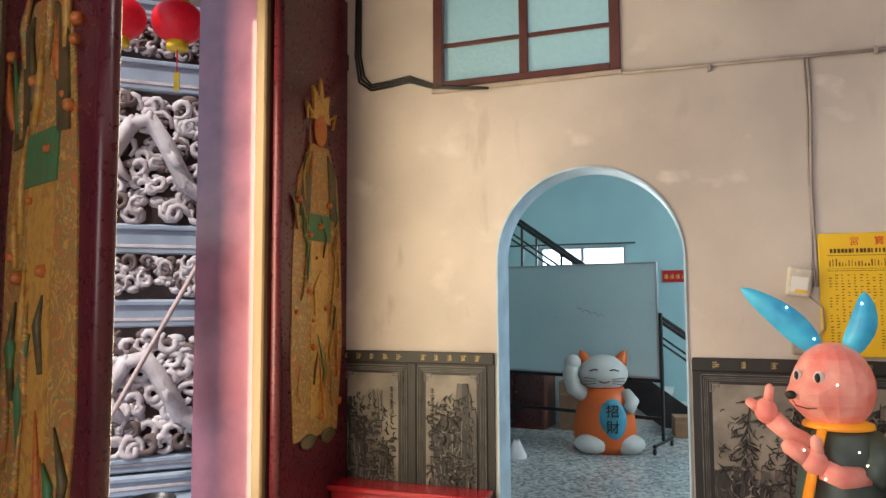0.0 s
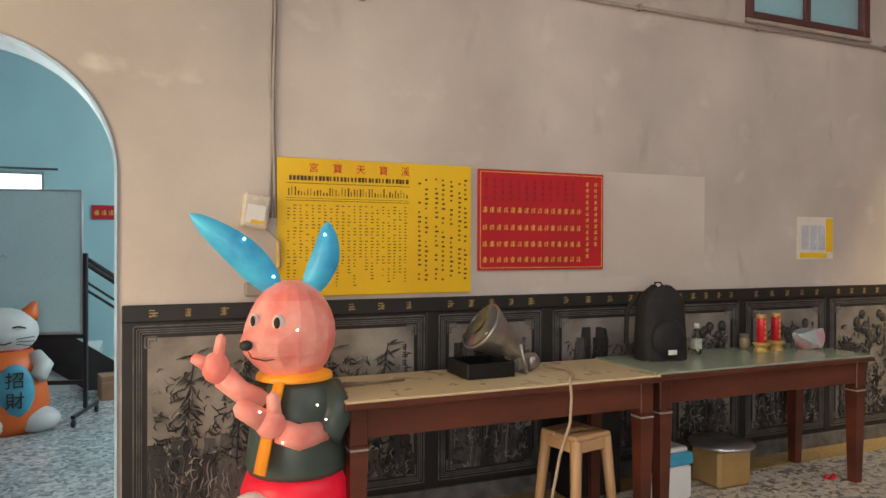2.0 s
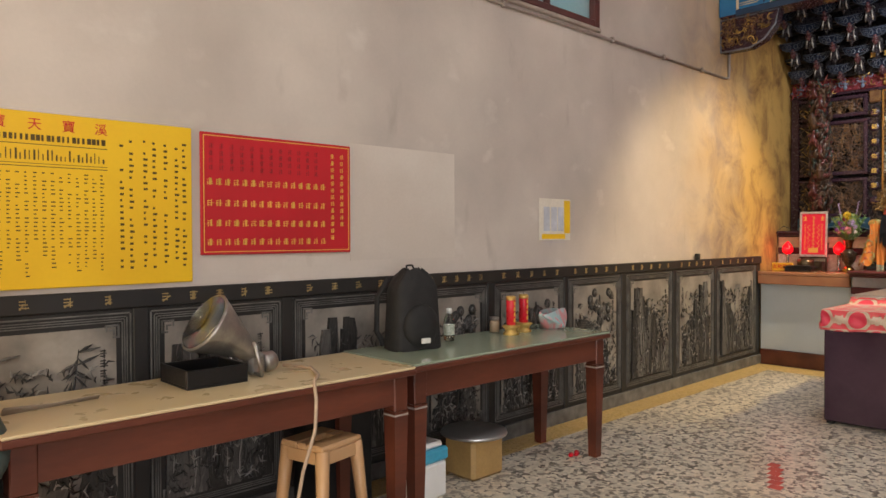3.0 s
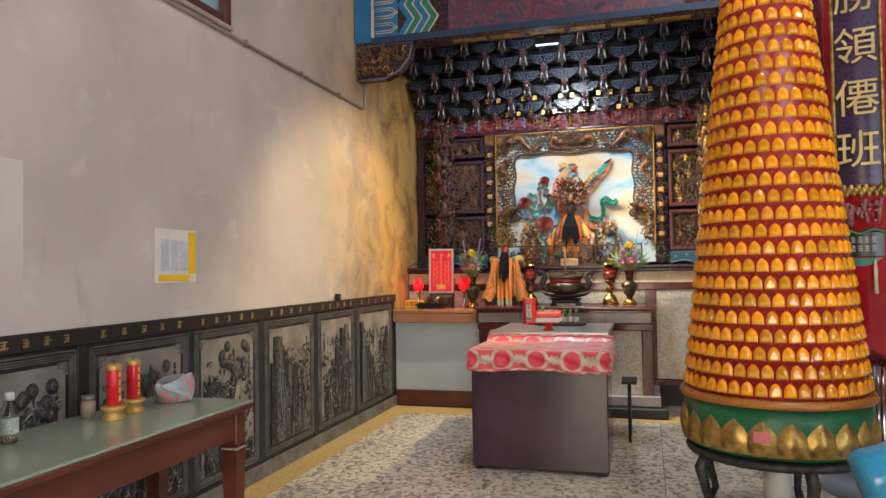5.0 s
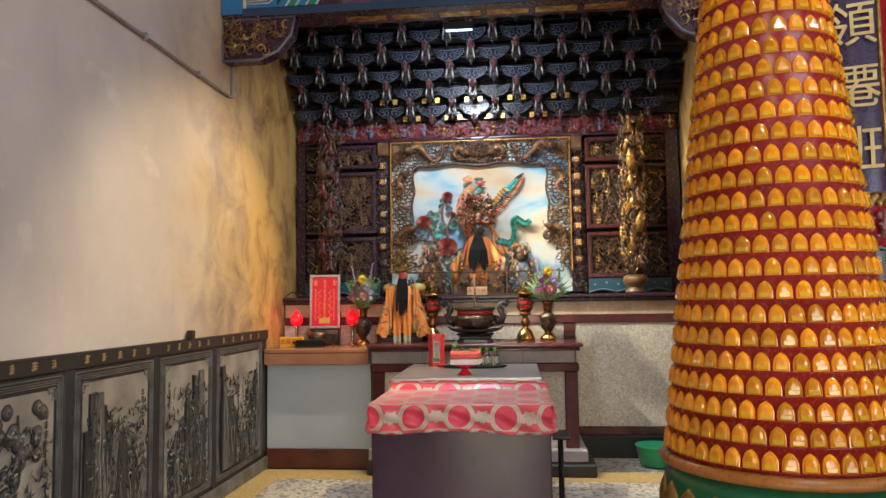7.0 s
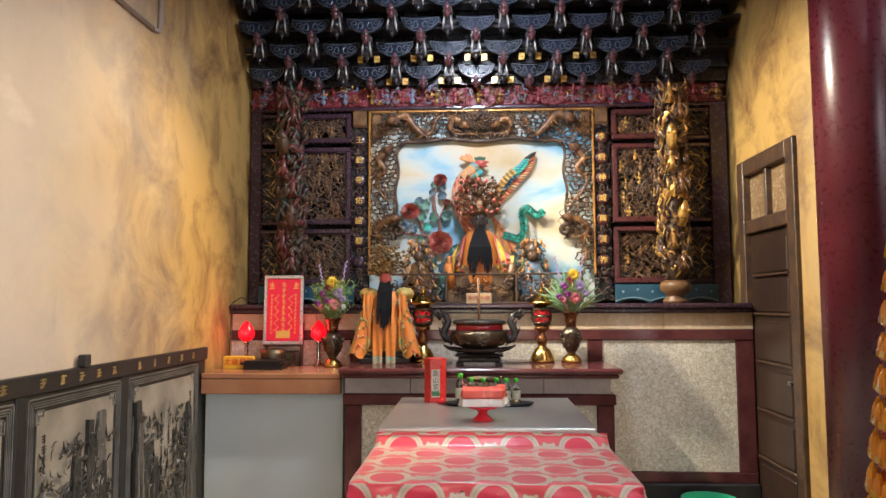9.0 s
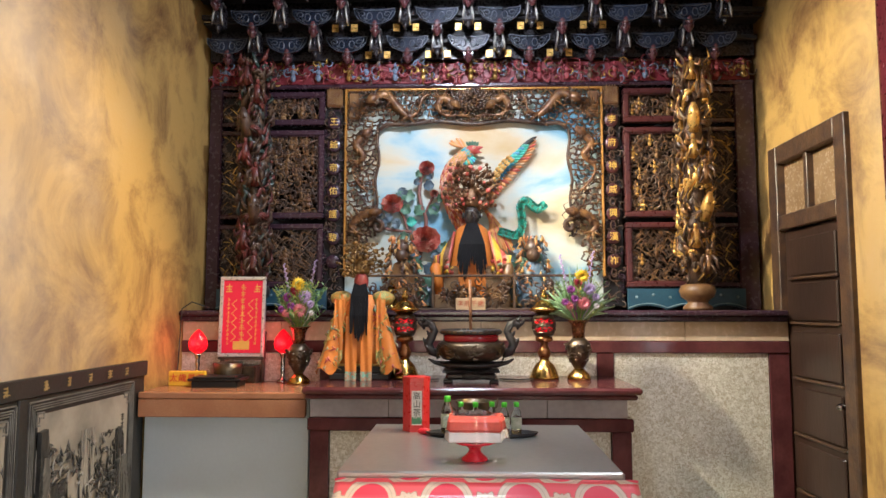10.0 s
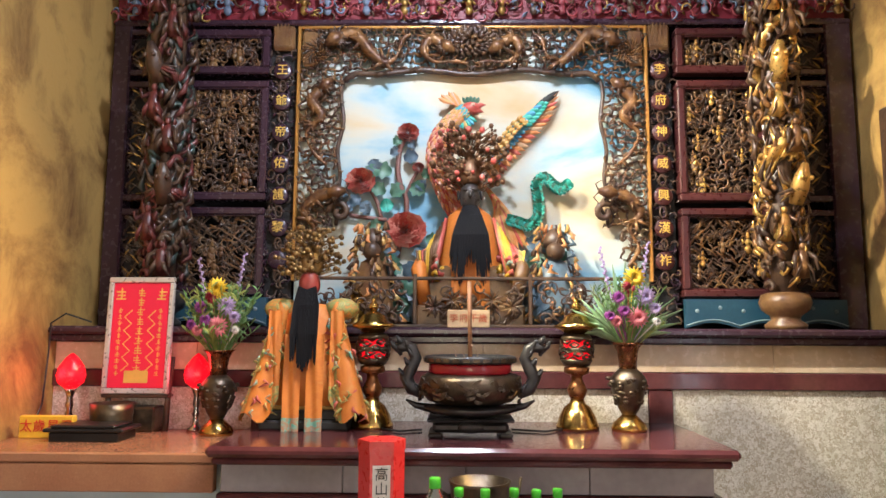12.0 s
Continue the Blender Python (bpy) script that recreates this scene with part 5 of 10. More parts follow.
s.ball((-0.055, -0.178, 1.12), (0.026, 0.016, 0.034), 10, 6)
s.slot = 4
for sx in (-0.1, 0.12):
    s.lathe([(0.075, 0.3), (0.07, 0.08), (0.10, 0.03), (0.11, 0.0), (0.001, 0.0)], 14, Matrix.Translation((sx, -0.02, 0)))
s.slot = 6
s.ball((-0.182, -0.205, 1.035), (0.026, 0.018, 0.022), 10, 6)
s.ball((-0.156, -0.141, 1.125), (0.010, 0.008, 0.022), 8, 5)
s.ball((-0.062, -0.190, 1.12), (0.014, 0.008, 0.024), 8, 5)
s.tube([(-0.175, -0.205, 1.012), (-0.16, -0.205, 0.985), (-0.11, -0.195, 0.97), (-0.05, -0.185, 0.975)], [0.002, 0.003, 0.003, 0.001], 5)
s.slot = 7
for p in ((0.10, -0.19, 0.78), (0.02, -0.19, 1.09), (-0.045, -0.30, 0.665), (0.13, -0.235, 0.73), (-0.13, -0.30, 0.79), (0.09, -0.20, 0.405), (0.0, -0.155, 0.95)):
    s.ball(p, 0.0045, 6, 4)
s.slot = 8
for p in ((-0.19, -0.04, 1.46), (-0.07, -0.03, 1.30), (0.145, -0.035, 1.48)):
    s.ball(p, 0.006, 6, 4)
single("rabbit_lantern", s, [SKIN, EAR, JACKET, SASH, SHORTS, WHITE_SILK, BLACK_INK, BULB, BLUE_BULB], "glowing pink silk rabbit lantern with blue ears and dark jacket", "lantern", pose(1.32, 4.25, 0, 0, 0, -8))

# ---- back room seen through the arch ----
board = thing("whiteboard", "large wheeled whiteboard with faint marker traces", "whiteboard", pose(-1.44, 8.14, 0, 0, 0, -15.5))
BW = 1.82
part("writing_surface", box(0.02, -0.012, 0.72, BW - 0.02, 0.012, 1.86, 0.003), material("whiteboard_enamel", (0.52, 0.70, 0.74), (0.48, 0.66, 0.70), rough=0.3, scale=2, bump=0.0, amount=0.06), board)
s = Solid()
for x0, x1, z0, z1 in ((0, BW, 1.86, 1.875), (0, BW, 0.70, 0.72), (0, 0.02, 0.72, 1.86), (BW - 0.02, BW, 0.72, 1.86)):
    s.box(x0, -0.018, z0, x1, 0.018, z1, 0.003)
part("frame", s, STEEL, board)
for x in (-0.035, BW + 0.005):
    part("post", box(x, -0.02, 0.08, x + 0.03, 0.02, 1.36, 0.004), BLACK_METAL, board)
    foot = part("foot", box(x, -0.28, 0.07, x + 0.03, 0.28, 0.10, 0.004), BLACK_METAL, board)
    for y in (-0.26, 0.26):
        part("castor", Solid().lathe([(0.012, -0.012), (0.032, -0.010), (0.034, 0), (0.032, 0.010), (0.012, 0.012)], 14, Matrix.Translation((x + 0.015, y, 0.034)) @ Matrix.Rotation(math.pi / 2, 4, "Y")), BLACK_METAL, foot)
for z in (0.665, 0.29):
    part("cross_bar", box(-0.005, -0.012, z, BW + 0.005, 0.012, z + 0.035, 0.004), BLACK_METAL, board)
s, rng = Solid(), random.Random(9)
s.tube([(0.95 + 0.03 * i, -0.0135, 1.40 - 0.008 * i + 0.018 * math.sin(2.2 * i)) for i in range(11)], 0.004, 5)
s.tube([(0.68 + 0.012 * i, -0.0135, 1.30 + 0.01 * math.sin(2 * i)) for i in range(4)], 0.003, 5)
part("marker_trace", s, material("faded_marker", (0.40, 0.38, 0.42), rough=0.6), board)

ORANGE = material("orange_cat_paint", (0.66, 0.14, 0.02), (0.60, 0.11, 0.015), rough=0.5, scale=4, bump=0.04, amount=0.15)
CAT_WHITE = material("grey_white_cat_paint", (0.58, 0.60, 0.58), (0.50, 0.52, 0.50), rough=0.5, scale=4, bump=0.04, amount=0.15)
CAT_BLUE = material("teal_oval_paint", (0.06, 0.32, 0.45), rough=0.5, bump=0.02, amount=0.1)
s = Solid()
s.slot = 0
s.lathe([(0.001, 0), (0.24, 0.0), (0.30, 0.08), (0.31, 0.22), (0.28, 0.40), (0.235, 0.54), (0.19, 0.62), (0.10, 0.64)], 28)
s.slot = 1
s.ball((-0.01, -0.02, 0.76), (0.245, 0.21, 0.185), 24, 14)
s.ball((-0.13, -0.22, 0.10), (0.17, 0.12, 0.10), 16, 8)
s.ball((0.22, -0.14, 0.09), (0.16, 0.14, 0.10), 16, 8)
s.tube([(-0.20, -0.08, 0.55), (-0.30, -0.12, 0.62), (-0.33, -0.12, 0.74), (-0.31, -0.12, 0.84)], [0.075, 0.08, 0.075, 0.07], 12)
s.ball((-0.305, -0.12, 0.87), (0.085, 0.07, 0.08), 12, 8)
s.tube([(0.20, -0.08, 0.56), (0.26, -0.16, 0.50), (0.22, -0.22, 0.42)], [0.07, 0.07, 0.06], 12)
s.slot = 0
for sx in (-1, 1):
    s.lathe([(0.075, 0), (0.06, 0.05), (0.03, 0.11), (0.006, 0.14)], 12, pose(sx * 0.165 - 0.01, 0, 0.86, 0, sx * 24, 0))
s.slot = 2
s.ball((0.07, -0.275, 0.34), (0.13, 0.055, 0.20), 20, 10)
s.slot = 3
for k in (-1, 1):
    s.tube([(k * 0.09 - 0.05, -0.205, 0.80), (k * 0.09, -0.222, 0.815), (k * 0.09 + 0.05, -0.205, 0.80)], 0.007, 5)
    for j in range(3):
        s.tube([(k * 0.08, -0.222, 0.72 - 0.02 * j), (k * 0.20, -0.17, 0.73 - 0.035 * j)], 0.004, 4)
s.tube([(-0.05, -0.232, 0.70), (0, -0.235, 0.685), (0.05, -0.232, 0.70)], 0.006, 5)
for ch, z in (("招", 0.42), ("財", 0.27)):
    me = lettering(ch, 0.13, 0.012)
    s.add([v.co[:] for v in me.vertices], [tuple(p.vertices) for p in me.polygons], m=pose(0.07, -0.325, z))
s.slot = 4
s.lathe([(0.16, 0.605), (0.185, 0.62), (0.165, 0.64)], 20)
single("lucky_cat_figure", s, [ORANGE, CAT_WHITE, CAT_BLUE, BLACK_INK, RED_LACQUER], "large orange and white beckoning cat figure on the floor", "figure", pose(-0.22, 7.52, 0, 0, 0, 8))

# staircase along the back of the room
stairs = thing("staircase", "pale stone staircase with dark steel railings", "staircase", pose(0.62, 8.95, 0))
STEP = material("pale_step_stone", (0.50, 0.54, 0.52), (0.42, 0.46, 0.44), rough=0.5, scale=4, bump=0.08, amount=0.3)
for i in range(13):
    part("step", box(-0.25 * (i + 1), 0, 0.0 if i < 8 else 0.18 * (i - 6), -0.25 * i, 1.0, 0.18 * (i + 1), 0.006), STEP, stairs)
part("stringer", Solid().slab([(0.0, 0), (0.03, 0.18), (-3.2, 2.45), (-3.2, 2.1), (-0.35, 0)], 0.03, Matrix.Translation((0, -0.002, 0)) @ UPRIGHT), BLACK_METAL, stairs)
for y in (0.06, 0.92):
    rail = part("rail", Solid().tube([(0.02, y, 0.98), (-0.1, y, 1.05), (-3.2, y, 3.28)], 0.025, 8), IRON, stairs)
    part("lower_rail", Solid().tube([(0.0, y, 0.72), (-3.2, y, 3.02)], 0.015, 6), IRON, rail)
    for k in range(7):
        part("baluster", Solid().cyl((-0.02 - 0.5 * k, y, 0.1 + 0.36 * k), (-0.02 - 0.5 * k, y, 1.0 + 0.36 * k), 0.016, 8), IRON, rail)
sign = thing("red_exit_sign", "small red sign with gold characters", "sign", pose(0.24, 10.29, 1.72))
part("plate", box(0, -0.02, 0, 0.34, 0, 0.16, 0.004), RED_BOARD, sign)
s, rng = Solid(), random.Random(2)
for k in range(4):
    scribble(s, 0.03 + 0.075 * k, 0.045, 0.06, rng, -0.022, -0.0201)
tagged(part("gilt_lettering", s, GOLD_INK, sign), kind="stuff")
cab = thing("wooden_cabinet", "dark reddish wooden cabinet in the back room", "cabinet", pose(-1.75, 8.42, 0, 0, 0, -6))
part("carcass", box(0, 0.02, 0, 0.75, 0.45, 0.78, 0.008), BROWN_WOOD, cab)
for k in range(2):
    d = part("door", box(0.02 + 0.36 * k, 0, 0.06, 0.37 + 0.36 * k, 0.019, 0.74, 0.006), DARK_WOOD, cab)
    part("knob", Solid().ball((0.33 + 0.09 * k, -0.01, 0.42), 0.014, 8, 6), BRASS, d)
for k, (x, w, h) in enumerate(((-0.85, 0.30, 0.55), (-0.50, 0.22, 0.62), (0.42, 0.24, 0.22))):
    bx = thing("cardboard_carton", "brown cardboard carton on the back room floor", "carton", pose(x, 8.45 - 0.05 * k, 0, 0, 0, 5 * k), "cartons in the back room")
    part("carton_body", box(0, 0, 0, w, 0.25, h, 0.004), material("cardboard", (0.26, 0.15, 0.08), (0.20, 0.11, 0.06), rough=0.8), bx)
    part("packing_tape", box(0.01, -0.001, h * 0.72, w - 0.01, 0.251, h * 0.76, 0), material("packing_tape", (0.34, 0.22, 0.12), rough=0.3), bx)
s = Solid().grid(16, 8, lambda u, v: (0.12 * math.cos(2 * math.pi * u) * (1 - 0.7 * v) * (1 + 0.2 * math.sin(9 * u)), 0.10 * math.sin(2 * math.pi * u) * (1 - 0.7 * v), 0.30 * v + 0.02 * math.sin(13 * u)))
single("white_bag", s, material("white_plastic_bag", (0.75, 0.78, 0.80), rough=0.4, bump=0.2), "white plastic bag standing on the floor", "bag", pose(-0.98, 6.9, 0) @ Matrix.Diagonal((0.8, 0.8, 0.55, 1)))
s = Solid().tube([(-2.9, 10.25, 2.27), (-0.1, 10.25, 2.27)], 0.012, 6)
single("curtain_rod", s, IRON, "thin dark rod above the back window", "rod")
single("switch_plate", box(-0.98, 10.28, 1.2, -0.9, 10.3, 1.3, 0.004), WHITE_PAINT, "white switch plate on the blue wall", "switch")

# ---- painted door leaves and the porch ----
def guardian(s, w, h, rng):
    """A painted door guardian in shallow gesso relief: boots, robe, sleeves, sash, head, crown."""
    c = w * 0.52
    for slot, pts in ((0, [(c - 0.30, 0.62), (c + 0.26, 0.62), (c + 0.33, 1.2), (c + 0.30, 1.9), (c + 0.24, 2.35), (c + 0.12, 2.55), (c - 0.12, 2.55), (c - 0.27, 2.3), (c - 0.33, 1.8), (c - 0.34, 1.1)]),
                      (1, [(c - 0.10, 0.75), (c + 0.10, 0.75), (c + 0.12, 1.95), (c - 0.11, 1.95)]),
                      (2, [(c - 0.14, 1.9), (c + 0.14, 1.9), (c + 0.16, 2.08), (c - 0.15, 2.08)]),
                      (3, [(c - 0.26, 2.05), (c - 0.14, 2.06), (c - 0.10, 2.5), (c - 0.2, 2.45)]),
                      (3, [(c + 0.14, 2.06), (c + 0.24, 2.05), (c + 0.2, 2.42), (c + 0.1, 2.5)])):
        s.slot = slot
        s.slab(pts, 0.006 + 0.003 * slot)
    for i in range(26):
        s.slot = rng.choice((0, 1, 3, 4, 2))
        u, v = c + rng.uniform(-0.30, 0.28), rng.uniform(0.7, 2.4)
        s.tube([(u, v, 0.012), (u + rng.uniform(-0.05, 0.05), v + rng.uniform(0.05, 0.2), 0.016), (u + rng.uniform(-0.08, 0.08), v + rng.uniform(0.2, 0.4), 0.012)], [0.012, 0.018, 0.004], 5, flat=0.5)
    s.slot = 4
    s.ball((c, 2.66, 0.01), (0.085, 0.12, 0.02), 14, 8)
    s.slot = 1
    s.slab([(c - 0.13, 2.72), (c + 0.13, 2.72), (c + 0.09, 2.80), (c + 0.11, 2.92), (c + 0.03, 2.88), (c, 3.02), (c - 0.03, 2.88), (c - 0.11, 2.94), (c - 0.09, 2.80)], 0.02)
    for k in (-1, 1):
        s.tube([(c + k * 0.1, 2.74, 0.012), (c + k * 0.19, 2.80, 0.014), (c + k * 0.17, 2.70, 0.012)], [0.012, 0.018, 0.01], 6)
        s.slot = 3
        s.ball((c + k * 0.13, 0.60, 0.01), (0.10, 0.05, 0.015), 10, 6)
        s.slot = 1
    s.slot = 4
    for i in range(14):
        u, v = c + rng.uniform(-0.32, 0.30), rng.uniform(0.62, 2.5)
        s.ball((u, v, 0.012), rng.uniform(0.012, 0.03), 6, 4)


ROBES = [painted("robe_gesso", [(0.42, 0.21, 0.04), (0.66, 0.34, 0.06), (0.16, 0.24, 0.09), (0.58, 0.15, 0.03), (0.20, 0.19, 0.07), (0.70, 0.40, 0.09), (0.36, 0.08, 0.04)], 9, distort=3.0, bump=0.5),
         painted("gilt_gesso", [(0.45, 0.23, 0.04), (0.60, 0.34, 0.07), (0.34, 0.15, 0.03)], 14, distort=1, rough=0.4),
         material("green_gesso", (0.05, 0.20, 0.08), (0.10, 0.16, 0.05), scale=20, bump=0.3), painted("dark_gesso", [(0.05, 0.04, 0.02), (0.10, 0.08, 0.03), (0.14, 0.09, 0.03)], 12),
         painted("red_gesso", [(0.45, 0.08, 0.02), (0.52, 0.18, 0.03), (0.40, 0.05, 0.02)], 18)]


def door_leaf(m, flip, label):
    d = thing("door_leaf", label, "door", m, "painted temple doors", "")
    w = 0.86
    part("leaf", box(0, -0.03, 0.06, w, 0.03, 3.72, 0.006), MAROON, d)
    part("edge_bead", Solid().cyl((0.0, 0, 0.06), (0.0, 0, 3.72), 0.034, 12), MAROON, d)
    for face in (0, 1):
        s = Solid()
        guardian(s, w, 3.72, random.Random(21 + flip))
        t = Matrix.Translation((0, -0.03, 0)) @ UPRIGHT if face == 0 else Matrix.Translation((w, 0.03, 0)) @ Matrix.Rotation(math.pi, 4, "Z") @ UPRIGHT
        part("guardian_painting", s, ROBES, d, "painted and gilded guardian in worn gesso", t)
    for z in (0.5, 3.2):
        part("hinge", box(w - 0.02, -0.034, z, w + 0.012, 0.034, z + 0.12, 0.003), IRON, d)
    return d


door_leaf(pose(-1.725, 3.93, 0, 0, 0, 90), 0, "maroon wooden door leaf painted with a gilded guardian")
door_leaf(pose(-0.955, 1.815, 0, 0, 0, 158), 1, "maroon wooden door leaf swung open, painted with a guardian")

relief = thing("stone_relief_wall", "grey granite porch wall with carved dragon friezes", "relief wall", pose(-3.42, 4.72, 0, 0, 0, 42))
rng = random.Random(31)
part("wall_core", box(-1.2, 0.05, 0, 1.6, 0.4, 4.2, 0), SHADE_STONE, relief)
for z0, z1 in ((0, 0.16), (0.18, 0.30), (1.30, 1.52), (1.88, 2.12), (3.20, 3.46), (3.78, 3.95)):
    part("granite_band", box(-1.2, -0.03, z0, 1.6, 0.049, z1, 0.012), GREY_GRANITE, relief)
    part("granite_moulding", box(-1.2, -0.05, z1 - 0.05, 1.6, -0.031, z1 - 0.01, 0.008), GREY_GRANITE, relief)
    part("bead_course", box(-1.2, -0.036, z0 + 0.05, 1.6, -0.031, z0 + 0.075, 0.002), STONE_RELIEF, relief)


def frieze(z0, z1, size, count, dragon):
    s = Solid()
    for i in range(count):
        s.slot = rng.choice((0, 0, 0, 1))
        u, v = rng.uniform(-1.15, 1.55), rng.uniform(z0 + 0.03, z1 - 0.03)
        k, r, turn = rng.random(), size * rng.uniform(0.5, 1.1), rng.uniform(0, 6.28)
        if k < 0.6:
            pts = [(u + r * (1 - t / 9) * math.cos(turn + t * 0.75), -0.02 - 0.01 * (i % 3), max(z0, min(z1, v + r * (1 - t / 9) * math.sin(turn + t * 0.75)))) for t in range(8)]
            s.tube(pts, [size * 0.16 + size * 0.16 * math.sin(0.4 * t) for t in range(8)], 6)
        else:
            s.ball((u, 0.0, v), (r * 0.8, 0.05, r * 0.5), 8, 5)
    s.slot = 0
    if dragon:
        pts = [(-1.1 + 0.135 * t, -0.06 - 0.03 * math.sin(0.9 * t), (z0 + z1) / 2 + (z1 - z0) * 0.30 * math.sin(0.95 * t + 0.6)) for t in range(20)]
        rad = [0.02 + 0.05 * math.sin(math.pi * (t + 1) / 21) for t in range(20)]
        s.tube(pts, rad, 10)
        for t, p in enumerate(pts[1:-1], 1):
            s.ball((p[0], p[1] - rad[t] * 0.6, p[2]), (0.035, 0.03, rad[t]), 6, 4)
            if t % 3 == 0:
                s.tube([p, (p[0] + 0.06, p[1] - 0.05, p[2] - 0.14), (p[0] + 0.14, p[1] - 0.05, p[2] - 0.2)], [0.05, 0.04, 0.02], 7)
    return s


for z0, z1, size, count, dragon in ((0.31, 1.28, 0.11, 380, True), (1.53, 1.87, 0.07, 260, False), (2.13, 3.18, 0.10, 380, True), (3.47, 3.77, 0.07, 260, False)):
    part("carved_frieze", frieze(z0, z1, size, count, dragon), [STONE_RELIEF, SHADE_STONE], relief, "deeply carved pale stone frieze")
single("leaning_pole", Solid().cyl((-3.55, 3.98, -0.01), (-3.02, 4.86, 1.86), 0.018, 10), material("pale_pole", (0.55, 0.42, 0.40), rough=0.5), "long pale pole leaning on the porch wall", "pole")
pot = thing("black_pot", "black iron pot on the porch floor", "pot", pose(-3.0, 4.35, -0.01))
part("pot_body", Solid().lathe([(0.05, 0), (0.12, 0.02), (0.16, 0.09), (0.15, 0.12), (0.14, 0.118), (0.145, 0.09), (0.001, 0.03)], 20), IRON, pot)
LANTERN_RED = material("red_lantern_cloth", (0.62, 0.008, 0.02), (0.50, 0.006, 0.016), rough=0.5, emission=0.25, scale=5)
LANTERN_YELLOW = material("yellow_lantern_trim", (0.80, 0.55, 0.03), rough=0.5, emission=0.05)
for x, y, z in ((-3.14, 4.05, 3.53), (-2.90, 4.38, 3.58)):
    la = thing("paper_lantern", "round red paper lantern with yellow trim and tassels", "lantern", pose(x, y, z), "lanterns over the porch")
    s = Solid()
    s.grid(24, 10, lambda u, v: (0.19 * math.cos(2 * math.pi * u) * (1 + 0.02 * math.cos(24 * math.pi * u)) * math.sin(math.pi * (0.12 + 0.76 * v)), 0.19 * math.sin(2 * math.pi * u) * math.sin(math.pi * (0.12 + 0.76 * v)), -0.16 * math.cos(math.pi * (0.12 + 0.76 * v))))
    part("shade", s, LANTERN_RED, la)
    for z0 in (-0.21, 0.145):
        part("collar", Solid().lathe([(0.075, z0), (0.08, z0 + 0.01), (0.08, z0 + 0.06), (0.07, z0 + 0.065)], 18), LANTERN_YELLOW, la)
    part("cord", Solid().cyl((0, 0, 0.2), (0, 0, 0.75), 0.006, 6), LANTERN_RED, la)
    part("tag", box(-0.025, -0.003, -0.52, 0.025, 0.003, -0.38, 0), LANTERN_YELLOW, la)
    part("tassel", Solid().tube([(0, 0, -0.21), (0, 0, -0.38)], [0.006, 0.004], 6), LANTERN_RED, la)
structure("ceiling_porch", box(-3.1, -9, 4.3, -2.31, 6.5, 4.5, 0), MAROON, "dark red underside of the porch roof", "ceiling")

# across the street
rng = random.Random(8)
LEAF = material("green_foliage", (0.06, 0.12, 0.03), (0.10, 0.17, 0.05), rough=0.6, vary=0.2)
for x, y, h in ((-24, 20, 5.5), (-26, 27, 6.5), (-23, -12, 5.0)):
    tree = thing("tree", "leafy green tree across the street", "tree", pose(x, y, -0.16), "street trees")
    s = Solid().tube([(0, 0, 0), (0.1, 0.05, h * 0.3), (0.0, 0.15, h * 0.6)], [0.2, 0.15, 0.08], 8)
    for k in range(6):
        a = k * 1.05
        s.tube([(0.05, 0.05, h * 0.35), (0.9 * math.cos(a), 0.9 * math.sin(a), h * 0.6), (1.5 * math.cos(a), 1.5 * math.sin(a), h * 0.8)], [0.09, 0.05, 0.02], 6)
    part("trunk", s, CARVED, tree)
    s = Solid()
    for k in range(420):
        a, r = rng.uniform(0, 6.28), 2.2 * rng.random() ** 0.5
        z = h * (0.62 + 0.34 * rng.uniform(-1, 1) * (1 - r / 2.9))
        s.ball((r * math.cos(a), r * math.sin(a), z), (rng.uniform(0.1, 0.3), rng.uniform(0.1, 0.3), rng.uniform(0.06, 0.15)), 5, 3)
    part("crown", s, LEAF, tree)

# ---- carved screen of the side altar ----
def toward(x, y, z):
    """Local x to the viewer's right (world -y), y up, z toward the viewer (world -x)."""
    return Matrix(((0, 0, -1, x), (-1, 0, 0, y), (0, 1, 0, z), (0, 0, 0, 1)))


def carve(s, w, h, count, size, rng, depth=0.03, slots=(0, 0, 1), fill="mixed", shape=None):
    """Fretwork of scrolls, leaves and twigs over a w by h field."""
    made = 0
    while made < count:
        u, v = rng.uniform(0, w), rng.uniform(0, h)
        if shape and not shape(u, v):
            made += 0.2
            continue
        made += 1
        s.slot = rng.choice(slots)
        r, a, d = size * rng.uniform(0.6, 1.2), rng.uniform(0, 6.28), depth * rng.uniform(0.2, 1)
        k = rng.random()
        if fill == "twigs":
            a = rng.choice((0.7, -0.7, 2.4, 1.1, -0.4)) + rng.uniform(-0.3, 0.3)
            s.tube([(u - r * math.cos(a), v - r * math.sin(a), d), (u, v + 0.15 * r, d + 0.006), (u + r * math.cos(a), v + r * math.sin(a), d)], [size * 0.10, size * 0.16, size * 0.05], 4)
        elif k < 0.55:
            turn = rng.choice((-1, 1))
            pts = [(u + r * (1 - t / 8) * math.cos(a + turn * t * 0.8), v + r * (1 - t / 8) * math.sin(a + turn * t * 0.8), d + 0.3 * size * math.sin(t * 0.5)) for t in range(6)]
            s.tube(pts, [size * 0.10, size * 0.15, size * 0.17, size * 0.16, size * 0.13, size * 0.09], 5)
        else:
            s.tube([(u, v, d), (u + 0.6 * r * math.cos(a), v + 0.6 * r * math.sin(a), d + 0.3 * size), (u + 1.2 * r * math.cos(a), v + 1.2 * r * math.sin(a), d)], [size * 0.06, size * 0.30, 0.001], 6, flat=0.4)


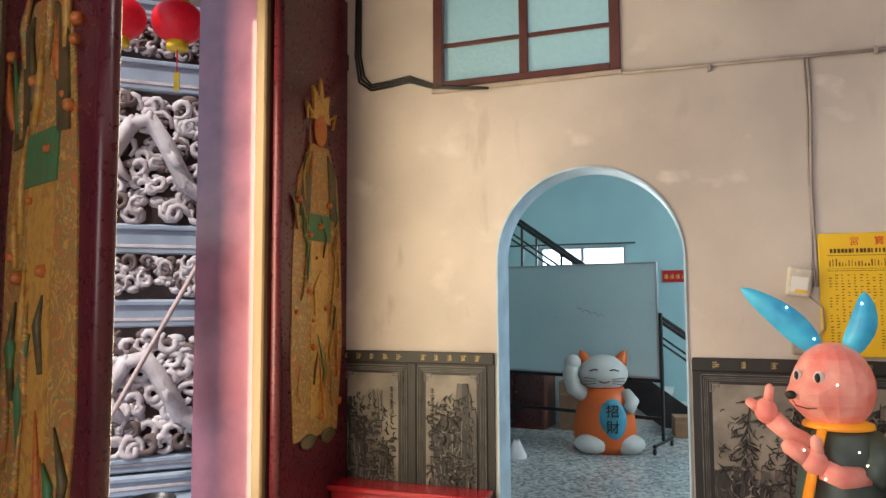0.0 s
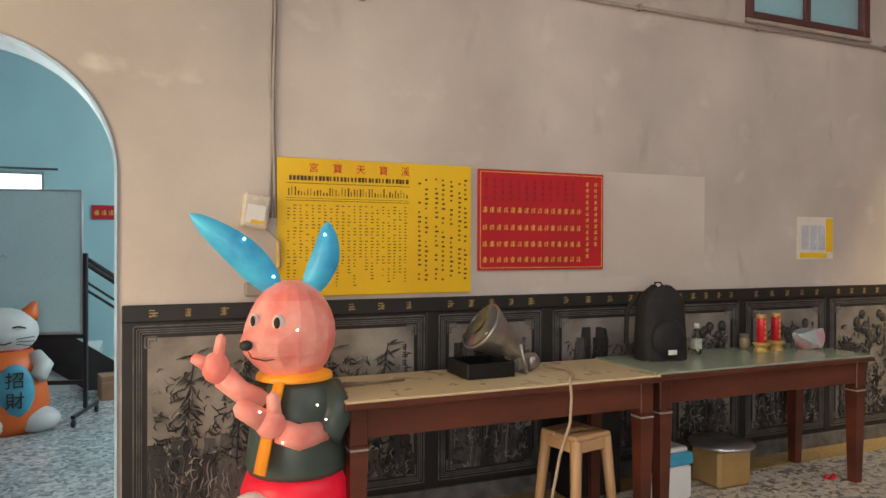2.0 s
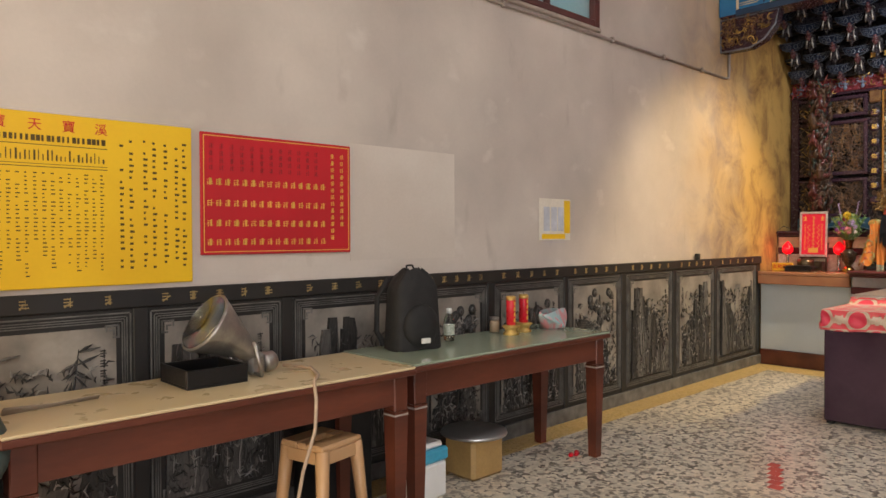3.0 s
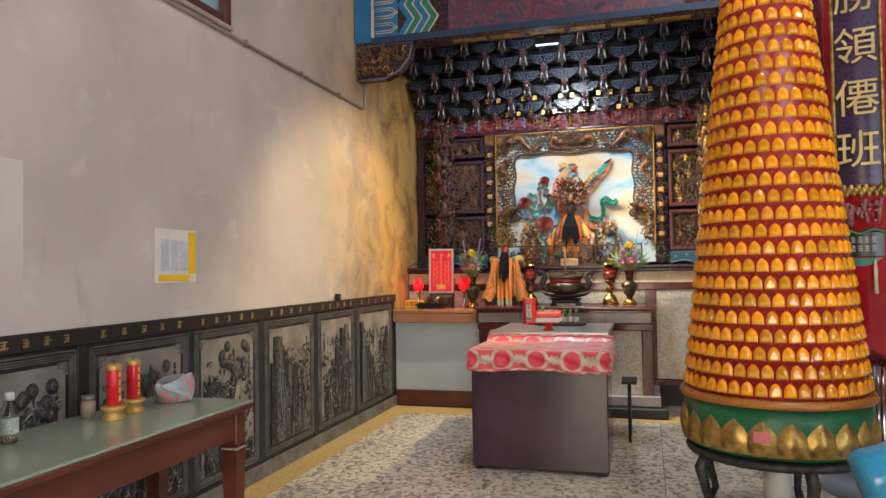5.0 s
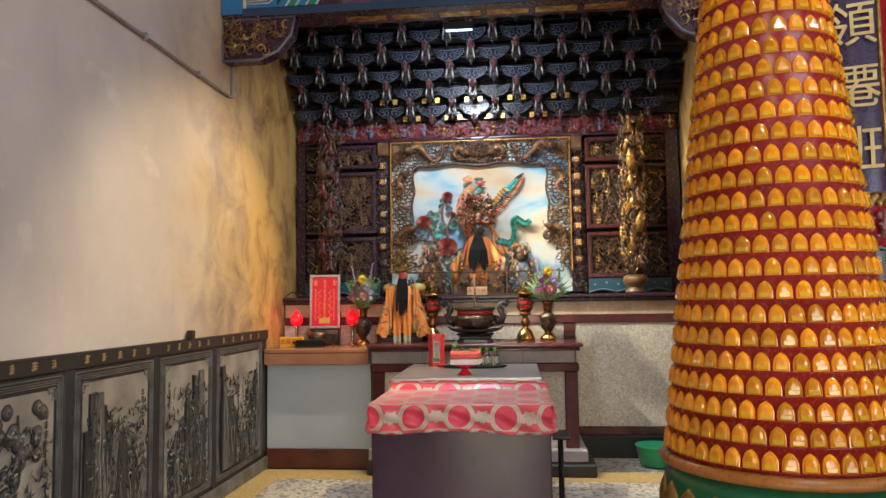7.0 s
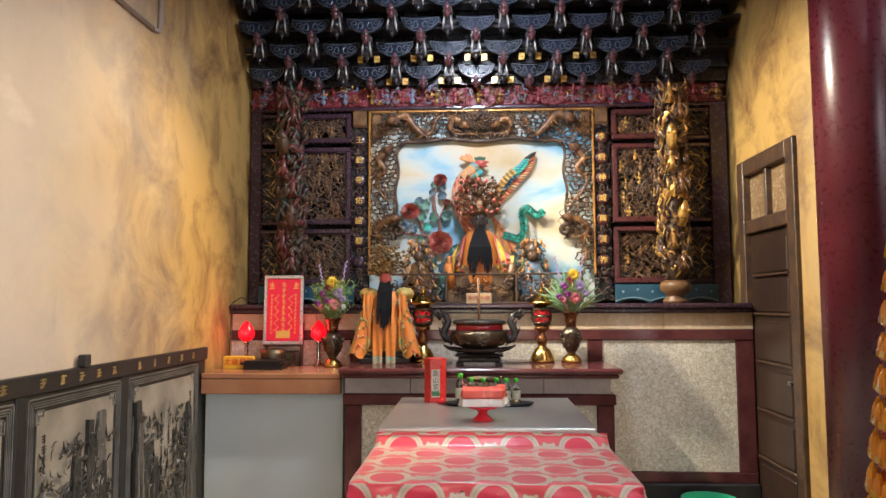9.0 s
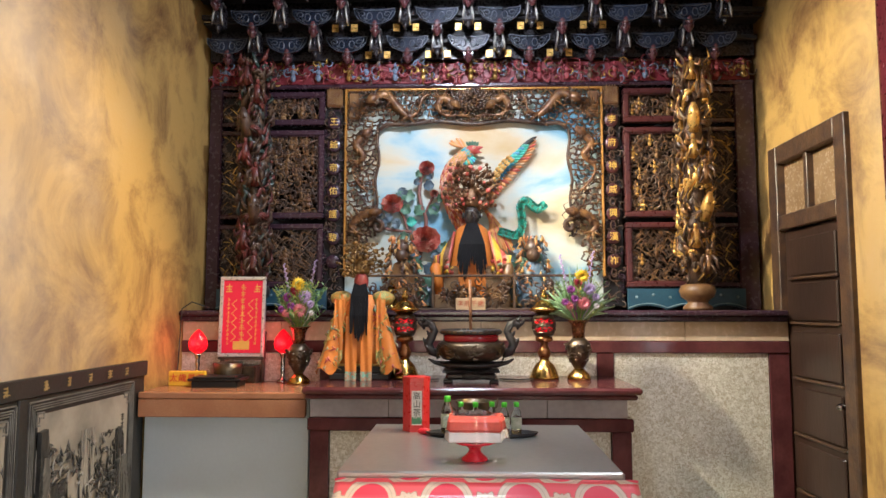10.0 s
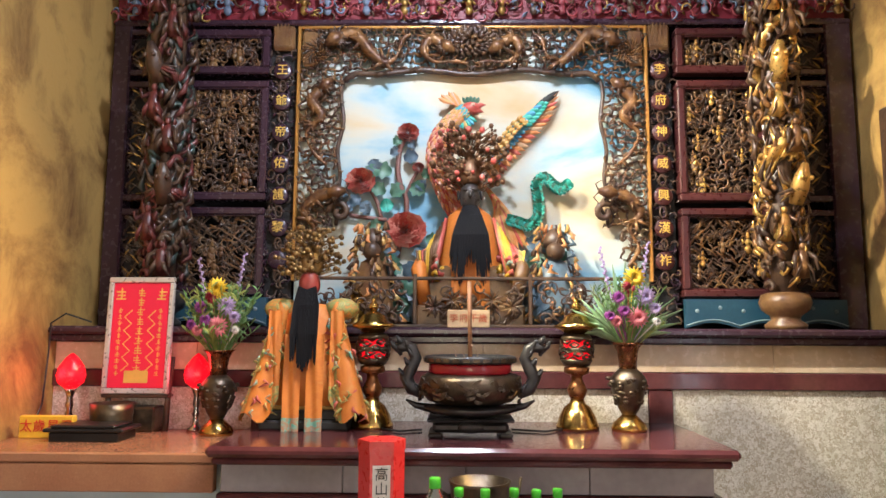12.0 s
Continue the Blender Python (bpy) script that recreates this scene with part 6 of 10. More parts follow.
def figure(s, u, v, h, d, slot):
    """A tiny carved figure: skirt, chest, arms, head with hat."""
    s.slot = slot
    s.ball((u, v + 0.22 * h, d), (0.17 * h, 0.24 * h, 0.12 * h), 7, 5)
    s.ball((u, v + 0.55 * h, d + 0.03 * h), (0.15 * h, 0.20 * h, 0.12 * h), 7, 5)
    s.ball((u, v + 0.84 * h, d + 0.04 * h), 0.10 * h, 7, 5)
    s.tube([(u - 0.12 * h, v + 0.62 * h, d), (u - 0.28 * h, v + 0.5 * h, d + 0.1 * h), (u - 0.3 * h, v + 0.72 * h, d + 0.1 * h)], 0.05 * h, 5)
    s.tube([(u + 0.12 * h, v + 0.62 * h, d), (u + 0.26 * h, v + 0.42 * h, d + 0.1 * h)], 0.05 * h, 5)
    s.tube([(u, v + 0.9 * h, d + 0.03 * h), (u, v + 1.06 * h, d + 0.03 * h)], [0.09 * h, 0.03 * h], 6)


SX = 9.6
CY = 3.0
RED_CARVED = material("red_brown_carving", (0.15, 0.035, 0.028), (0.06, 0.018, 0.016), rough=0.36, scale=14, fine=80, bump=0.25, amount=0.6)
GREEN_CARVED = material("dark_green_carving", (0.025, 0.055, 0.045), (0.05, 0.035, 0.03), rough=0.36, scale=14, fine=80, bump=0.25, amount=0.6)
BRIGHT_GILT = material("bright_gilding", (0.80, 0.53, 0.15), (0.42, 0.22, 0.06), rough=0.30, metal=0.7, scale=18, bump=0.25, amount=0.5)
BLUE_BASE = material("deep_blue_paint", (0.015, 0.06, 0.10), (0.03, 0.09, 0.13), rough=0.4, scale=6, bump=0.05)
# near-black board behind the pierced carvings
BACK_DARK = material("near_black_board", (0.012, 0.010, 0.010), rough=0.7)
screen = thing("carved_screen", "dark lacquered altar screen with carved and gilded panels", "altar screen", pose(0, 0, 0))
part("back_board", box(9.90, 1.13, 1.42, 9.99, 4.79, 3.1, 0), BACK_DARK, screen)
for y0, y1 in ((4.70, 4.79), (1.14, 1.27), (4.44, 4.50), (1.50, 1.56)):
    part("stile", box(SX - 0.01, y0, 1.42, SX + 0.09, y1, 2.93, 0.008), PURPLE_WOOD, screen)
part("top_rail", box(SX - 0.02, 1.14, 2.915, SX + 0.09, 4.79, 2.945, 0.008), PURPLE_WOOD, screen)
rng = random.Random(12)
for y_left in (4.44, 2.0):
    for z0, z1, kind in ((2.665, 2.895, "mixed"), (2.03, 2.63, "figures"), (1.57, 1.995, "twigs")):
        gold = y_left == 2.0
        wood, inner = (DARK_WOOD if gold else PURPLE_WOOD), 0.036
        panel = part("panel_frame", Solid(), wood, screen)
        s = Solid()
        w, h = 0.44, z1 - z0
        for x0, v0, x1, v1 in ((0, 0, w, inner), (0, h - inner, w, h), (0, inner, inner, h - inner), (w - inner, inner, w, h - inner)):
            s.box(x0, v0, -0.05, x1, v1, 0.02, 0.006)
        for x0, v0, x1, v1 in ((inner, inner, w - inner, inner + 0.006), (inner, h - inner - 0.006, w - inner, h - inner), (inner, inner, inner + 0.006, h - inner), (w - inner - 0.006, inner, w - inner, h - inner)):
            s.box(x0, v0, -0.03, x1, v1, 0.008, 0)
        panel.data = s.mesh("panel_frame", [wood])
        panel.matrix_basis = toward(SX, y_left, z0)
        s = Solid()
        fw, fh = w - 2 * inner, h - 2 * inner
        carve(s, fw, fh, int(3000 * fw * fh), 0.034, rng, 0.035, (0, 0, 1), "twigs" if kind == "twigs" else "mixed")
        n = {"mixed": 5, "figures": 15, "twigs": 5}[kind]
        for k in range(n):
            u = rng.uniform(0.06, 0.94) * fw
            v = 0.01 + (fh - 0.10) * ((k // 3) / 4.0) if n == 15 else rng.uniform(0.01, max(0.02, fh - 0.16))
            figure(s, u, max(0, v + rng.uniform(-0.02, 0.04)), rng.uniform(0.07, 0.10), 0.035, 2 if gold and k % 3 else 1)
        part("carving", s, [CARVED_DARK, CARVED, BRIGHT_GILT], panel, "pierced carving of figures and branches", Matrix.Translation((inner, inner, -0.045)))
for y_left in (4.70, 1.50):
    for z0, z1 in ((2.69, 2.87), (2.06, 2.60), (1.60, 1.96)):
        w = 0.20 if y_left > 3 else 0.23
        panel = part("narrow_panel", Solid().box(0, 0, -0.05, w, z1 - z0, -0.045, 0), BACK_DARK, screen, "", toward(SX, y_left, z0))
        for v0, v1 in ((-0.03, 0), (z1 - z0, z1 - z0 + 0.03)):
            part("bead", box(0, v0, -0.05, w, v1, 0.012, 0.005), PURPLE_WOOD, panel)
        s = Solid()
        carve(s, w, z1 - z0, int(1500 * w * (z1 - z0)), 0.034, rng, 0.02, (0, 0, 0, 1), "twigs")
        part("carving", s, [CARVED_DARK, GILT], panel, "pierced lattice carving", Matrix.Translation((0, 0, -0.04)))
# couplet strips with round medallions
for y_left, text, disc in ((4.0, "王爺帝佑護黎", PURPLE_WOOD), (2.145, "李府神威興漢祚", DARK_WOOD)):
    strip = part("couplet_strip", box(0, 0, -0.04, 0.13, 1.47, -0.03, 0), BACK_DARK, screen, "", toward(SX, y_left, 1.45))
    s = Solid()
    carve(s, 0.13, 1.35, 190, 0.03, rng, 0.02, (0, 0, 1))
    tagged(part("scroll_carving", s, [CARVED_DARK, PURPLE_WOOD], strip, "", Matrix.Translation((0, 0, -0.025))), kind="stuff")
    s = Solid()
    s.box(0.01, 1.34, -0.03, 0.12, 1.47, 0.01, 0.012)
    for k in range(14):
        s.tube([(0.02 + 0.0065 * k, 1.36, 0.012), (0.025 + 0.006 * k, 1.41 + 0.03 * (k % 3), 0.02), (0.02 + 0.0065 * k, 1.46, 0.012)], 0.004, 4)
    part("gilt_block", s, CARVED, strip)
    for k in range(7):
        d = part("medallion", Solid().lathe([(0.001, 0), (0.046, 0), (0.046, 0.012), (0.040, 0.018), (0.001, 0.018)], 20, Matrix.Translation((0.065, 1.233 - 0.157 * k, -0.005))), disc, strip)
        if k < len(text):
            me = lettering(text[k], 0.058, 0.002)
            me.transform(Matrix.Rotation(-math.pi / 2, 4, "X"))
            me.materials.clear()
            part("gilt_character", me, GOLD_INK, d, "", Matrix.Translation((0.065, 1.233 - 0.157 * k, 0.0145)))
            me.materials.append(GOLD_INK)
        part("link", Solid().tube([(0.065 + 0.016 * math.cos(t), 1.155 - 0.157 * k + 0.028 * math.sin(t), 0.0) for t in [i * math.pi / 5 for i in range(11)]], 0.005, 5), CARVED_DARK, strip)
# top frieze
s = Solid()
carve(s, 3.62, 0.13, 520, 0.036, rng, 0.05, (0, 0, 1, 2, 0, 3))
for k in range(22):
    figure(s, 0.1 + 0.165 * k + rng.uniform(-0.03, 0.03), 0.0, 0.12, 0.04, rng.choice((0, 1, 2, 3)))
fr = part("frieze", box(0, 0, -0.06, 3.62, 0.14, 0.0, 0.004), material("dark_crimson_paint", (0.20, 0.018, 0.03), rough=0.5, scale=8), screen, "crimson frieze", toward(SX, 4.78, 2.948))
part("carving", s, [material("crimson_carving", (0.28, 0.05, 0.055), (0.18, 0.03, 0.04), rough=0.45, scale=12, bump=0.2), CARVED_DARK, GILT, material("blue_grey_carving", (0.14, 0.18, 0.26), rough=0.5)], fr, "painted carving of figures and flowers", Matrix.Translation((0, 0.005, 0.0)))
# inner carved border round the picture
RIM_W, RIM_Z0, RIM_Z1 = 1.725, 1.64, 2.915


def half_open(v):
    """Half width of the picture opening at height v above the border's foot."""
    f = (1.03 - v) / 1.03
    return 0.628 + 0.035 * math.sin(1.35 * f) + 0.010 * math.sin(22 * v) - 0.045 * math.exp(-((v - 0.36) / 0.045) ** 2) + (0.05 if v < 0.26 else 0.0)


def top_open(x):
    x = abs(x)
    return 1.035 - 0.011 * math.cos(13 * x) - (0.05 * ((x - 0.555) / 0.07) ** 2 if x > 0.555 else 0.0)


def opening(u, v):
    """True on the border, false inside the scalloped opening; u from the left, v from the border's foot."""
    x = abs(u - RIM_W / 2)
    return 0.01 < u < RIM_W - 0.01 and 0 < v < RIM_Z1 - RIM_Z0 and (v > top_open(x) or x > half_open(v))


def net(s, w, h, dx, dy, r, rng, shape, depth=0.0, slots=(0, 0, 1)):
    """Pierced cloud fret: an uneven honeycomb of thin carved bars with a curl at some joints."""
    at = {}
    for i in range(int(w / dx) + 1):
        for j in range(int(h / dy) + 1):
            p = (i * dx + rng.uniform(-0.42, 0.42) * dx, j * dy + rng.uniform(-0.38, 0.38) * dy)
            if shape(*p):
                at[i, j] = (*p, depth + rng.uniform(0, 0.014))
    for (i, j), p in at.items():
        ends = [at.get((i + 1, j))]
        if (i + j) % 2 == 0:
            ends.append(at.get((i, j + 1)))
        for q in ends:
            if q and rng.random() < 0.93:
                s.slot = rng.choice(slots)
                k = rng.uniform(-0.3, 0.3)
                mid = ((p[0] + q[0]) / 2 - k * (q[1] - p[1]), (p[1] + q[1]) / 2 + k * (q[0] - p[0]), (p[2] + q[2]) / 2 + 0.006)
                s.tube([p, mid, q], [r, r * rng.uniform(0.8, 1.25), r], 5)
        if rng.random() < 0.30:
            s.slot = rng.choice(slots)
            a, d = rng.uniform(0, 6.28), rng.uniform(0.5, 1.0) * dx
            s.tube([p, (p[0] + d * math.cos(a), p[1] + d * math.sin(a), p[2] + 0.012), (p[0] + 1.3 * d * math.cos(a + 0.7), p[1] + 1.3 * d * math.sin(a + 0.7), p[2] + 0.004)], [r, 1.5 * r, 0.001], 5, flat=0.6)


def dragon(s, pts, girth, body, trim, rng):
    """A scaly dragon: thick tapering coil, back fins, claws and a horned, whiskered head at its first point."""
    line = smooth_path(pts)
    n = len(line)
    s.slot = body
    s.tube(line, [girth * (0.25 + 0.85 * math.sin(math.pi * min(1.0, (i + 3) / (n * 0.75)) ** 0.6) if i < n * 0.75 else 0.25 + 0.6 * (n - i) / (n * 0.25) * 0.4) * (1.10 if i % 2 else 0.90) for i in range(n)], 9)
    for i in range(2, n - 2, 2):
        p, d = Vector(line[i]), (Vector(line[i + 1]) - Vector(line[i - 1])).normalized()
        side = Vector((-d.y, d.x, 0))
        s.slot = trim if i % 4 else body
        q = p + side * girth * 0.7 + Vector((0, 0, girth * 0.5))
        s.tube([tuple(p), tuple(q), tuple(q + side * girth * 0.45 + d * girth * 0.5)], [girth * 0.30, girth * 0.30, 0.001], 5, flat=0.5)
    for i in (n // 4, n // 2):
        p = Vector(line[i])
        for k in (-1, 0, 1):
            a = rng.uniform(0, 6.28)
            e = p + Vector((math.cos(a + 0.5 * k), math.sin(a + 0.5 * k), 0.3)) * girth * 2.4
            s.slot = body
            s.tube([tuple(p), tuple((p + e) / 2 + Vector((0, 0, girth * 0.6))), tuple(e)], [girth * 0.4, girth * 0.3, 0.002], 6)
    p, d = Vector(line[0]), (Vector(line[0]) - Vector(line[3])).normalized()
    side = Vector((-d.y, d.x, 0))
    s.slot = body
    s.tube([tuple(p - d * girth), tuple(p + d * girth * 0.6 + Vector((0, 0, girth * 0.6))), tuple(p + d * girth * 2.2 + Vector((0, 0, girth * 0.4)))], [girth * 1.0, girth * 1.25, girth * 0.45], 9)
    for k in (-1, 1):
        s.slot = trim
        s.tube([tuple(p), tuple(p + side * k * girth * 1.5 - d * girth), tuple(p + side * k * girth * 1.7 - d * girth * 2.6)], [girth * 0.35, girth * 0.28, 0.001], 6)
        s.tube([tuple(p + d * girth * 2), tuple(p + d * girth * 2.8 + side * k * girth * 1.2), tuple(p + d * girth * 1.6 + side * k * girth * 2.2)], [girth * 0.16, girth * 0.14, 0.001], 5)
    for k in range(9):
        a = rng.uniform(-2.2, 2.2)
        e = p - d * girth * 2.2 * math.cos(a) + side * girth * 2.2 * math.sin(a)
        s.tube([tuple(p), tuple((p + e) / 2 + Vector((0, 0, girth))), tuple(e)], [girth * 0.4, girth * 0.25, 0.001], 5)


GOLD_BROWN = material("gilded_brown_carving", (0.26, 0.13, 0.045), (0.07, 0.03, 0.018), rough=0.32, metal=0.25, scale=20, fine=90, bump=0.3, amount=0.6)
border = part("picture_border", Solid(), CARVED, screen, "", toward(SX, CY + RIM_W / 2, RIM_Z0))
s = Solid()
net(s, RIM_W, RIM_Z1 - RIM_Z0, 0.024, 0.034, 0.0062, rng, opening, 0.0, (0, 0, 1))
mid = RIM_W / 2
for k in (-1, 1):
    for pts, girth in (([(mid + k * x, y, z) for x, y, z in ((0.66, 1.19, 0.045), (0.58, 1.22, 0.035), (0.50, 1.13, 0.04), (0.43, 1.07, 0.045), (0.37, 1.10, 0.04), (0.34, 1.19, 0.035), (0.30, 1.22, 0.03))], 0.030),
                       ([(mid + k * x, y, z) for x, y, z in ((0.13, 1.15, 0.05), (0.20, 1.19, 0.045), (0.235, 1.13, 0.045), (0.18, 1.075, 0.045), (0.08, 1.075, 0.045), (0.02, 1.065, 0.04))], 0.026),
                       ([(mid + k * x, y, z) for x, y, z in ((0.72, 0.95, 0.03), (0.78, 0.88, 0.035), (0.73, 0.80, 0.04), (0.80, 0.72, 0.04), (0.77, 0.63, 0.04), (0.70, 0.56, 0.04))], 0.026),
                       ([(mid + k * x, y, z) for x, y, z in ((0.66, 0.42, 0.05), (0.74, 0.40, 0.045), (0.80, 0.33, 0.04), (0.75, 0.25, 0.04), (0.79, 0.16, 0.035), (0.74, 0.07, 0.03))], 0.028)):
        dragon(s, pts, girth, 2, 0, rng)
    s.slot = 1
    s.box(mid + k * 0.80 - 0.035, 1.06, 0.0, mid + k * 0.80 + 0.035, 1.24, 0.03, 0.01)
    for j in range(60):                                       # tuft at the corner
        a, r = j * 2.4, 0.006 * math.sqrt(j)
        s.slot = 2 if j % 3 else 0
        s.tube([(mid + k * 0.765 + r * math.cos(a), 1.13 + r * math.sin(a), 0.03), (mid + k * 0.765 + 1.7 * r * math.cos(a + 0.4), 1.13 + 1.7 * r * math.sin(a + 0.4), 0.05)], [0.008, 0.002], 5)
    s.slot = 0
    s.tube([(mid + k * (0.635 + 0.055 * math.cos(0.55 * j) * (1 - j / 16)), 0.33 + 0.055 * math.sin(0.55 * j) * (1 - j / 16), 0.03) for j in range(15)], [0.016] * 14 + [0.006], 7)
for k in range(70):                                       # curled mane and brows of the middle mask
    a, r = k * 2.4, 0.012 * math.sqrt(k)
    p = (mid + 1.05 * r * math.cos(a), 1.18 + 0.6 * r * math.sin(a), 0.085 - 0.5 * r)
    s.slot = 0 if k % 5 else 1
    s.tube([p, (p[0] + 0.02 * math.cos(a), p[1] + 0.02 * math.sin(a), p[2] + 0.012), (p[0] + 0.03 * math.cos(a + 0.8), p[1] + 0.03 * math.sin(a + 0.8), p[2])], [0.012, 0.011, 0.003], 6)
s.slot = 0
s.ball((mid, 1.18, 0.03), (0.07, 0.045, 0.04), 12, 8)
border.data = s.mesh("picture_border", [CARVED_DARK, CARVED, GOLD_BROWN])
s = Solid()
for k in (-1, 1):
    s.tube([(mid + k * half_open(v), v, 0.0) for v in [0.27 + 0.022 * i for i in range(34)]], 0.010, 6)
s.tube([(mid + x, top_open(x), 0.004) for x in [-0.625 + 0.025 * i for i in range(51)]], 0.015, 6)
part("rim_moulding", s, CARVED_DARK, border)
s = Solid().box(0.0, 0.0, -0.02, 0.016, 1.27, 0.02, 0.004).box(RIM_W - 0.016, 0, -0.02, RIM_W, 1.27, 0.02, 0.004).box(0.016, 1.255, -0.02, RIM_W - 0.016, 1.27, 0.02, 0.004)
part("gilt_fillet", s, material("orange_gilt", (0.50, 0.24, 0.05), rough=0.35, metal=0.4), border, "orange gilt fillet")
# base board
s = Solid()
for y_left, w in ((4.70, 0.73), (2.0, 0.75)):
    wave = [(w - w * i / 24, 0.004 + 0.028 * abs(math.sin(math.pi * i / 8))) for i in range(25)]
    board = part("base_board", Solid().slab(wave[::-1] + [(w, 0.14), (0, 0.14)], 0.03, toward(SX - 0.005, y_left, 1.42)), BLUE_BASE, screen, "blue painted scalloped base board")
    s = Solid()
    for i in range(7):
        s.ball((w * (i + 0.5) / 7, 0.085 + 0.015 * (i % 2), 0.031), (0.010, 0.010, 0.003), 8, 4, toward(SX - 0.005, y_left, 1.42))
    s.tube([(u, v + 0.012, 0.031) for u, v in wave], 0.004, 5, toward(SX - 0.005, y_left, 1.42))
    part("painted_flower", s, material("pale_blue_flower_paint", (0.24, 0.33, 0.36), rough=0.5, scale=20), board, "pale painted flowers and edge line")

# painted sky and the phoenix relief
picture = thing("phoenix_relief", "painted sky panel with a phoenix and peonies in coloured relief", "relief", toward(9.64, 3.86, 1.45))
SKY_PAINT = painted("painted_sky", [(0.12, 0.33, 0.52), (0.24, 0.44, 0.56), (0.46, 0.55, 0.54), (0.58, 0.55, 0.44), (0.60, 0.48, 0.29), (0.56, 0.40, 0.20)], 1.9, rough=0.62, distort=0.35, bump=0.02, stretch=(0.8, 1.5, 1))
part("sky_panel", box(0, 0, -0.03, 1.72, 1.47, 0.0, 0), SKY_PAINT, picture)
COLS = {k: material("relief_" + k, c, c2, rough=0.4, scale=14, bump=0.12, amount=0.3) for k, c, c2 in (
    ("orange", (0.62, 0.22, 0.06), (0.70, 0.36, 0.14)), ("red", (0.46, 0.07, 0.055), (0.54, 0.14, 0.10)), ("teal", (0.05, 0.36, 0.27), (0.10, 0.46, 0.38)),
    ("blue", (0.06, 0.22, 0.42), (0.12, 0.40, 0.50)), ("green", (0.06, 0.15, 0.10), (0.13, 0.25, 0.18)), ("gold", (0.60, 0.38, 0.12), (0.50, 0.28, 0.08)), ("slate", (0.06, 0.10, 0.14), (0.12, 0.17, 0.21)))}


def feather(s, p, a, length, width, slot, z=0.03):
    s.slot = slot
    q = [(p[0] + length * t * math.cos(a), p[1] + length * t * math.sin(a), z + 0.01 * math.sin(3 * t)) for t in (0, 0.3, 0.7, 1)]
    s.tube(q, [width * 0.5, width, width * 0.8, 0.002], 6, flat=0.35)


def plume(s, p, q, width, slot, z, bow=0.0):
    """A flat feather from p to q with a raised quill."""
    d = Vector((q[0] - p[0], q[1] - p[1]))
    side = Vector((-d.y, d.x)).normalized()
    def at(u, v):
        half = width * (0.45 + 0.75 * math.sin(math.pi * min(1, 0.12 + 0.80 * v)) - 0.25) * (1 if v < 0.9 else (1 - v) * 10)
        c = Vector(p) + d * v + side * bow * math.sin(math.pi * v)
        e = c + side * half * (2 * u - 1)
        return (e.x, e.y, z + 0.012 * v - 0.008 * abs(2 * u - 1))
    s.slot = slot
    s.grid(4, 6, at)


def leaf(s, u, v, r, a, slot, z=0.03):
    """A lobed leaf with a folded midrib."""
    s.slot = slot
    def at(i, j):
        w = 0.48 * r * math.sin(math.pi * (0.06 + 0.92 * j)) ** 0.7 * (1 + 0.22 * math.cos(16 * j))
        x, y = r * j, w * (2 * i - 1)
        return (u + x * math.cos(a) - y * math.sin(a), v + x * math.sin(a) + y * math.cos(a), z + 0.018 * abs(2 * i - 1) + 0.02 * math.sin(math.pi * j))
    s.grid(4, 8, at)


s = Solid()          # body, neck, head; u from the panel's left edge, v from its foot
rng = random.Random(40)
s.slot = 1
s.tube(smooth_path([(0.86, 0.45, 0.04), (0.77, 0.60, 0.05), (0.715, 0.72, 0.055), (0.70, 0.84, 0.05), (0.75, 0.94, 0.05), (0.81, 1.0, 0.055), (0.85, 1.03, 0.06)], 4), [0.075 - 0.0019 * k for k in range(25)], 12)
s.ball((0.855, 1.03, 0.075), (0.050, 0.032, 0.034), 12, 8)
s.slot = 6
s.ball((0.865, 1.040, 0.106), (0.012, 0.010, 0.006), 8, 5)
s.slot = 1
s.tube([(0.875, 1.030, 0.085), (0.905, 1.045, 0.085), (0.928, 1.047, 0.08)], [0.018, 0.012, 0.002], 7)
s.tube([(0.875, 1.012, 0.085), (0.90, 1.015, 0.085), (0.918, 1.010, 0.08)], [0.012, 0.009, 0.002], 7)
for k in range(7):                                        # crest flames
    plume(s, (0.81 - 0.008 * k, 1.04 + 0.003 * k), (0.770 - 0.012 * k, 1.115 + 0.006 * (k % 3) - 0.006 * k), 0.014, (0, 6, 0)[k % 3], 0.06 + 0.003 * k)
for k in range(5):
    plume(s, (0.835 + 0.012 * k, 1.06), (0.815 + 0.020 * k, 1.095 - 0.004 * abs(k - 2)), 0.010, 4, 0.07)
for k in range(11):                                       # collar fan
    a = -0.5 - 0.27 * k
    plume(s, (0.82 - 0.004 * k, 1.0), (0.82 + 0.075 * math.cos(a), 0.995 + 0.075 * math.sin(a)), 0.012, (2, 3, 2, 5)[k % 4], 0.085)
for k in range(9):
    plume(s, (0.76 - 0.008 * k, 0.965 - 0.02 * k), (0.715 - 0.006 * k, 0.89 - 0.020 * k), 0.016, (0, 6, 0, 5)[k % 4], 0.10, 0.01)
neck = smooth_path([(0.86, 0.45, 0.04), (0.77, 0.60, 0.05), (0.715, 0.72, 0.055), (0.70, 0.84, 0.05), (0.75, 0.94, 0.05), (0.81, 1.0, 0.055), (0.85, 1.03, 0.06)], 8)
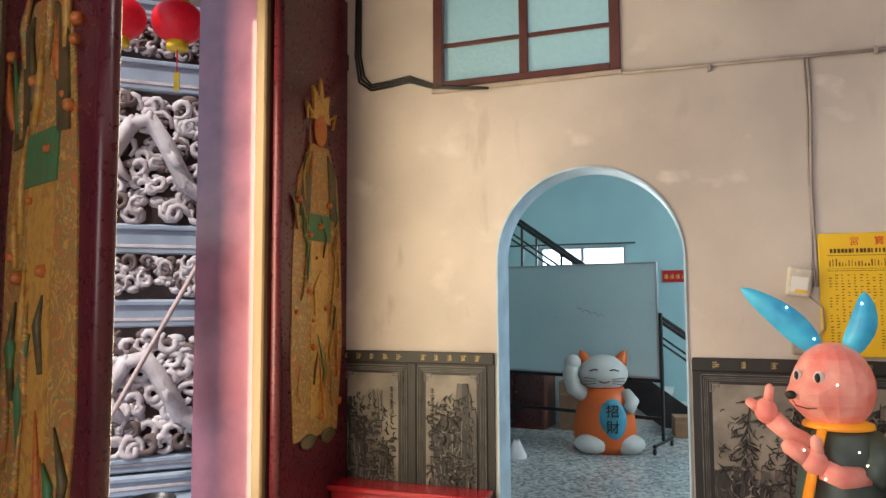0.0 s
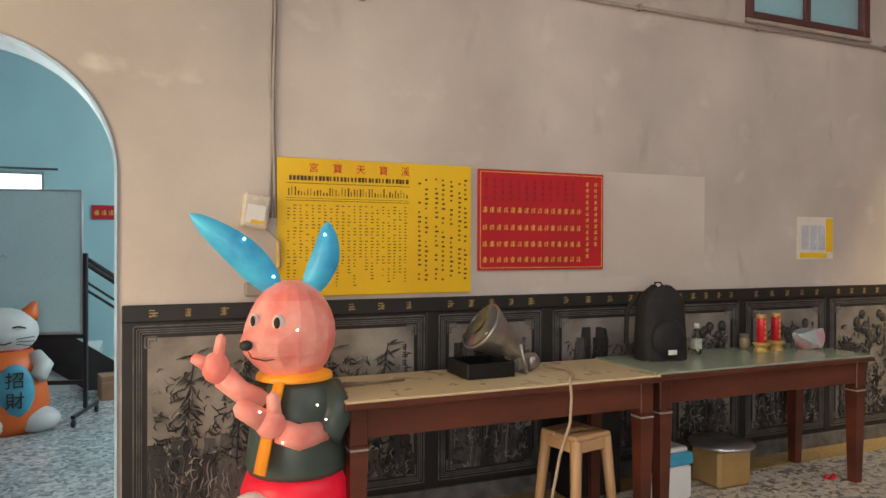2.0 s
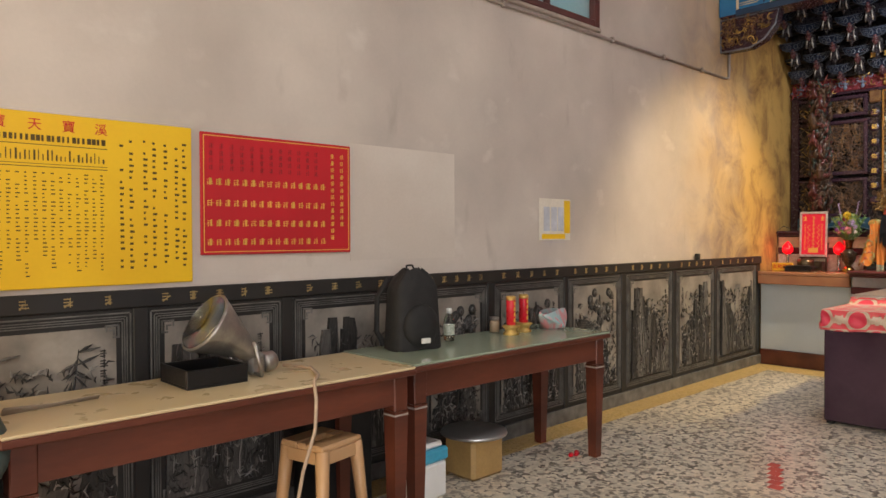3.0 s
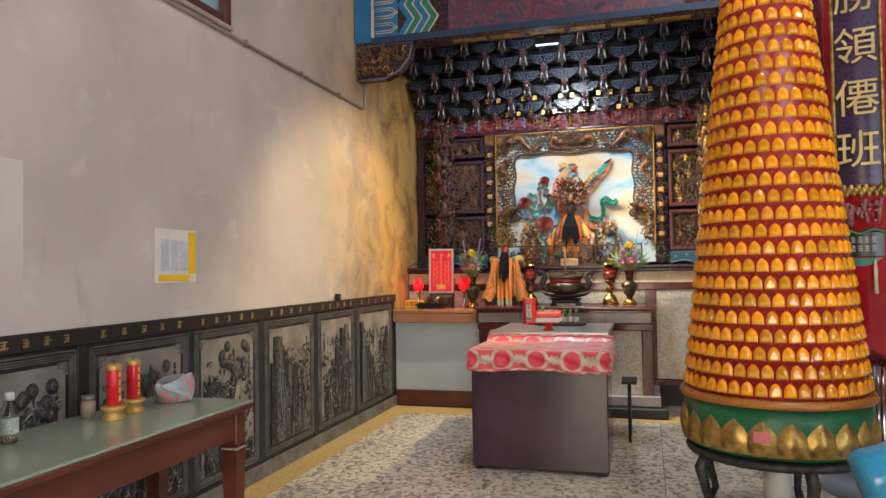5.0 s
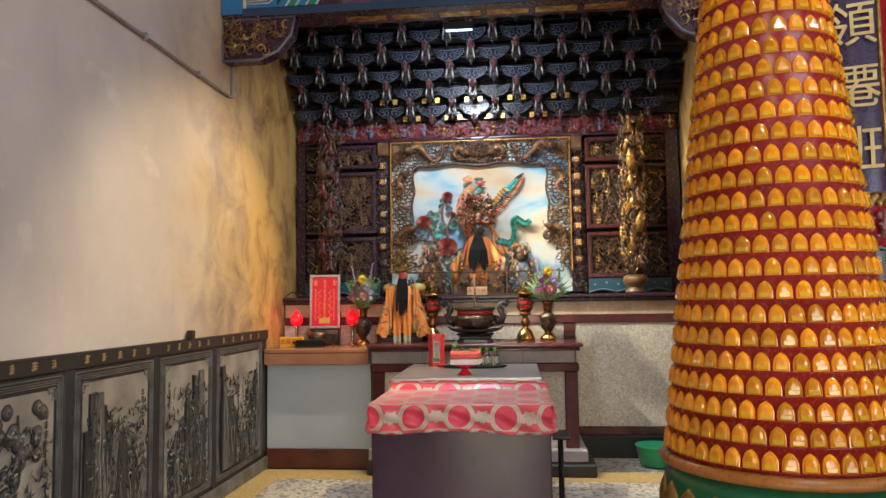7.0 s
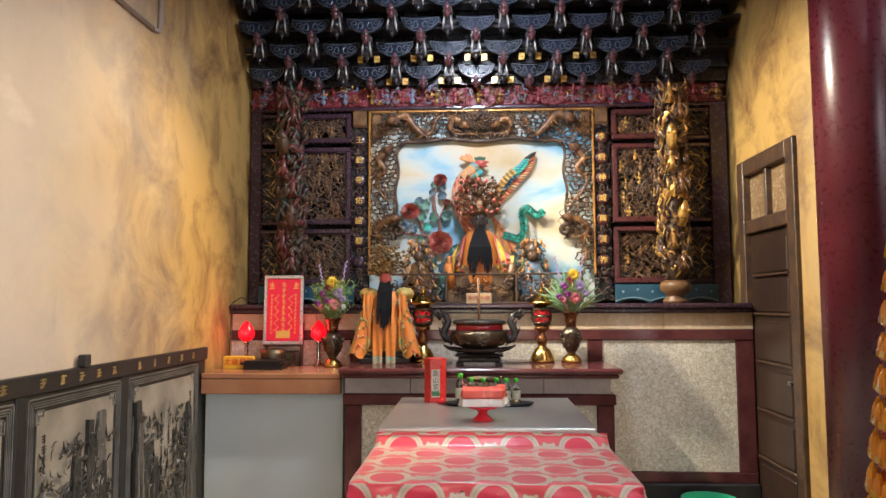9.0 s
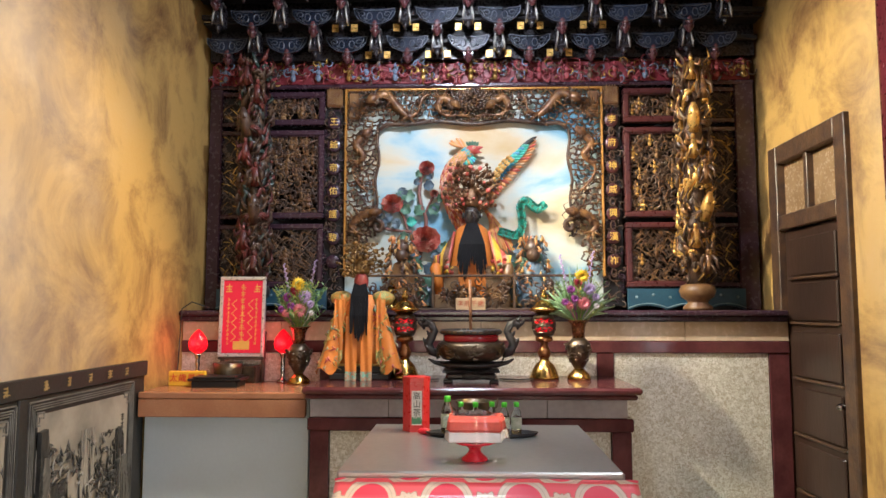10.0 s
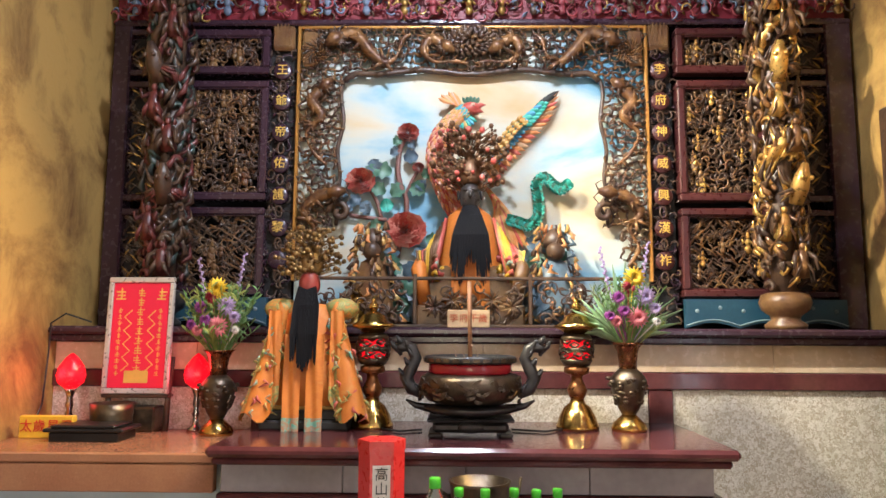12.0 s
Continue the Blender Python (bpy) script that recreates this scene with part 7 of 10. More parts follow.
for k in range(len(neck) - 3, 2, -1):                     # overlapping scales down the neck and breast
    p, q = neck[k], neck[k - 2]
    a, r = math.atan2(q[1] - p[1], q[0] - p[0]), 0.075 - 0.00095 * k
    for j in range(-3, 4):
        f = j / 3.4 + (0.14 if k % 2 else 0)
        feather(s, (p[0] - math.sin(a) * r * f, p[1] + math.cos(a) * r * f), a + 0.3 * f + rng.uniform(-0.1, 0.1), 0.042, 0.0115, ((3, 2, 5) if k > 42 else (0, 6, 5) if k > 30 else (1, 0, 6))[(j + k) % 3], p[2] + r * math.sqrt(max(0.05, 1 - f * f)) + 0.002)
part("body", s, [COLS["orange"], COLS["red"], COLS["teal"], COLS["blue"], COLS["green"], COLS["gold"], material("cream_relief", (0.66, 0.42, 0.30), (0.60, 0.28, 0.18), rough=0.4, scale=20)], picture, "orange and red feathered body")


def along(pts, f):
    """Point at fraction f of a polyline."""
    k = min(len(pts) - 2, int(f * (len(pts) - 1)))
    g = f * (len(pts) - 1) - k
    return tuple(p + (q - p) * g for p, q in zip(pts[k], pts[k + 1]))


s = Solid()          # raised wing: overlapping rows of feathers
lower = ((0.985, 0.68), (1.035, 0.735), (1.085, 0.79), (1.14, 0.85), (1.20, 0.92), (1.25, 0.985), (1.28, 1.05), (1.29, 1.125))
upper = ((0.935, 0.76), (0.985, 0.86), (1.04, 0.935), (1.12, 1.0), (1.19, 1.055))
for k in range(22):
    f = k / 21
    plume(s, along(upper, 0.85 * f), along(lower, f), 0.016, (0, 4, 0, 5)[k % 4], 0.020 + 0.0012 * k)
for k in range(3):
    plume(s, (1.13 + 0.02 * k, 1.0 + 0.02 * k), (1.27 + 0.008 * k, 1.10 + 0.012 * k), 0.018, (4, 0, 6)[k], 0.05 + 0.004 * k)
for k in range(17):
    f = k / 16
    p, q = along(upper, 0.10 + 0.80 * f), along(lower, 0.12 + 0.80 * f)
    plume(s, p, tuple(a + (b - a) * 0.60 for a, b in zip(p, q)), 0.015, 2 if f > 0.6 else 1, 0.052 + 0.001 * k)
for k in range(15):
    f = k / 14
    p, q = along(upper, 0.06 + 0.90 * f), along(lower, 0.2 + 0.74 * f)
    plume(s, p, tuple(a + (b - a) * 0.33 for a, b in zip(p, q)), 0.014, (2, 1)[k % 2] if f > 0.35 else 3, 0.072)
for k in range(24):
    f = (k // 3) / 7
    p = along(upper, 0.62 * f)
    feather(s, (p[0] + 0.014 * (k % 3), p[1] - 0.012 * (k % 3)), 0.75, 0.035, 0.012, 3, 0.088)
part("wing", s, [COLS["orange"], COLS["blue"], COLS["teal"], COLS["gold"], material("pale_feather", (0.64, 0.44, 0.26), rough=0.4), COLS["red"], BLACK_INK], picture, "raised wing with blue and orange feathers")
s = Solid()          # long tail plumes and the teal scroll
for k in range(12):
    plume(s, (0.92 + 0.006 * k, 0.66 - 0.008 * k), (1.15 - 0.020 * k, 0.335 + 0.006 * (k % 3)), 0.018, (0, 1, 2, 0)[k % 4], 0.04 + 0.002 * k, 0.01)
line = smooth_path([(1.02, 0.49, 0.045), (1.075, 0.475, 0.045), (1.13, 0.46, 0.045), (1.175, 0.50, 0.045), (1.18, 0.58, 0.05), (1.17, 0.65, 0.05), (1.205, 0.69, 0.05), (1.25, 0.655, 0.05), (1.285, 0.635, 0.045), (1.325, 0.66, 0.04)], 4)
s.slot = 3
s.tube(line, [0.006 + 0.014 * math.sin(math.pi * (k + 2) / (len(line) + 3)) for k in range(len(line))], 8, flat=0.7)
for k in range(1, len(line) - 1):
    a = math.atan2(line[k + 1][1] - line[k - 1][1], line[k + 1][0] - line[k - 1][0])
    for side in (-1, 1):
        leaf(s, line[k][0], line[k][1], 0.034, a + side * 0.9, 3 if k % 3 else 4, 0.045)
part("tail", s, [COLS["orange"], COLS["gold"], COLS["red"], COLS["teal"], COLS["green"]], picture, "orange tail plumes and a teal scroll")


def peony(s, u, v, r, rng):
    """Ruffled petals in tightening rings."""
    for ring in range(6):
        n = 11 - ring
        for k in range(n):
            a = 2 * math.pi * k / n + ring * 0.5 + rng.uniform(-0.12, 0.12)
            d = r * (0.78 - 0.15 * ring)
            s.slot = (k + ring) % 3
            def at(i, j, a=a, d=d, ring=ring):
                w = r * (0.30 - 0.018 * ring) * (0.55 + 0.6 * j)
                x, y = d * (0.45 + 0.62 * j), w * (2 * i - 1)
                return (u + x * math.cos(a) - y * math.sin(a), v + 0.88 * (x * math.sin(a) + y * math.cos(a)), 0.025 + 0.011 * ring + 0.03 * j * j + 0.006 * math.cos(9 * i + k) * j)
            s.grid(4, 3, at)


for u, v, r in ((0.545, 0.438, 0.115), (0.322, 0.678, 0.085), (0.551, 0.918, 0.062), (0.602, 0.743, 0.034)):
    s = Solid()
    peony(s, u, v, r, rng)
    tagged(part("peony", s, [COLS["red"], material("relief_pink", (0.64, 0.24, 0.18), (0.52, 0.12, 0.09), rough=0.4, scale=14), material("relief_crimson", (0.70, 0.36, 0.27), (0.56, 0.16, 0.12), rough=0.4, scale=30)], picture, "red peony flower with layered petals"), kind="stuff")
s = Solid()
s.slot = 1
for pts, r in (([(0.50, 0.30, 0.02), (0.547, 0.55, 0.03), (0.515, 0.66, 0.035), (0.501, 0.74, 0.035), (0.512, 0.85, 0.03), (0.545, 0.90, 0.03)], 0.013), ([(0.423, 0.50, 0.03), (0.40, 0.58, 0.03), (0.36, 0.65, 0.03)], 0.010), ([(0.532, 0.60, 0.03), (0.57, 0.68, 0.03), (0.598, 0.73, 0.03)], 0.008), ([(0.45, 0.49, 0.03), (0.314, 0.505, 0.03), (0.25, 0.52, 0.03), (0.19, 0.545, 0.03)], 0.010)):
    s.tube(smooth_path(pts, 4), r, 6)
for u, v, r, a, slot in ((0.47, 0.61, 0.11, 0.6, 0), (0.44, 0.62, 0.10, 2.6, 0), (0.53, 0.79, 0.10, 0.2, 2), (0.51, 0.83, 0.07, 3.5, 2), (0.56, 0.65, 0.11, -0.3, 0), (0.47, 0.72, 0.12, 2.9, 0), (0.40, 0.72, 0.10, 1.9, 2), (0.36, 0.70, 0.10, 0.9, 0), (0.42, 0.55, 0.09, 0.2, 3), (0.48, 0.56, 0.09, 3.3, 3),
                         (0.32, 0.60, 0.09, 3.8, 2), (0.33, 0.56, 0.08, -0.9, 2), (0.36, 0.58, 0.09, 4.4, 2), (0.26, 0.62, 0.09, 3.3, 2), (0.28, 0.57, 0.09, 4.0, 2), (0.62, 0.70, 0.08, 0.5, 0), (0.60, 0.68, 0.08, -1.0, 2), (0.55, 0.87, 0.06, -0.6, 2), (0.52, 0.89, 0.07, 3.7, 0), (0.45, 0.40, 0.11, 3.9, 2), (0.48, 0.36, 0.11, 4.6, 2), (0.60, 0.36, 0.10, -1.2, 2), (0.64, 0.40, 0.09, -0.3, 0), (0.43, 0.46, 0.09, 3.2, 0)):
    leaf(s, u, v, 0.72 * r, a, slot, 0.024)
part("leaves", s, [COLS["green"], material("relief_stem", (0.25, 0.12, 0.10), rough=0.5), COLS["slate"], COLS["teal"]], picture, "dull green peony leaves")
s = Solid()
for k in range(44):
    a = rng.uniform(0, 6.28)
    leaf(s, 1.24 + rng.uniform(-0.07, 0.05), 0.33 + rng.uniform(-0.10, 0.05), 0.07, a, k % 2, 0.03 + 0.001 * k)
    leaf(s, rng.choice((0.44, 0.60, 1.10)) + rng.uniform(-0.06, 0.06), rng.uniform(0.06, 0.26), 0.09, a, (k + 1) % 2, 0.03 + 0.001 * k)
tagged(part("rockwork", s, [COLS["slate"], COLS["green"]], picture, "slate blue rocks and leaves"), kind="stuff")

# dragon columns before the screen
def dragon_column(y, gold, label):
    c = thing("dragon_column", label, "column", pose(9.43, y, 1.42), "dragon columns")
    part("foot", Solid().lathe([(0.085, 0), (0.09, 0.02), (0.06, 0.045), (0.065, 0.06), (0.10, 0.085), (0.112, 0.12), (0.10, 0.155), (0.07, 0.165)], 24), IRON if not gold else CARVED, c, "carved drum foot")
    rng = random.Random(50 + gold)
    mats = [CARVED_DARK, GOLD_BROWN if gold else RED_CARVED, BRIGHT_GILT if gold else CARVED_DARK, BRIGHT_GILT if gold else GREEN_CARVED]
    s = Solid()
    s.tube([(0, 0, 0.16 + 0.2 * i) for i in range(8)], [0.055] * 8, 10)
    line = smooth_path([((0.078 + 0.015 * math.sin(2 * k)) * math.cos(0.95 * k + 2.6), (0.078 + 0.015 * math.sin(2 * k)) * math.sin(0.95 * k + 2.6), 0.24 + 0.085 * k) for k in range(17)], 5)
    n = len(line)
    s.slot = 2
    s.tube(line, [(0.010 + 0.019 * math.sin(math.pi * (k + 4) / (n + 8))) * (1.14 if k % 2 else 0.86) for k in range(n)], 9)
    for k in range(1, n - 1, 2):
        p = Vector(line[k])
        o = Vector((p.x, p.y, 0)).normalized()
        s.slot = rng.choice((0, 1, 3))
        s.tube([tuple(p), tuple(p + o * 0.035 + Vector((0, 0, 0.02))), tuple(p + o * 0.03 + Vector((0, 0, 0.06)))], [0.013, 0.012, 0.001], 5, flat=0.6)
    for z, a in ((0.62, 3.4), (1.18, 2.9)):                   # heads that look out at the front
        c0, o = Vector((0.10 * math.cos(a), 0.10 * math.sin(a), z)), Vector((math.cos(a), math.sin(a), 0))
        side = Vector((-o.y, o.x, 0))
        s.slot = 2
        s.tube([tuple(c0 - Vector((0, 0, 0.07))), tuple(c0 + o * 0.03), tuple(c0 + o * 0.05 + Vector((0, 0, 0.05))), tuple(c0 + o * 0.07 + Vector((0, 0, 0.10)))], [0.030, 0.040, 0.034, 0.012], 10)
        for k in (-1, 1):
            s.ball(tuple(c0 + o * 0.075 + side * 0.022 * k + Vector((0, 0, 0.035))), 0.012, 7, 5)
            s.slot = 0
            s.tube([tuple(c0), tuple(c0 + side * 0.06 * k + Vector((0, 0, 0.03))), tuple(c0 + side * 0.085 * k + Vector((0, 0, 0.10)))], [0.014, 0.012, 0.001], 6)
            s.slot = 2
        for k in range(10):
            b = rng.uniform(-1.6, 1.6)
            s.slot = rng.choice((0, 1))
            e = c0 + side * 0.10 * math.sin(b) - Vector((0, 0, 0.09 * math.cos(b)))
            s.tube([tuple(c0), tuple((c0 + e) / 2 + o * 0.03), tuple(e)], [0.014, 0.010, 0.001], 5)
    for k in range(330):                                      # flames, clouds and leaves that fill the shaft
        a, z, r = rng.uniform(0, 6.28), rng.uniform(0.18, 1.60), rng.uniform(0.055, 0.085)
        o, side = Vector((math.cos(a), math.sin(a), 0)), Vector((-math.sin(a), math.cos(a), 0))
        p, q = o * r + Vector((0, 0, z)), rng.choice((-1, 1))
        s.slot = rng.choice((0, 0, 1, 3))
        if k % 3 == 0:
            s.tube([tuple(p + o * 0.02 + side * q * 0.03 * (1 - f / 7) * math.cos(0.9 * f) + Vector((0, 0, 0.03 * (1 - f / 7) * math.sin(0.9 * f)))) for f in range(7)], [0.010, 0.012, 0.012, 0.011, 0.009, 0.008, 0.006], 6)
        else:
            s.tube([tuple(p), tuple(p + o * 0.035 + side * q * 0.025 + Vector((0, 0, 0.03))), tuple(p + o * 0.02 + side * q * 0.05 + Vector((0, 0, rng.uniform(0.07, 0.12))))], [0.009, 0.016, 0.001], 6, flat=0.45)
    for z, k in ((0.30, -1), (0.46, 1), (0.86, -1), (1.02, 1), (1.40, -1), (1.52, 1)):     # riders between the coils: robe, sash, arms, helmet
        c0 = Vector((-0.105, 0.035 * k, z))
        s.slot = 2 if gold and k > 0 else 1
        s.tube([tuple(c0 + Vector((0.02, 0, -0.06))), tuple(c0 + Vector((-0.006, 0, -0.02))), tuple(c0 + Vector((0, 0, 0.03))), tuple(c0 + Vector((0, 0, 0.05)))], [0.040, 0.030, 0.024, 0.010], 8)
        s.ball(tuple(c0 + Vector((-0.008, 0, 0.062))), (0.014, 0.014, 0.018), 8, 6)
        s.slot = 0
        s.tube([tuple(c0 + Vector((-0.004, 0, 0.074))), tuple(c0 + Vector((0, 0, 0.105)))], [0.016, 0.003], 6)
        s.slot = 1 if k > 0 else 0
        for side in (-1, 1):
            s.tube([tuple(c0 + Vector((0, 0.02 * side, 0.035))), tuple(c0 + Vector((-0.03, 0.045 * side, 0.01))), tuple(c0 + Vector((-0.035, 0.05 * side, 0.045 * k)))], [0.012, 0.011, 0.006], 6)
            s.tube([tuple(c0 + Vector((-0.02, 0.012 * side, -0.01))), tuple(c0 + Vector((-0.03, 0.03 * side, -0.05))), tuple(c0 + Vector((-0.01, 0.045 * side, -0.085)))], [0.010, 0.012, 0.003], 6, flat=0.5)
    part("carved_shaft", s, mats, c, "deeply carved shaft wound by a dragon")


dragon_column(4.415, 0, "dark wood column wound by a carved dragon")
dragon_column(1.60, 1, "gilded column wound by a carved dragon and figures")

# ---- bracket sets and the painted beam ----
BLACK_BLUE = material("sooty_blue_lacquer", (0.016, 0.022, 0.040), (0.006, 0.008, 0.014), rough=0.24, scale=8, bump=0.08, vary=0.3)
SOOTY = material("sooty_black_lacquer", (0.014, 0.012, 0.016), (0.022, 0.019, 0.022), rough=0.28, scale=8, bump=0.08, vary=0.3)
DULL_RED = material("dull_red_lacquer", (0.11, 0.04, 0.04), (0.06, 0.018, 0.022), rough=0.28, scale=8, bump=0.08)
# silver edging paler than its paint, so the lamp glints sit in the colour
SILVER_GLINT = material("pale_glint_edge", (0.40, 0.38, 0.35), (0.10, 0.09, 0.085), rough=0.4, metal=0.4, scale=14)
BLUE_EDGE = material("lighter_blue_grey_edge", (0.085, 0.095, 0.12), (0.02, 0.023, 0.032), rough=0.35, metal=0.2, scale=14)
DULL_BLACK = material("matt_black_timber", (0.010, 0.009, 0.011), (0.016, 0.014, 0.016), rough=0.6, scale=8, bump=0.08)
cap = Solid().lathe([(0.026, 0), (0.044, 0.022), (0.046, 0.05), (0.036, 0.052)], 4, Matrix.Rotation(math.pi / 4, 4, "Z"), False).mesh("bracket_cap", [SOOTY])
# bowl-shaped arm: a dark blade with a lighter raised outline, scrolls and pierced rounds
s = Solid()
front = Matrix(((0, 0, -1, 0), (1, 0, 0, 0), (0, 1, 0, 0), (0, 0, 0, 1)))
out = [(-0.135, 0.10), (-0.13, 0.065), (-0.105, 0.03), (-0.065, 0.006), (-0.025, -0.004), (0.025, -0.004), (0.065, 0.006), (0.105, 0.03), (0.13, 0.065), (0.135, 0.10)]
s.slab(out, 0.035, front)
s.slot = 1
s.tube([(-0.037, y, z) for y, z in out], 0.0042, 4)
s.tube([(-0.037, y, z) for y, z in (out[0], (-0.05, 0.088), (0.05, 0.088), out[-1])], 0.004, 4)
for k in (-1, 1):
    s.tube([(-0.038, k * (0.080 + 0.026 * math.cos(0.7 * j) * (1 - j / 13)), 0.060 + 0.022 * math.sin(0.7 * j) * (1 - j / 13)) for j in range(10)], 0.0036, 4)
    s.tube([(-0.038, k * (0.034 + 0.018 * math.cos(0.7 * j)), 0.045 + 0.026 * math.sin(0.7 * j)) for j in range(10)], 0.0036, 4)
    s.tube([(-0.038, k * 0.115, 0.085), (-0.040, k * 0.088, 0.030), (-0.038, k * 0.050, 0.012)], 0.0034, 4)
    s.ball((-0.036, k * 0.060, 0.030), (0.010, 0.012, 0.009), 6, 4)
arm = s.mesh("bracket_arm", [BLACK_BLUE, BLUE_EDGE])
# carved nose between the bowls: twin pale ridges, lamp glints put into their colour, round a dark slot, with a lip
# below
s = Solid()
s.box(-0.05, -0.03, -0.01, 0.03, 0.03, 0.105, 0.008)
s.slot = 1
for y in (-0.026, 0.026):
    s.tube([(-0.056, y * 1.25, -0.02), (-0.064, y * 1.05, 0.015), (-0.060, y * 0.8, 0.06), (-0.05, y * 0.9, 0.10)], [0.003, 0.0075, 0.0065, 0.004], 6)
s.box(-0.060, -0.032, 0.102, 0.0, 0.032, 0.113, 0.003)
s.tube([(-0.058, -0.022, 0.072), (-0.066, 0, 0.080), (-0.058, 0.022, 0.072)], 0.005, 5)
s.slot = 0
s.ball((-0.056, 0, 0.035), (0.014, 0.010, 0.026), 7, 5)
s.tube([(-0.02, 0, -0.005), (-0.045, 0, -0.035), (-0.03, 0, -0.055)], [0.018, 0.014, 0.004], 7)
nose = s.mesh("carved_nose", [SOOTY, SILVER_GLINT])
s = Solid()
s.lathe([(0.004, -0.075), (0.018, -0.062), (0.030, -0.04), (0.034, -0.018), (0.022, -0.004), (0.028, 0.012), (0.034, 0.03), (0.026, 0.055), (0.018, 0.07)], 12)
for k in range(8):
    a = math.pi * k / 4
    s.tube([(0.030 * math.cos(a), 0.030 * math.sin(a), -0.04), (0.037 * math.cos(a), 0.037 * math.sin(a), -0.02), (0.022 * math.cos(a), 0.022 * math.sin(a), 0.0)], [0.003, 0.006, 0.003], 5)
drop = s.mesh("pendant", [DULL_RED])
# small gold-coloured squares beside the noses of the two lowest tiers
tile = box(-0.003, -0.022, 0, 0.003, 0.022, 0.05, 0.002).mesh("gilt_tile", [BRIGHT_GILT])
brackets = thing("bracket_canopy", "tiered canopy of sooty blue-black carved wooden brackets", "brackets", pose(0, 0, 0))
TIERS, RISE, REACH, PITCH = 7, 0.135, 0.125, 0.40
for k in range(TIERS):
    x, z = 9.48 - REACH * k, 3.12 + RISE * k
    part("tie_beam", box(x + 0.02, 1.14, z + 0.07, x + 0.06, 4.78, z + 0.10, 0.004), DULL_BLACK, brackets)
    if k:
        part("soffit", box(x + 0.06, 1.14, z + 0.05, x + 0.06 + REACH, 4.78, z + 0.062, 0.002), DULL_BLACK, brackets)
    for i in range(-10, 11):
        y = 3.03 + (i + k % 2) * PITCH / 2 if i % 2 else None
        w = 3.03 + (i + k % 2) * PITCH / 2 if not i % 2 else None
        if y is not None and 1.24 < y < 4.72:
            part("carved_nose", nose, SOOTY, brackets, m=pose(x - 0.035, y, z) @ Matrix.Scale(1.12, 4))
            if k in (0, 1) and abs(y - 3.0) < 0.95:
                for d in (-0.062, 0.062):
                    part("gilt_tile", tile, BRIGHT_GILT, brackets, m=pose(x + 0.01, y + d, z - 0.035))
        if w is not None and 1.24 < w < 4.72:
            part("bracket_arm", arm, BLACK_BLUE, brackets, m=pose(x, w, z))
            part("pendant", drop, DULL_RED, brackets, m=pose(x - 0.015, w, z - 0.022) @ Matrix.Scale(0.8, 4))
            part("bracket_cap", cap, SOOTY, brackets, m=pose(x + 0.01, w, z - 0.055))
fl = thing("beam_lamp", "small bright lamp fixed behind the painted beam", "lamp", pose(8.10, 3.06, 3.415))
part("housing", box(-0.03, -0.11, 0.0, 0.03, 0.11, 0.06, 0.006), BLACK_METAL, fl)
GLOW = bpy.data.materials.new("cool_lamp_glow")
GLOW.use_nodes = True
GLOW.node_tree.nodes["Principled BSDF"].inputs["Emission Color"].default_value = (0.55, 0.75, 1.0, 1)
GLOW.node_tree.nodes["Principled BSDF"].inputs["Emission Strength"].default_value = 1.6
part("diffuser", box(-0.027, -0.1, -0.012, 0.0, 0.1, -0.001, 0.003), GLOW, fl, "glowing diffuser")
part("dark_backing", box(9.56, 1.14, 3.10, 9.60, 4.78, 4.29, 0), SOOTY, brackets)

BEAM_BLUE = material("bright_blue_paint", (0.02, 0.14, 0.34), (0.03, 0.20, 0.42), rough=0.4, scale=6, bump=0.05, amount=0.3)
BEAM_WHITE = material("cream_line_paint", (0.66, 0.58, 0.44), rough=0.5, scale=9, amount=0.3)
BEAM_GREEN = material("green_paint", (0.02, 0.16, 0.11), (0.03, 0.22, 0.15), rough=0.4, scale=9, amount=0.3)
BEAM_PICTURE = painted("beam_picture_paint", [(0.02, 0.03, 0.05), (0.16, 0.03, 0.06), (0.03, 0.05, 0.09), (0.20, 0.05, 0.07), (0.05, 0.04, 0.06)], 5, distort=2)
beam = thing("painted_beam", "beam painted with blue and green zigzag bands and a scene", "beam", toward(7.78, 4.79, 3.475))
part("timber", box(0, 0, -0.27, 3.79, 0.62, 0.0, 0.012), PURPLE_WOOD, beam)
part("end_band", box(0.0, 0.02, 0.001, 0.16, 0.60, 0.006, 0), BEAM_BLUE, beam)
part("lower_edge", box(0.16, 0.0, 0.001, 3.79, 0.055, 0.006, 0), material("dark_blue_edge", (0.02, 0.05, 0.11), rough=0.4), beam)
part("end_line", box(0.165, 0.06, 0.001, 0.19, 0.60, 0.007, 0), BEAM_WHITE, beam)


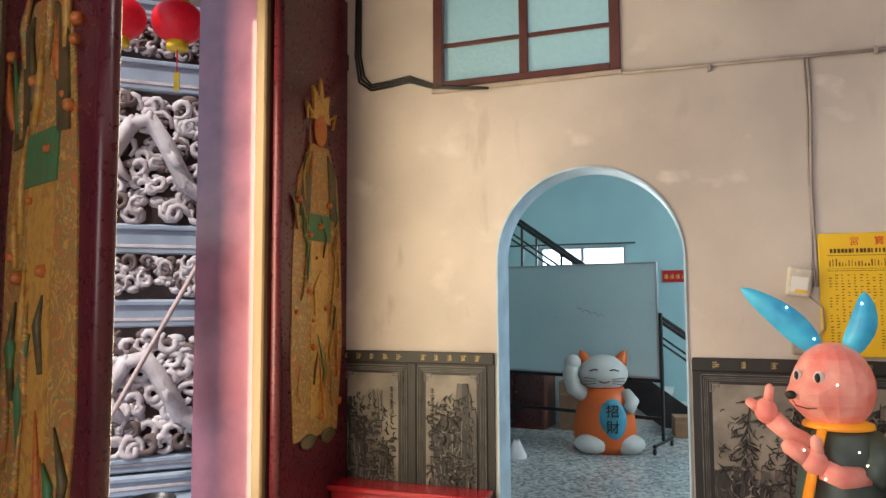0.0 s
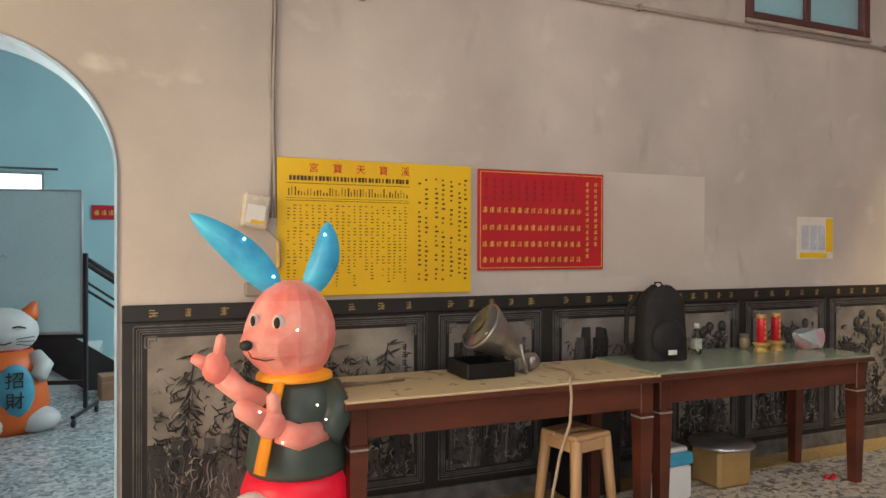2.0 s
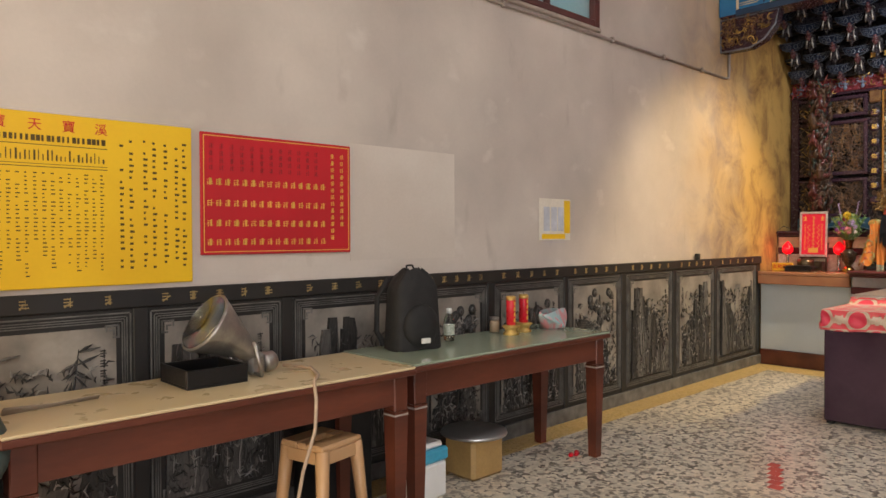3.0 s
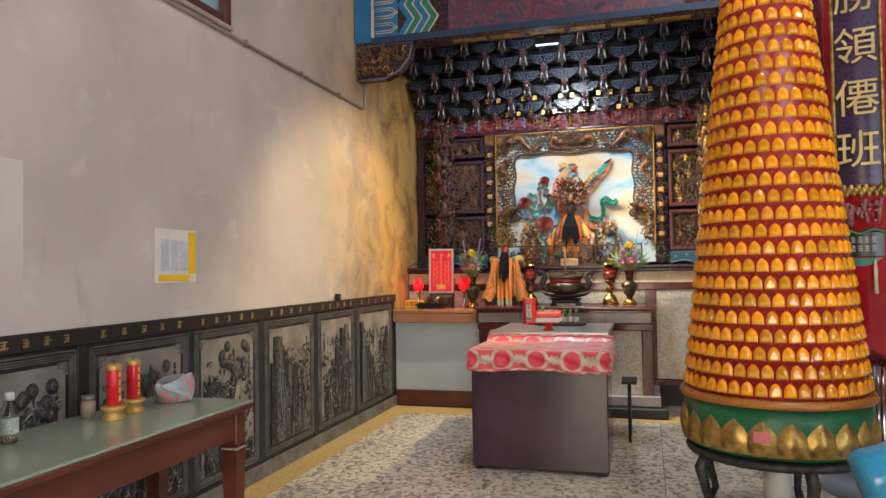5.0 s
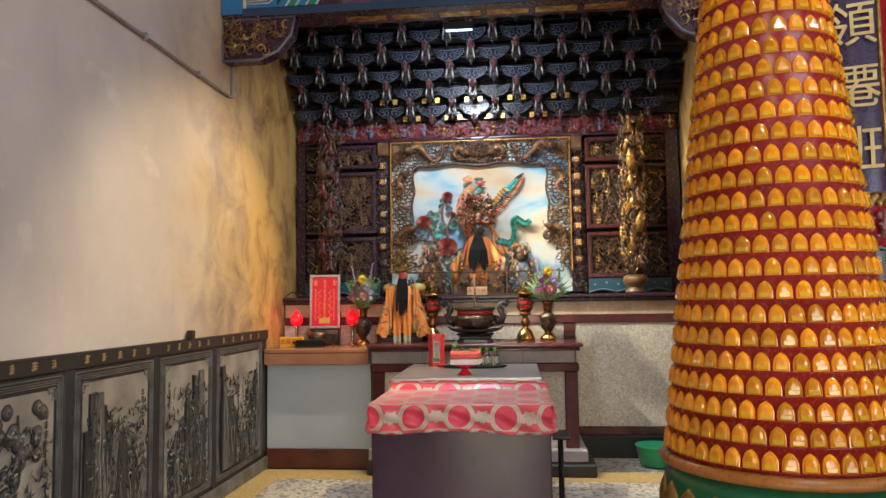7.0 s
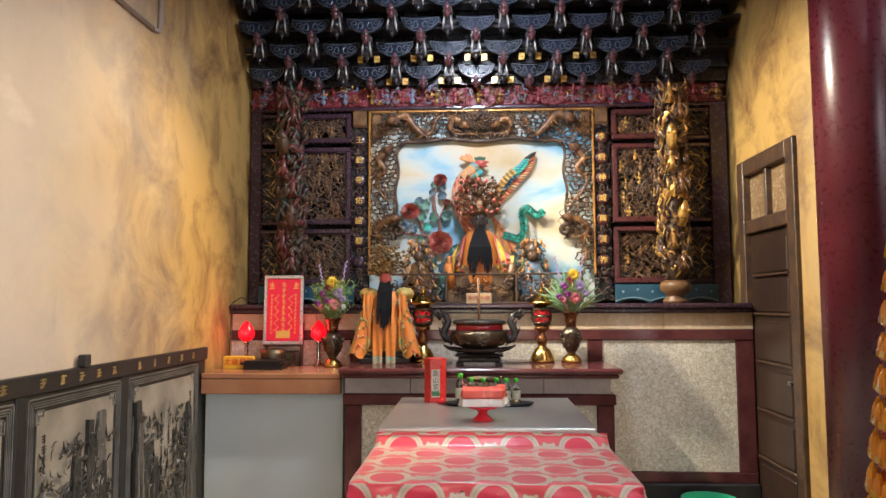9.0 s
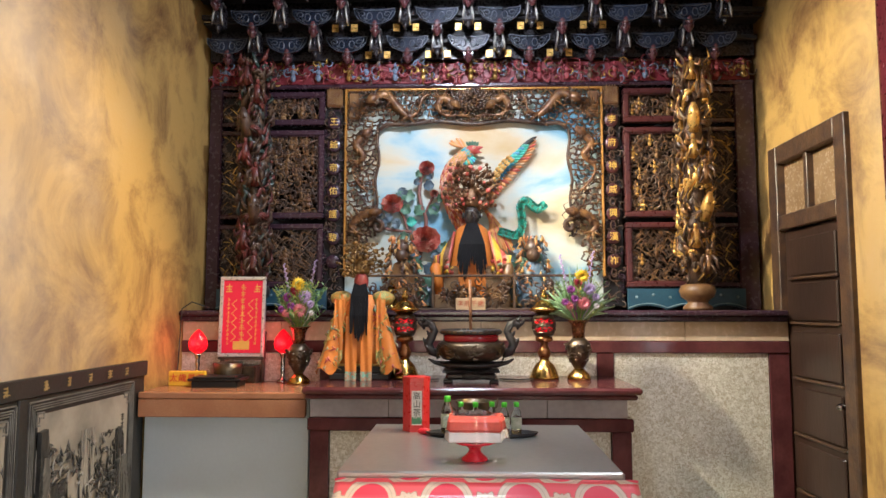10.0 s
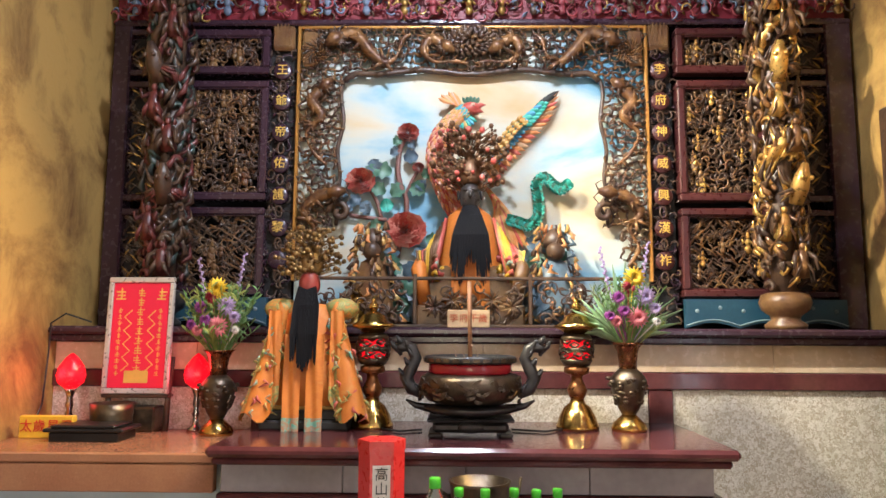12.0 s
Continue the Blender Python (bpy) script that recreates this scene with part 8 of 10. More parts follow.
def chevrons(side):
    """Zigzag bands that run up the beam from its end toward the painted scene."""
    for j, mat in enumerate((BEAM_BLUE, BEAM_WHITE, BEAM_GREEN, BEAM_WHITE, BEAM_BLUE, BEAM_WHITE, BEAM_GREEN, BEAM_WHITE)):
        w = 0.06 if j % 2 == 0 else 0.016
        x0 = 0.42 + 0.076 * (j // 2) + (0.06 if j % 2 else 0)
        zig = [(x0 + (0.09 if i % 2 else 0.0), 0.06 + 0.135 * i) for i in range(5)]
        pts = zig + [(x + w, y) for x, y in reversed(zig)]
        if side:
            pts = [(3.79 - x, y) for x, y in reversed(pts)]
        part("zigzag_band", Solid().slab(pts, 0.003, Matrix.Translation((0, 0, 0.003 + 0.001 * j))), mat, beam)
    s = Solid()
    for i in range(4):
        y = 0.09 + 0.135 * i
        for d in (0.0, 0.02):
            pts = [(0.2, y + d), (0.36 - d, y + d), (0.42 - d, y + 0.045), (0.36 - d, y + 0.09 - d), (0.2, y + 0.09 - d)]
            s.tube([((3.79 - x) if side else x, v, 0.008) for x, v in pts], 0.006, 5)
    part("tongue_lines", s, BEAM_WHITE, beam)
    part("tongue_field", box((3.79 - 0.42) if side else 0.19, 0.06, 0.001, (3.79 - 0.19) if side else 0.42, 0.60, 0.004, 0), BEAM_BLUE, beam)


chevrons(0)
chevrons(1)
part("painted_scene", box(0.90, 0.056, 0.001, 2.89, 0.60, 0.004, 0), BEAM_PICTURE, beam, "dark painted scene")
s = Solid()
for k in range(6):
    s.box(0.9 + 0.35 * k, -0.004, -0.20, 1.2 + 0.35 * k, 0.0, -0.12, 0)
part("gilt_underside", s, GILT, beam, "worn gilt lines on the underside")
rng = random.Random(61)
for y_left, flip in ((4.795, 1), (1.62, -1)):
    br = thing("carved_bracket", "carved and painted bracket under the beam end", "bracket", toward(7.80, y_left, 3.16), "brackets under the beam")
    pts = [(0, 0), (0.28, 0.0), (0.42, 0.06), (0.52, 0.18), (0.55, 0.31), (0, 0.31)]
    if flip < 0:
        pts = [(0.55 - x, y) for x, y in reversed(pts)]
    part("bracket_body", Solid().slab(pts, 0.12, Matrix.Translation((0, 0, -0.14))), PURPLE_WOOD, br)
    s = Solid()
    carve(s, 0.48, 0.27, 150, 0.04, rng, 0.03, (0, 0, 1, 2), "mixed", lambda u, v: (v > 0.02 + max(0, (u if flip > 0 else 0.5 - u) - 0.3) * 1.0))
    part("flower_carving", s, [CARVED, GILT, DULL_RED], br, "", Matrix.Translation((0.02, 0.02, -0.02)))
    s = Solid()
    s.tube([(x, y, -0.018) for x, y in pts + pts[:1]], 0.010, 6)
    part("bracket_edge", s, material("slate_edge_paint", (0.16, 0.17, 0.22), rough=0.4), br)

# ---- things on the altar ----
TOP, SIDE = 1.03, 0.99
HUB = material("red_glowing_glass", (0.80, 0.004, 0.012), rough=0.25, bump=0, amount=0.0, emission=0.85)


def brass_lamp(y):
    la = thing("altar_lamp", "brass altar lamp with a pierced red globe", "lamp", pose(9.04, y, TOP), "pair of brass lamps")
    part("base", Solid().lathe([(0.082, 0), (0.084, 0.012), (0.078, 0.025), (0.07, 0.05), (0.05, 0.085), (0.03, 0.10), (0.026, 0.115)], 28), BRASS, la)
    part("stem", Solid().lathe([(0.026, 0.115), (0.034, 0.13), (0.040, 0.15), (0.030, 0.17), (0.022, 0.19), (0.024, 0.205), (0.048, 0.215), (0.050, 0.235), (0.03, 0.245)], 24), material("red_bronze", (0.30, 0.13, 0.05), rough=0.3, metal=0.9, scale=12), la)
    part("glow_globe", Solid().ball((0, 0, 0.305), (0.055, 0.055, 0.056), 20, 12), HUB, la, "glowing red inner globe")
    s = Solid()
    rng = random.Random(70)
    for k in range(46):
        a = k * 2.399
        z = -0.9 + 1.8 * k / 45
        r = 0.066 * math.sqrt(1 - z * z)
        s.tube([(r * math.cos(a + t), r * math.sin(a + t), 0.305 + 0.066 * max(-0.95, min(0.95, z + u))) for t, u in ((-0.3, 0), (0, 0.14), (0.3, 0), (0, -0.14), (-0.3, 0))], 0.0055, 4)
    s.lathe([(0.05, 0.245), (0.062, 0.262), (0.06, 0.268)], 20).lathe([(0.06, 0.343), (0.062, 0.35), (0.05, 0.366)], 20)
    s.lathe([(0.066, 0.296), (0.069, 0.305), (0.066, 0.314)], 24)
    part("pierced_shell", s, BRONZE, la)
    part("roof", Solid().lathe([(0.04, 0.366), (0.062, 0.382), (0.085, 0.392), (0.086, 0.398), (0.06, 0.412), (0.045, 0.435), (0.02, 0.45), (0.012, 0.455)], 28), BRASS, la)
    part("finial", Solid().lathe([(0.012, 0.455), (0.02, 0.465), (0.02, 0.478), (0.008, 0.49), (0.012, 0.497), (0.004, 0.51)], 14), BRASS, la)


brass_lamp(3.40)
brass_lamp(2.60)

PETALS = [material("petal_" + n, c, rough=0.6, scale=30, bump=0.05, amount=0.2) for n, c in (("yellow", (0.80, 0.55, 0.02)), ("pink", (0.70, 0.22, 0.26)), ("purple", (0.30, 0.06, 0.30)), ("lilac", (0.45, 0.34, 0.60)), ("red", (0.32, 0.02, 0.04)), ("white", (0.7, 0.68, 0.66)))]
GREENS = [material("leaf_green", (0.10, 0.20, 0.05), (0.16, 0.28, 0.08), rough=0.5, scale=20), material("grey_green_leaf", (0.16, 0.28, 0.13), (0.26, 0.37, 0.2), rough=0.5, scale=20), material("yellow_green_sprig", (0.28, 0.32, 0.07), (0.20, 0.25, 0.06), rough=0.6, scale=20)]


def vase(x, y, z, label, seed):
    va = thing("vase", label, "vase", pose(x, y, z), "pair of bronze vases")
    part("vase_foot", Solid().lathe([(0.066, 0), (0.068, 0.012), (0.06, 0.03), (0.038, 0.05), (0.026, 0.062)], 28), BRASS, va, "polished brass foot")
    part("vase_body", Solid().lathe([(0.026, 0.062), (0.04, 0.085), (0.058, 0.13), (0.069, 0.175), (0.066, 0.20), (0.05, 0.22), (0.034, 0.235)], 28), BRONZE, va)
    s, rng = Solid(), random.Random(seed)
    for k in range(70):
        a, h = rng.uniform(0, 6.28), rng.uniform(0.10, 0.2)
        r = 0.04 + (h - 0.085) * 0.30
        s.ball((r * math.cos(a), r * math.sin(a), h), (0.012, 0.012, 0.008), 5, 4)
    part("raised_ornament", s, BRONZE, va)
    part("vase_neck", Solid().lathe([(0.034, 0.235), (0.036, 0.27), (0.04, 0.30), (0.052, 0.325), (0.066, 0.335), (0.06, 0.335), (0.035, 0.30)], 28), material("red_bronze_neck", (0.26, 0.11, 0.05), rough=0.25, metal=0.9, scale=10), va)
    return va


def bouquet(x, y, z, label, seed, fan):
    b = thing("bouquet", label, "flowers", pose(x, y, z), "altar flowers")
    rng = random.Random(seed)
    s = Solid()
    for k in range(190 if not fan else 70):
        a, sp, h = rng.uniform(0, 6.28), rng.uniform(0.02, 0.16), rng.uniform(0.10, 0.31)
        p = [(0.02 * math.cos(a), 0.02 * math.sin(a), 0), (0.6 * sp * math.cos(a), 0.6 * sp * math.sin(a), 0.6 * h), (sp * math.cos(a), sp * math.sin(a), h)]
        s.slot = 2 if k % 3 == 0 else 0
        s.tube(p, [0.0025, 0.002, 0.001], 4)
        for j in range(6):
            t = 0.45 + 0.09 * j
            c = (sp * t * math.cos(a), sp * t * math.sin(a), h * t)
            d = rng.uniform(0, 6.28)
            s.tube([c, (c[0] + 0.014 * math.cos(d), c[1] + 0.014 * math.sin(d), c[2] + 0.014), (c[0] + 0.026 * math.cos(d), c[1] + 0.026 * math.sin(d), c[2] + 0.022)], [0.002, 0.0055, 0.001], 4, flat=0.4)
    if fan:
        for k in range(17):
            a = -0.35 + 3.84 * k / 16
            for j in range(2):
                L = 0.14 + 0.03 * math.sin(k) + 0.05 * j
                s.slot = 1
                s.tube([(0.0, 0.01 * j, 0.02), (0.03, 0.6 * L * math.cos(a), 0.03 + 0.07 + 0.75 * L * math.sin(a) * 0.7), (0.0, L * math.cos(a), 0.05 + 0.08 + L * math.sin(a))], [0.006, 0.02, 0.002], 5, flat=0.25)
    part("foliage", s, GREENS, b)
    flowers = ((0, -0.01, 0.275, 0.035), (2, 0.05, 0.20, 0.022), (3, -0.05, 0.205, 0.032), (1, -0.02, 0.125, 0.034), (2, 0.03, 0.15, 0.02), (4, 0.01, 0.24, 0.022), (2, 0.085, 0.13, 0.018), (3, -0.085, 0.16, 0.02), (1, 0.06, 0.11, 0.02), (5, -0.09, 0.11, 0.014))
    for c, u, v, r in flowers:
        r *= 1.3
        s = Solid()
        n = 16
        for ring in range(3):
            for k in range(n):
                a = 2 * math.pi * (k + 0.5 * ring) / n
                q = r * (1 - 0.27 * ring)
                s.tube([(-0.085, u, v), (-0.095 - 0.006 * ring, u + 0.6 * q * math.cos(a), v + 0.6 * q * math.sin(a)), (-0.09 - 0.012 * ring, u + q * math.cos(a), v + q * math.sin(a))], [0.001, q * 0.20, 0.001], 4, flat=0.5)
        s.tube([(-0.085, u, v), (-0.04, u * 0.5, v * 0.5), (0, 0, 0)], 0.0025, 5)
        part("flower", s, PETALS[c], b)
    s = Solid()
    for u, h in ((0.10, 0.40), (-0.09, 0.42)):
        s.tube([(0, u * 0.2, 0.05), (0, u * 0.7, 0.25), (0, u, h)], [0.003, 0.003, 0.002], 4)
        for j in range(16):
            s.ball((0.006 * math.cos(2 * j), u * (0.7 + 0.02 * j) + 0.006 * math.sin(2 * j), 0.26 + (h - 0.26) * j / 15), 0.006, 5, 4)
    part("lavender_spike", s, PETALS[3], b)


vase(9.10, 4.03, SIDE, "bronze vase with a polished foot on the side counter", 81)
vase(9.00, 2.41, TOP, "bronze vase with a polished brass foot on the altar", 82)
bouquet(9.10, 4.03, SIDE + 0.305, "mixed bouquet with yellow chrysanthemum and fine greenery", 83, False)
bouquet(9.00, 2.41, TOP + 0.305, "mixed bouquet fanned with green palm leaves", 84, True)

# censer
ce = thing("censer", "dark bronze censer with dragon handles on a carved stand", "censer", pose(8.86, 3.02, TOP))
s = Solid()
s.box(-0.09, -0.15, 0.0, 0.09, -0.10, 0.018, 0.006).box(-0.09, 0.10, 0.0, 0.09, 0.15, 0.018, 0.006)
s.box(-0.085, -0.135, 0.018, 0.085, 0.135, 0.055, 0.012).box(-0.10, -0.155, 0.055, 0.10, 0.155, 0.068, 0.006)
s.ball((-0.088, 0, 0.036), (0.012, 0.05, 0.02), 10, 6)
part("stand", s, IRON, ce)
s = Solid()
s.lathe([(0.08, 0.068), (0.14, 0.085), (0.17, 0.098), (0.16, 0.105), (0.10, 0.11)], 28)
for k in (-1, 1):
    s.tube([(0, k * 0.12, 0.09), (0, k * 0.20, 0.105), (0, k * 0.235, 0.125)], [0.02, 0.012, 0.004], 6)
part("lotus_tray", s, IRON, ce)
part("bowl", Solid().lathe([(0.10, 0.11), (0.155, 0.125), (0.182, 0.155), (0.188, 0.185), (0.178, 0.212), (0.16, 0.222)], 36), BRONZE, ce)
s, rng = Solid(), random.Random(90)
for k in range(90):
    a = rng.uniform(0, 6.28)
    z = rng.uniform(0.135, 0.205)
    r = 0.186
    s.tube([(r * math.cos(a + t), r * math.sin(a + t), z + 0.012 * math.sin(9 * t + k)) for t in (0, 0.06, 0.12, 0.16)], [0.005, 0.008, 0.006, 0.002], 4)
tagged(part("relief_ornament", s, BRONZE, ce), kind="stuff")
part("red_band", Solid().lathe([(0.15, 0.2225), (0.153, 0.23), (0.153, 0.252), (0.15, 0.258)], 36), RED_LACQUER, ce, "dark red band")
part("rim", Solid().lathe([(0.155, 0.2585), (0.168, 0.262), (0.168, 0.282), (0.158, 0.287), (0.145, 0.285), (0.14, 0.27)], 36), IRON, ce)
s = Solid()
for k in range(30):
    a = 2 * math.pi * k / 30
    s.box(-0.012, -0.003, 0.266, 0.012, 0.0, 0.278, 0, Matrix.Rotation(a, 4, "Z") @ Matrix.Translation((0, -0.1685, 0)))
part("fret_band", s, BRONZE, ce)
part("ash", Solid().lathe([(0.001, 0.272), (0.14, 0.272), (0.14, 0.276), (0.001, 0.28)], 28), material("incense_ash", (0.36, 0.31, 0.26), rough=0.9, scale=20, bump=0.4), ce, "pale incense ash")
for k in (-1, 1):
    s = Solid()
    pts = [(0, k * 0.175, 0.15), (0, k * 0.215, 0.165), (0, k * 0.235, 0.205), (0, k * 0.215, 0.245), (0, k * 0.20, 0.275), (0, k * 0.215, 0.31), (0, k * 0.245, 0.325), (0, k * 0.265, 0.305), (0, k * 0.255, 0.285)]
    s.tube(pts, [0.022, 0.024, 0.026, 0.024, 0.022, 0.022, 0.021, 0.016, 0.006], 10)
    for i, p in enumerate(pts[:-1]):
        for j in (-1, 1):
            s.tube([p, (p[0] + j * 0.016, p[1] + k * 0.018, p[2] + 0.016), (p[0] + j * 0.022, p[1] + k * 0.028, p[2] + 0.034)], [0.012, 0.010, 0.002], 5)
    s.ball((0, k * 0.25, 0.315), (0.022, 0.032, 0.018), 10, 6)
    part("dragon_handle", s, IRON, ce)
s = Solid()
s.slot = 0
s.cyl((0, 0, 0.27), (0.0, 0.004, 0.56), 0.008, 8)
part("incense_stick", s, material("incense_brown", (0.28, 0.13, 0.06), rough=0.7), ce)
s = Solid()
for y in (-0.03, 0.02, 0.05):
    s.tube([(0.0, y, 0.275), (-0.01, y + 0.01, 0.31), (-0.005, y + 0.03, 0.33)], 0.0018, 4)
part("burnt_stick", s, material("burnt_incense", (0.5, 0.36, 0.25), rough=0.8), ce)

# robed deity figure: one plain shape
ROBE_ORANGE = painted("orange_silk_brocade", [(0.58, 0.16, 0.022), (0.66, 0.22, 0.03), (0.60, 0.18, 0.025), (0.62, 0.25, 0.05)], 9, rough=0.55, bump=0.1)
BROCADE = painted("embroidered_border", [(0.45, 0.42, 0.06), (0.60, 0.24, 0.05), (0.20, 0.30, 0.10), (0.62, 0.42, 0.12), (0.46, 0.10, 0.05)], 26, rough=0.5, bump=0.3)
BEARD = material("black_horsehair", (0.006, 0.006, 0.008), (0.016, 0.016, 0.018), rough=0.7, scale=4, fine=160, bump=0.4, stretch=(1, 1, 0.1))
BEARD.node_tree.nodes["Principled BSDF"].inputs["Specular IOR Level"].default_value = 0.1
TEAL_HEM = painted("teal_embroidery", [(0.10, 0.34, 0.28), (0.20, 0.45, 0.36), (0.45, 0.20, 0.10), (0.25, 0.45, 0.4)], 30, rough=0.5, bump=0.3)
s, rng = Solid(), random.Random(95)
s.slot = 5
s.box(-0.12, -0.17, 0.0, 0.12, 0.17, 0.035, 0.006).box(-0.10, -0.15, 0.035, 0.12, 0.15, 0.075, 0.006)
s.slot = 3
s.box(-0.105, -0.13, 0.075, 0.10, 0.13, 0.09, 0.004)


def sheet_strip(s, y0, y1, z0, z1, x, sway, hem, slot, hemslot):
    """A hanging silk panel with soft folds and a pointed embroidered hem."""
    def fn(u, v):
        y = y0 + (y1 - y0) * u
        z = z1 + (z0 - z1) * v
        if v > 0.85:
            z += 0.05 * (1 - abs(2 * u - 1)) * -(v - 0.85) / 0.15 + 0.0
        return (x - sway * v + 0.006 * math.sin(9 * u + 3 * v), y, z)
    s.slot = slot
    s.grid(8, 12, fn)
    s.slot = hemslot
    s.grid(8, 4, lambda u, v: (lambda p: (p[0] - 0.003, p[1], p[2]))(fn(u, 0.86 + 0.14 * v)))


s.slot = 0
s.lathe([(0.16, 0.09), (0.15, 0.20), (0.13, 0.32), (0.115, 0.42), (0.08, 0.47), (0.05, 0.48)], 22, Matrix.Diagonal((0.75, 1, 1, 1)))
for k in (-1, 1):
    def sleeve(u, v, k=k):
        a = math.pi * (u - 0.5) * 1.3
        w = 0.05 + 0.075 * v
        return (-0.045 - 0.05 * v - w * 0.55 * math.cos(a), k * (0.10 + 0.085 * v + 0.5 * w * math.sin(a)), 0.47 - 0.42 * v + 0.02 * math.sin(3 * a))
    s.slot = 0
    s.grid(12, 12, sleeve)
    s.slot = 1
    s.grid(5, 12, lambda u, v: tuple(Vector(sleeve(0.62 + 0.36 * u if k > 0 else 0.02 + 0.36 * u, v)) + Vector((-0.006, 0, 0))))
    s.slot = 1
    s.ball((0, k * 0.12, 0.46), (0.08, 0.07, 0.045), 10, 6)
    for j in range(60):
        s.slot = rng.choice((1, 1, 4, 2))
        q = sleeve(rng.random(), rng.uniform(0.1, 1))
        s.tube([(q[0] - 0.006, q[1], q[2]), (q[0] - 0.009, q[1] + rng.uniform(-0.02, 0.02), q[2] - 0.012), (q[0] - 0.006, q[1] + rng.uniform(-0.03, 0.03), q[2] - 0.03)], [0.004, 0.007, 0.002], 5)
sheet_strip(s, -0.075, -0.012, 0.0, 0.36, -0.125, 0.02, 0.05, 0, 2)
sheet_strip(s, 0.012, 0.075, 0.0, 0.36, -0.125, 0.02, 0.05, 0, 2)
sheet_strip(s, -0.145, -0.095, 0.12, 0.45, -0.10, 0.02, 0.05, 0, 1)
sheet_strip(s, 0.095, 0.145, 0.12, 0.45, -0.10, 0.02, 0.05, 0, 1)
s.slot = 6
s.ball((-0.06, 0, 0.555), (0.045, 0.042, 0.055), 14, 10)
s.slot = 7
for k in range(64):                                       # long straight strands
    y = rng.uniform(-0.045, 0.045)
    s.tube([(-0.10, y * 0.7, 0.53 + 0.3 * abs(y)), (-0.128 + 0.25 * abs(y), y, 0.47), (-0.152 + rng.uniform(0, 0.012), y * 1.05, 0.36), (-0.158, y * 1.1, 0.21 + 0.8 * abs(y) + rng.uniform(0, 0.05))], [0.006, 0.008, 0.008, 0.002], 4)
s.slot = 8
s.lathe([(0.042, 0.60), (0.05, 0.61), (0.05, 0.65), (0.03, 0.70), (0.01, 0.72)], 14, Matrix.Translation((-0.05, 0, 0)))
for k in range(150):
    a, z = rng.uniform(0, 6.28), rng.uniform(0.595, 0.78)
    r = rng.uniform(0.05, 0.125) * (1 - abs(z - 0.66) * 2.2)
    q = (-0.05 + 0.7 * r * math.cos(a), r * math.sin(a) * 1.2, z)
    s.tube([(-0.05 + 0.3 * r * math.cos(a), 0.5 * r * math.sin(a), z - 0.02), q], [0.003, 0.002], 4)
    s.ball(q, rng.uniform(0.006, 0.013), 6, 4)
FACE = material("dark_red_face_paint", (0.34, 0.06, 0.05), rough=0.35, scale=10, bump=0.02)
CROWN = material("crown_gilt", (0.34, 0.22, 0.08), (0.12, 0.07, 0.03), rough=0.4, metal=0.7, scale=30)
STATUE = [ROBE_ORANGE, BROCADE, TEAL_HEM, GILT, COLS["red"], BLACK_INK, FACE, BEARD, CROWN]
robed = s.mesh("robed_deity_statue", STATUE)
tagged(part("robed_deity_statue", robed, STATUE, None, "", pose(9.06, 3.65, TOP)), "bearded deity statue in orange embroidered silk with gilt crown", "statue")

# seated black-faced deity before the painting, on its throne
s, rng = Solid(), random.Random(97)
s.slot = 3
s.box(-0.16, -0.24, 0, 0.14, 0.24, 0.10, 0.01).box(-0.10, -0.20, 0.10, 0.14, 0.20, 0.28, 0.02)
for k in (-1, 1):
    s.tube([(-0.12, k * 0.2, 0.10), (-0.14, k * 0.23, 0.26), (0.0, k * 0.22, 0.34)], [0.03, 0.035, 0.02], 8)
    for j in range(26):                                   # little guardian beasts on the arms
        a, b = rng.uniform(0, 6.28), rng.uniform(-1, 1)
        s.slot = rng.choice((4, 4, 9, 8, 2))
        q = (-0.10 + 0.045 * math.cos(a) * (1 - b * b) ** 0.5, k * 0.17 + 0.04 * math.sin(a), 0.27 + 0.055 * b)
        s.tube([q, (q[0] - 0.015, q[1] + 0.012 * math.cos(3 * a), q[2] + 0.012), (q[0] - 0.01, q[1] + 0.02 * math.cos(3 * a), q[2] - 0.006)], [0.014, 0.012, 0.003], 6)
    for j in range(10):
        s.slot = rng.choice((1, 9, 4, 8))
        s.tube([(-0.06, k * (0.11 + 0.012 * j), 0.50 - 0.02 * j), (-0.11, k * (0.14 + 0.011 * j), 0.34), (-0.12, k * (0.17 + 0.006 * j), 0.20)], [0.012, 0.016, 0.003], 5, flat=0.4)
    s.slot = 0
s.slot = 0
s.lathe([(0.18, 0.10), (0.16, 0.25), (0.13, 0.42), (0.10, 0.52), (0.05, 0.56)], 20, Matrix.Diagonal((0.7, 1, 1, 1)))
sheet_strip(s, -0.085, -0.02, 0.02, 0.34, -0.14, 0.02, 0.05, 0, 1)
sheet_strip(s, 0.02, 0.085, 0.02, 0.34, -0.14, 0.02, 0.05, 0, 1)
s.slot = 10
s.ball((-0.06, 0, 0.60), (0.052, 0.05, 0.07), 14, 10)
s.slot = 7
for k in range(110):                                      # broad beard, parted at the hem
    y = rng.uniform(-0.095, 0.095)
    s.tube([(-0.105, y * 0.30, 0.55), (-0.135, y * 0.5, 0.50), (-0.165, y * 0.8, 0.41), (-0.172 + rng.uniform(0, 0.015), y, 0.255 + 0.05 * math.cos(60 * y) + rng.uniform(-0.03, 0.03))], [0.006, 0.007, 0.008, 0.002], 4)
s.slot = 10
s.tube([(-0.112, 0, 0.625), (-0.122, 0, 0.595), (-0.112, 0, 0.585)], [0.006, 0.012, 0.006], 6)
for k in (-1, 1):
    s.ball((-0.104, k * 0.022, 0.625), (0.008, 0.014, 0.006), 8, 5)
    s.ball((-0.07, k * 0.054, 0.605), (0.012, 0.008, 0.024), 8, 5)
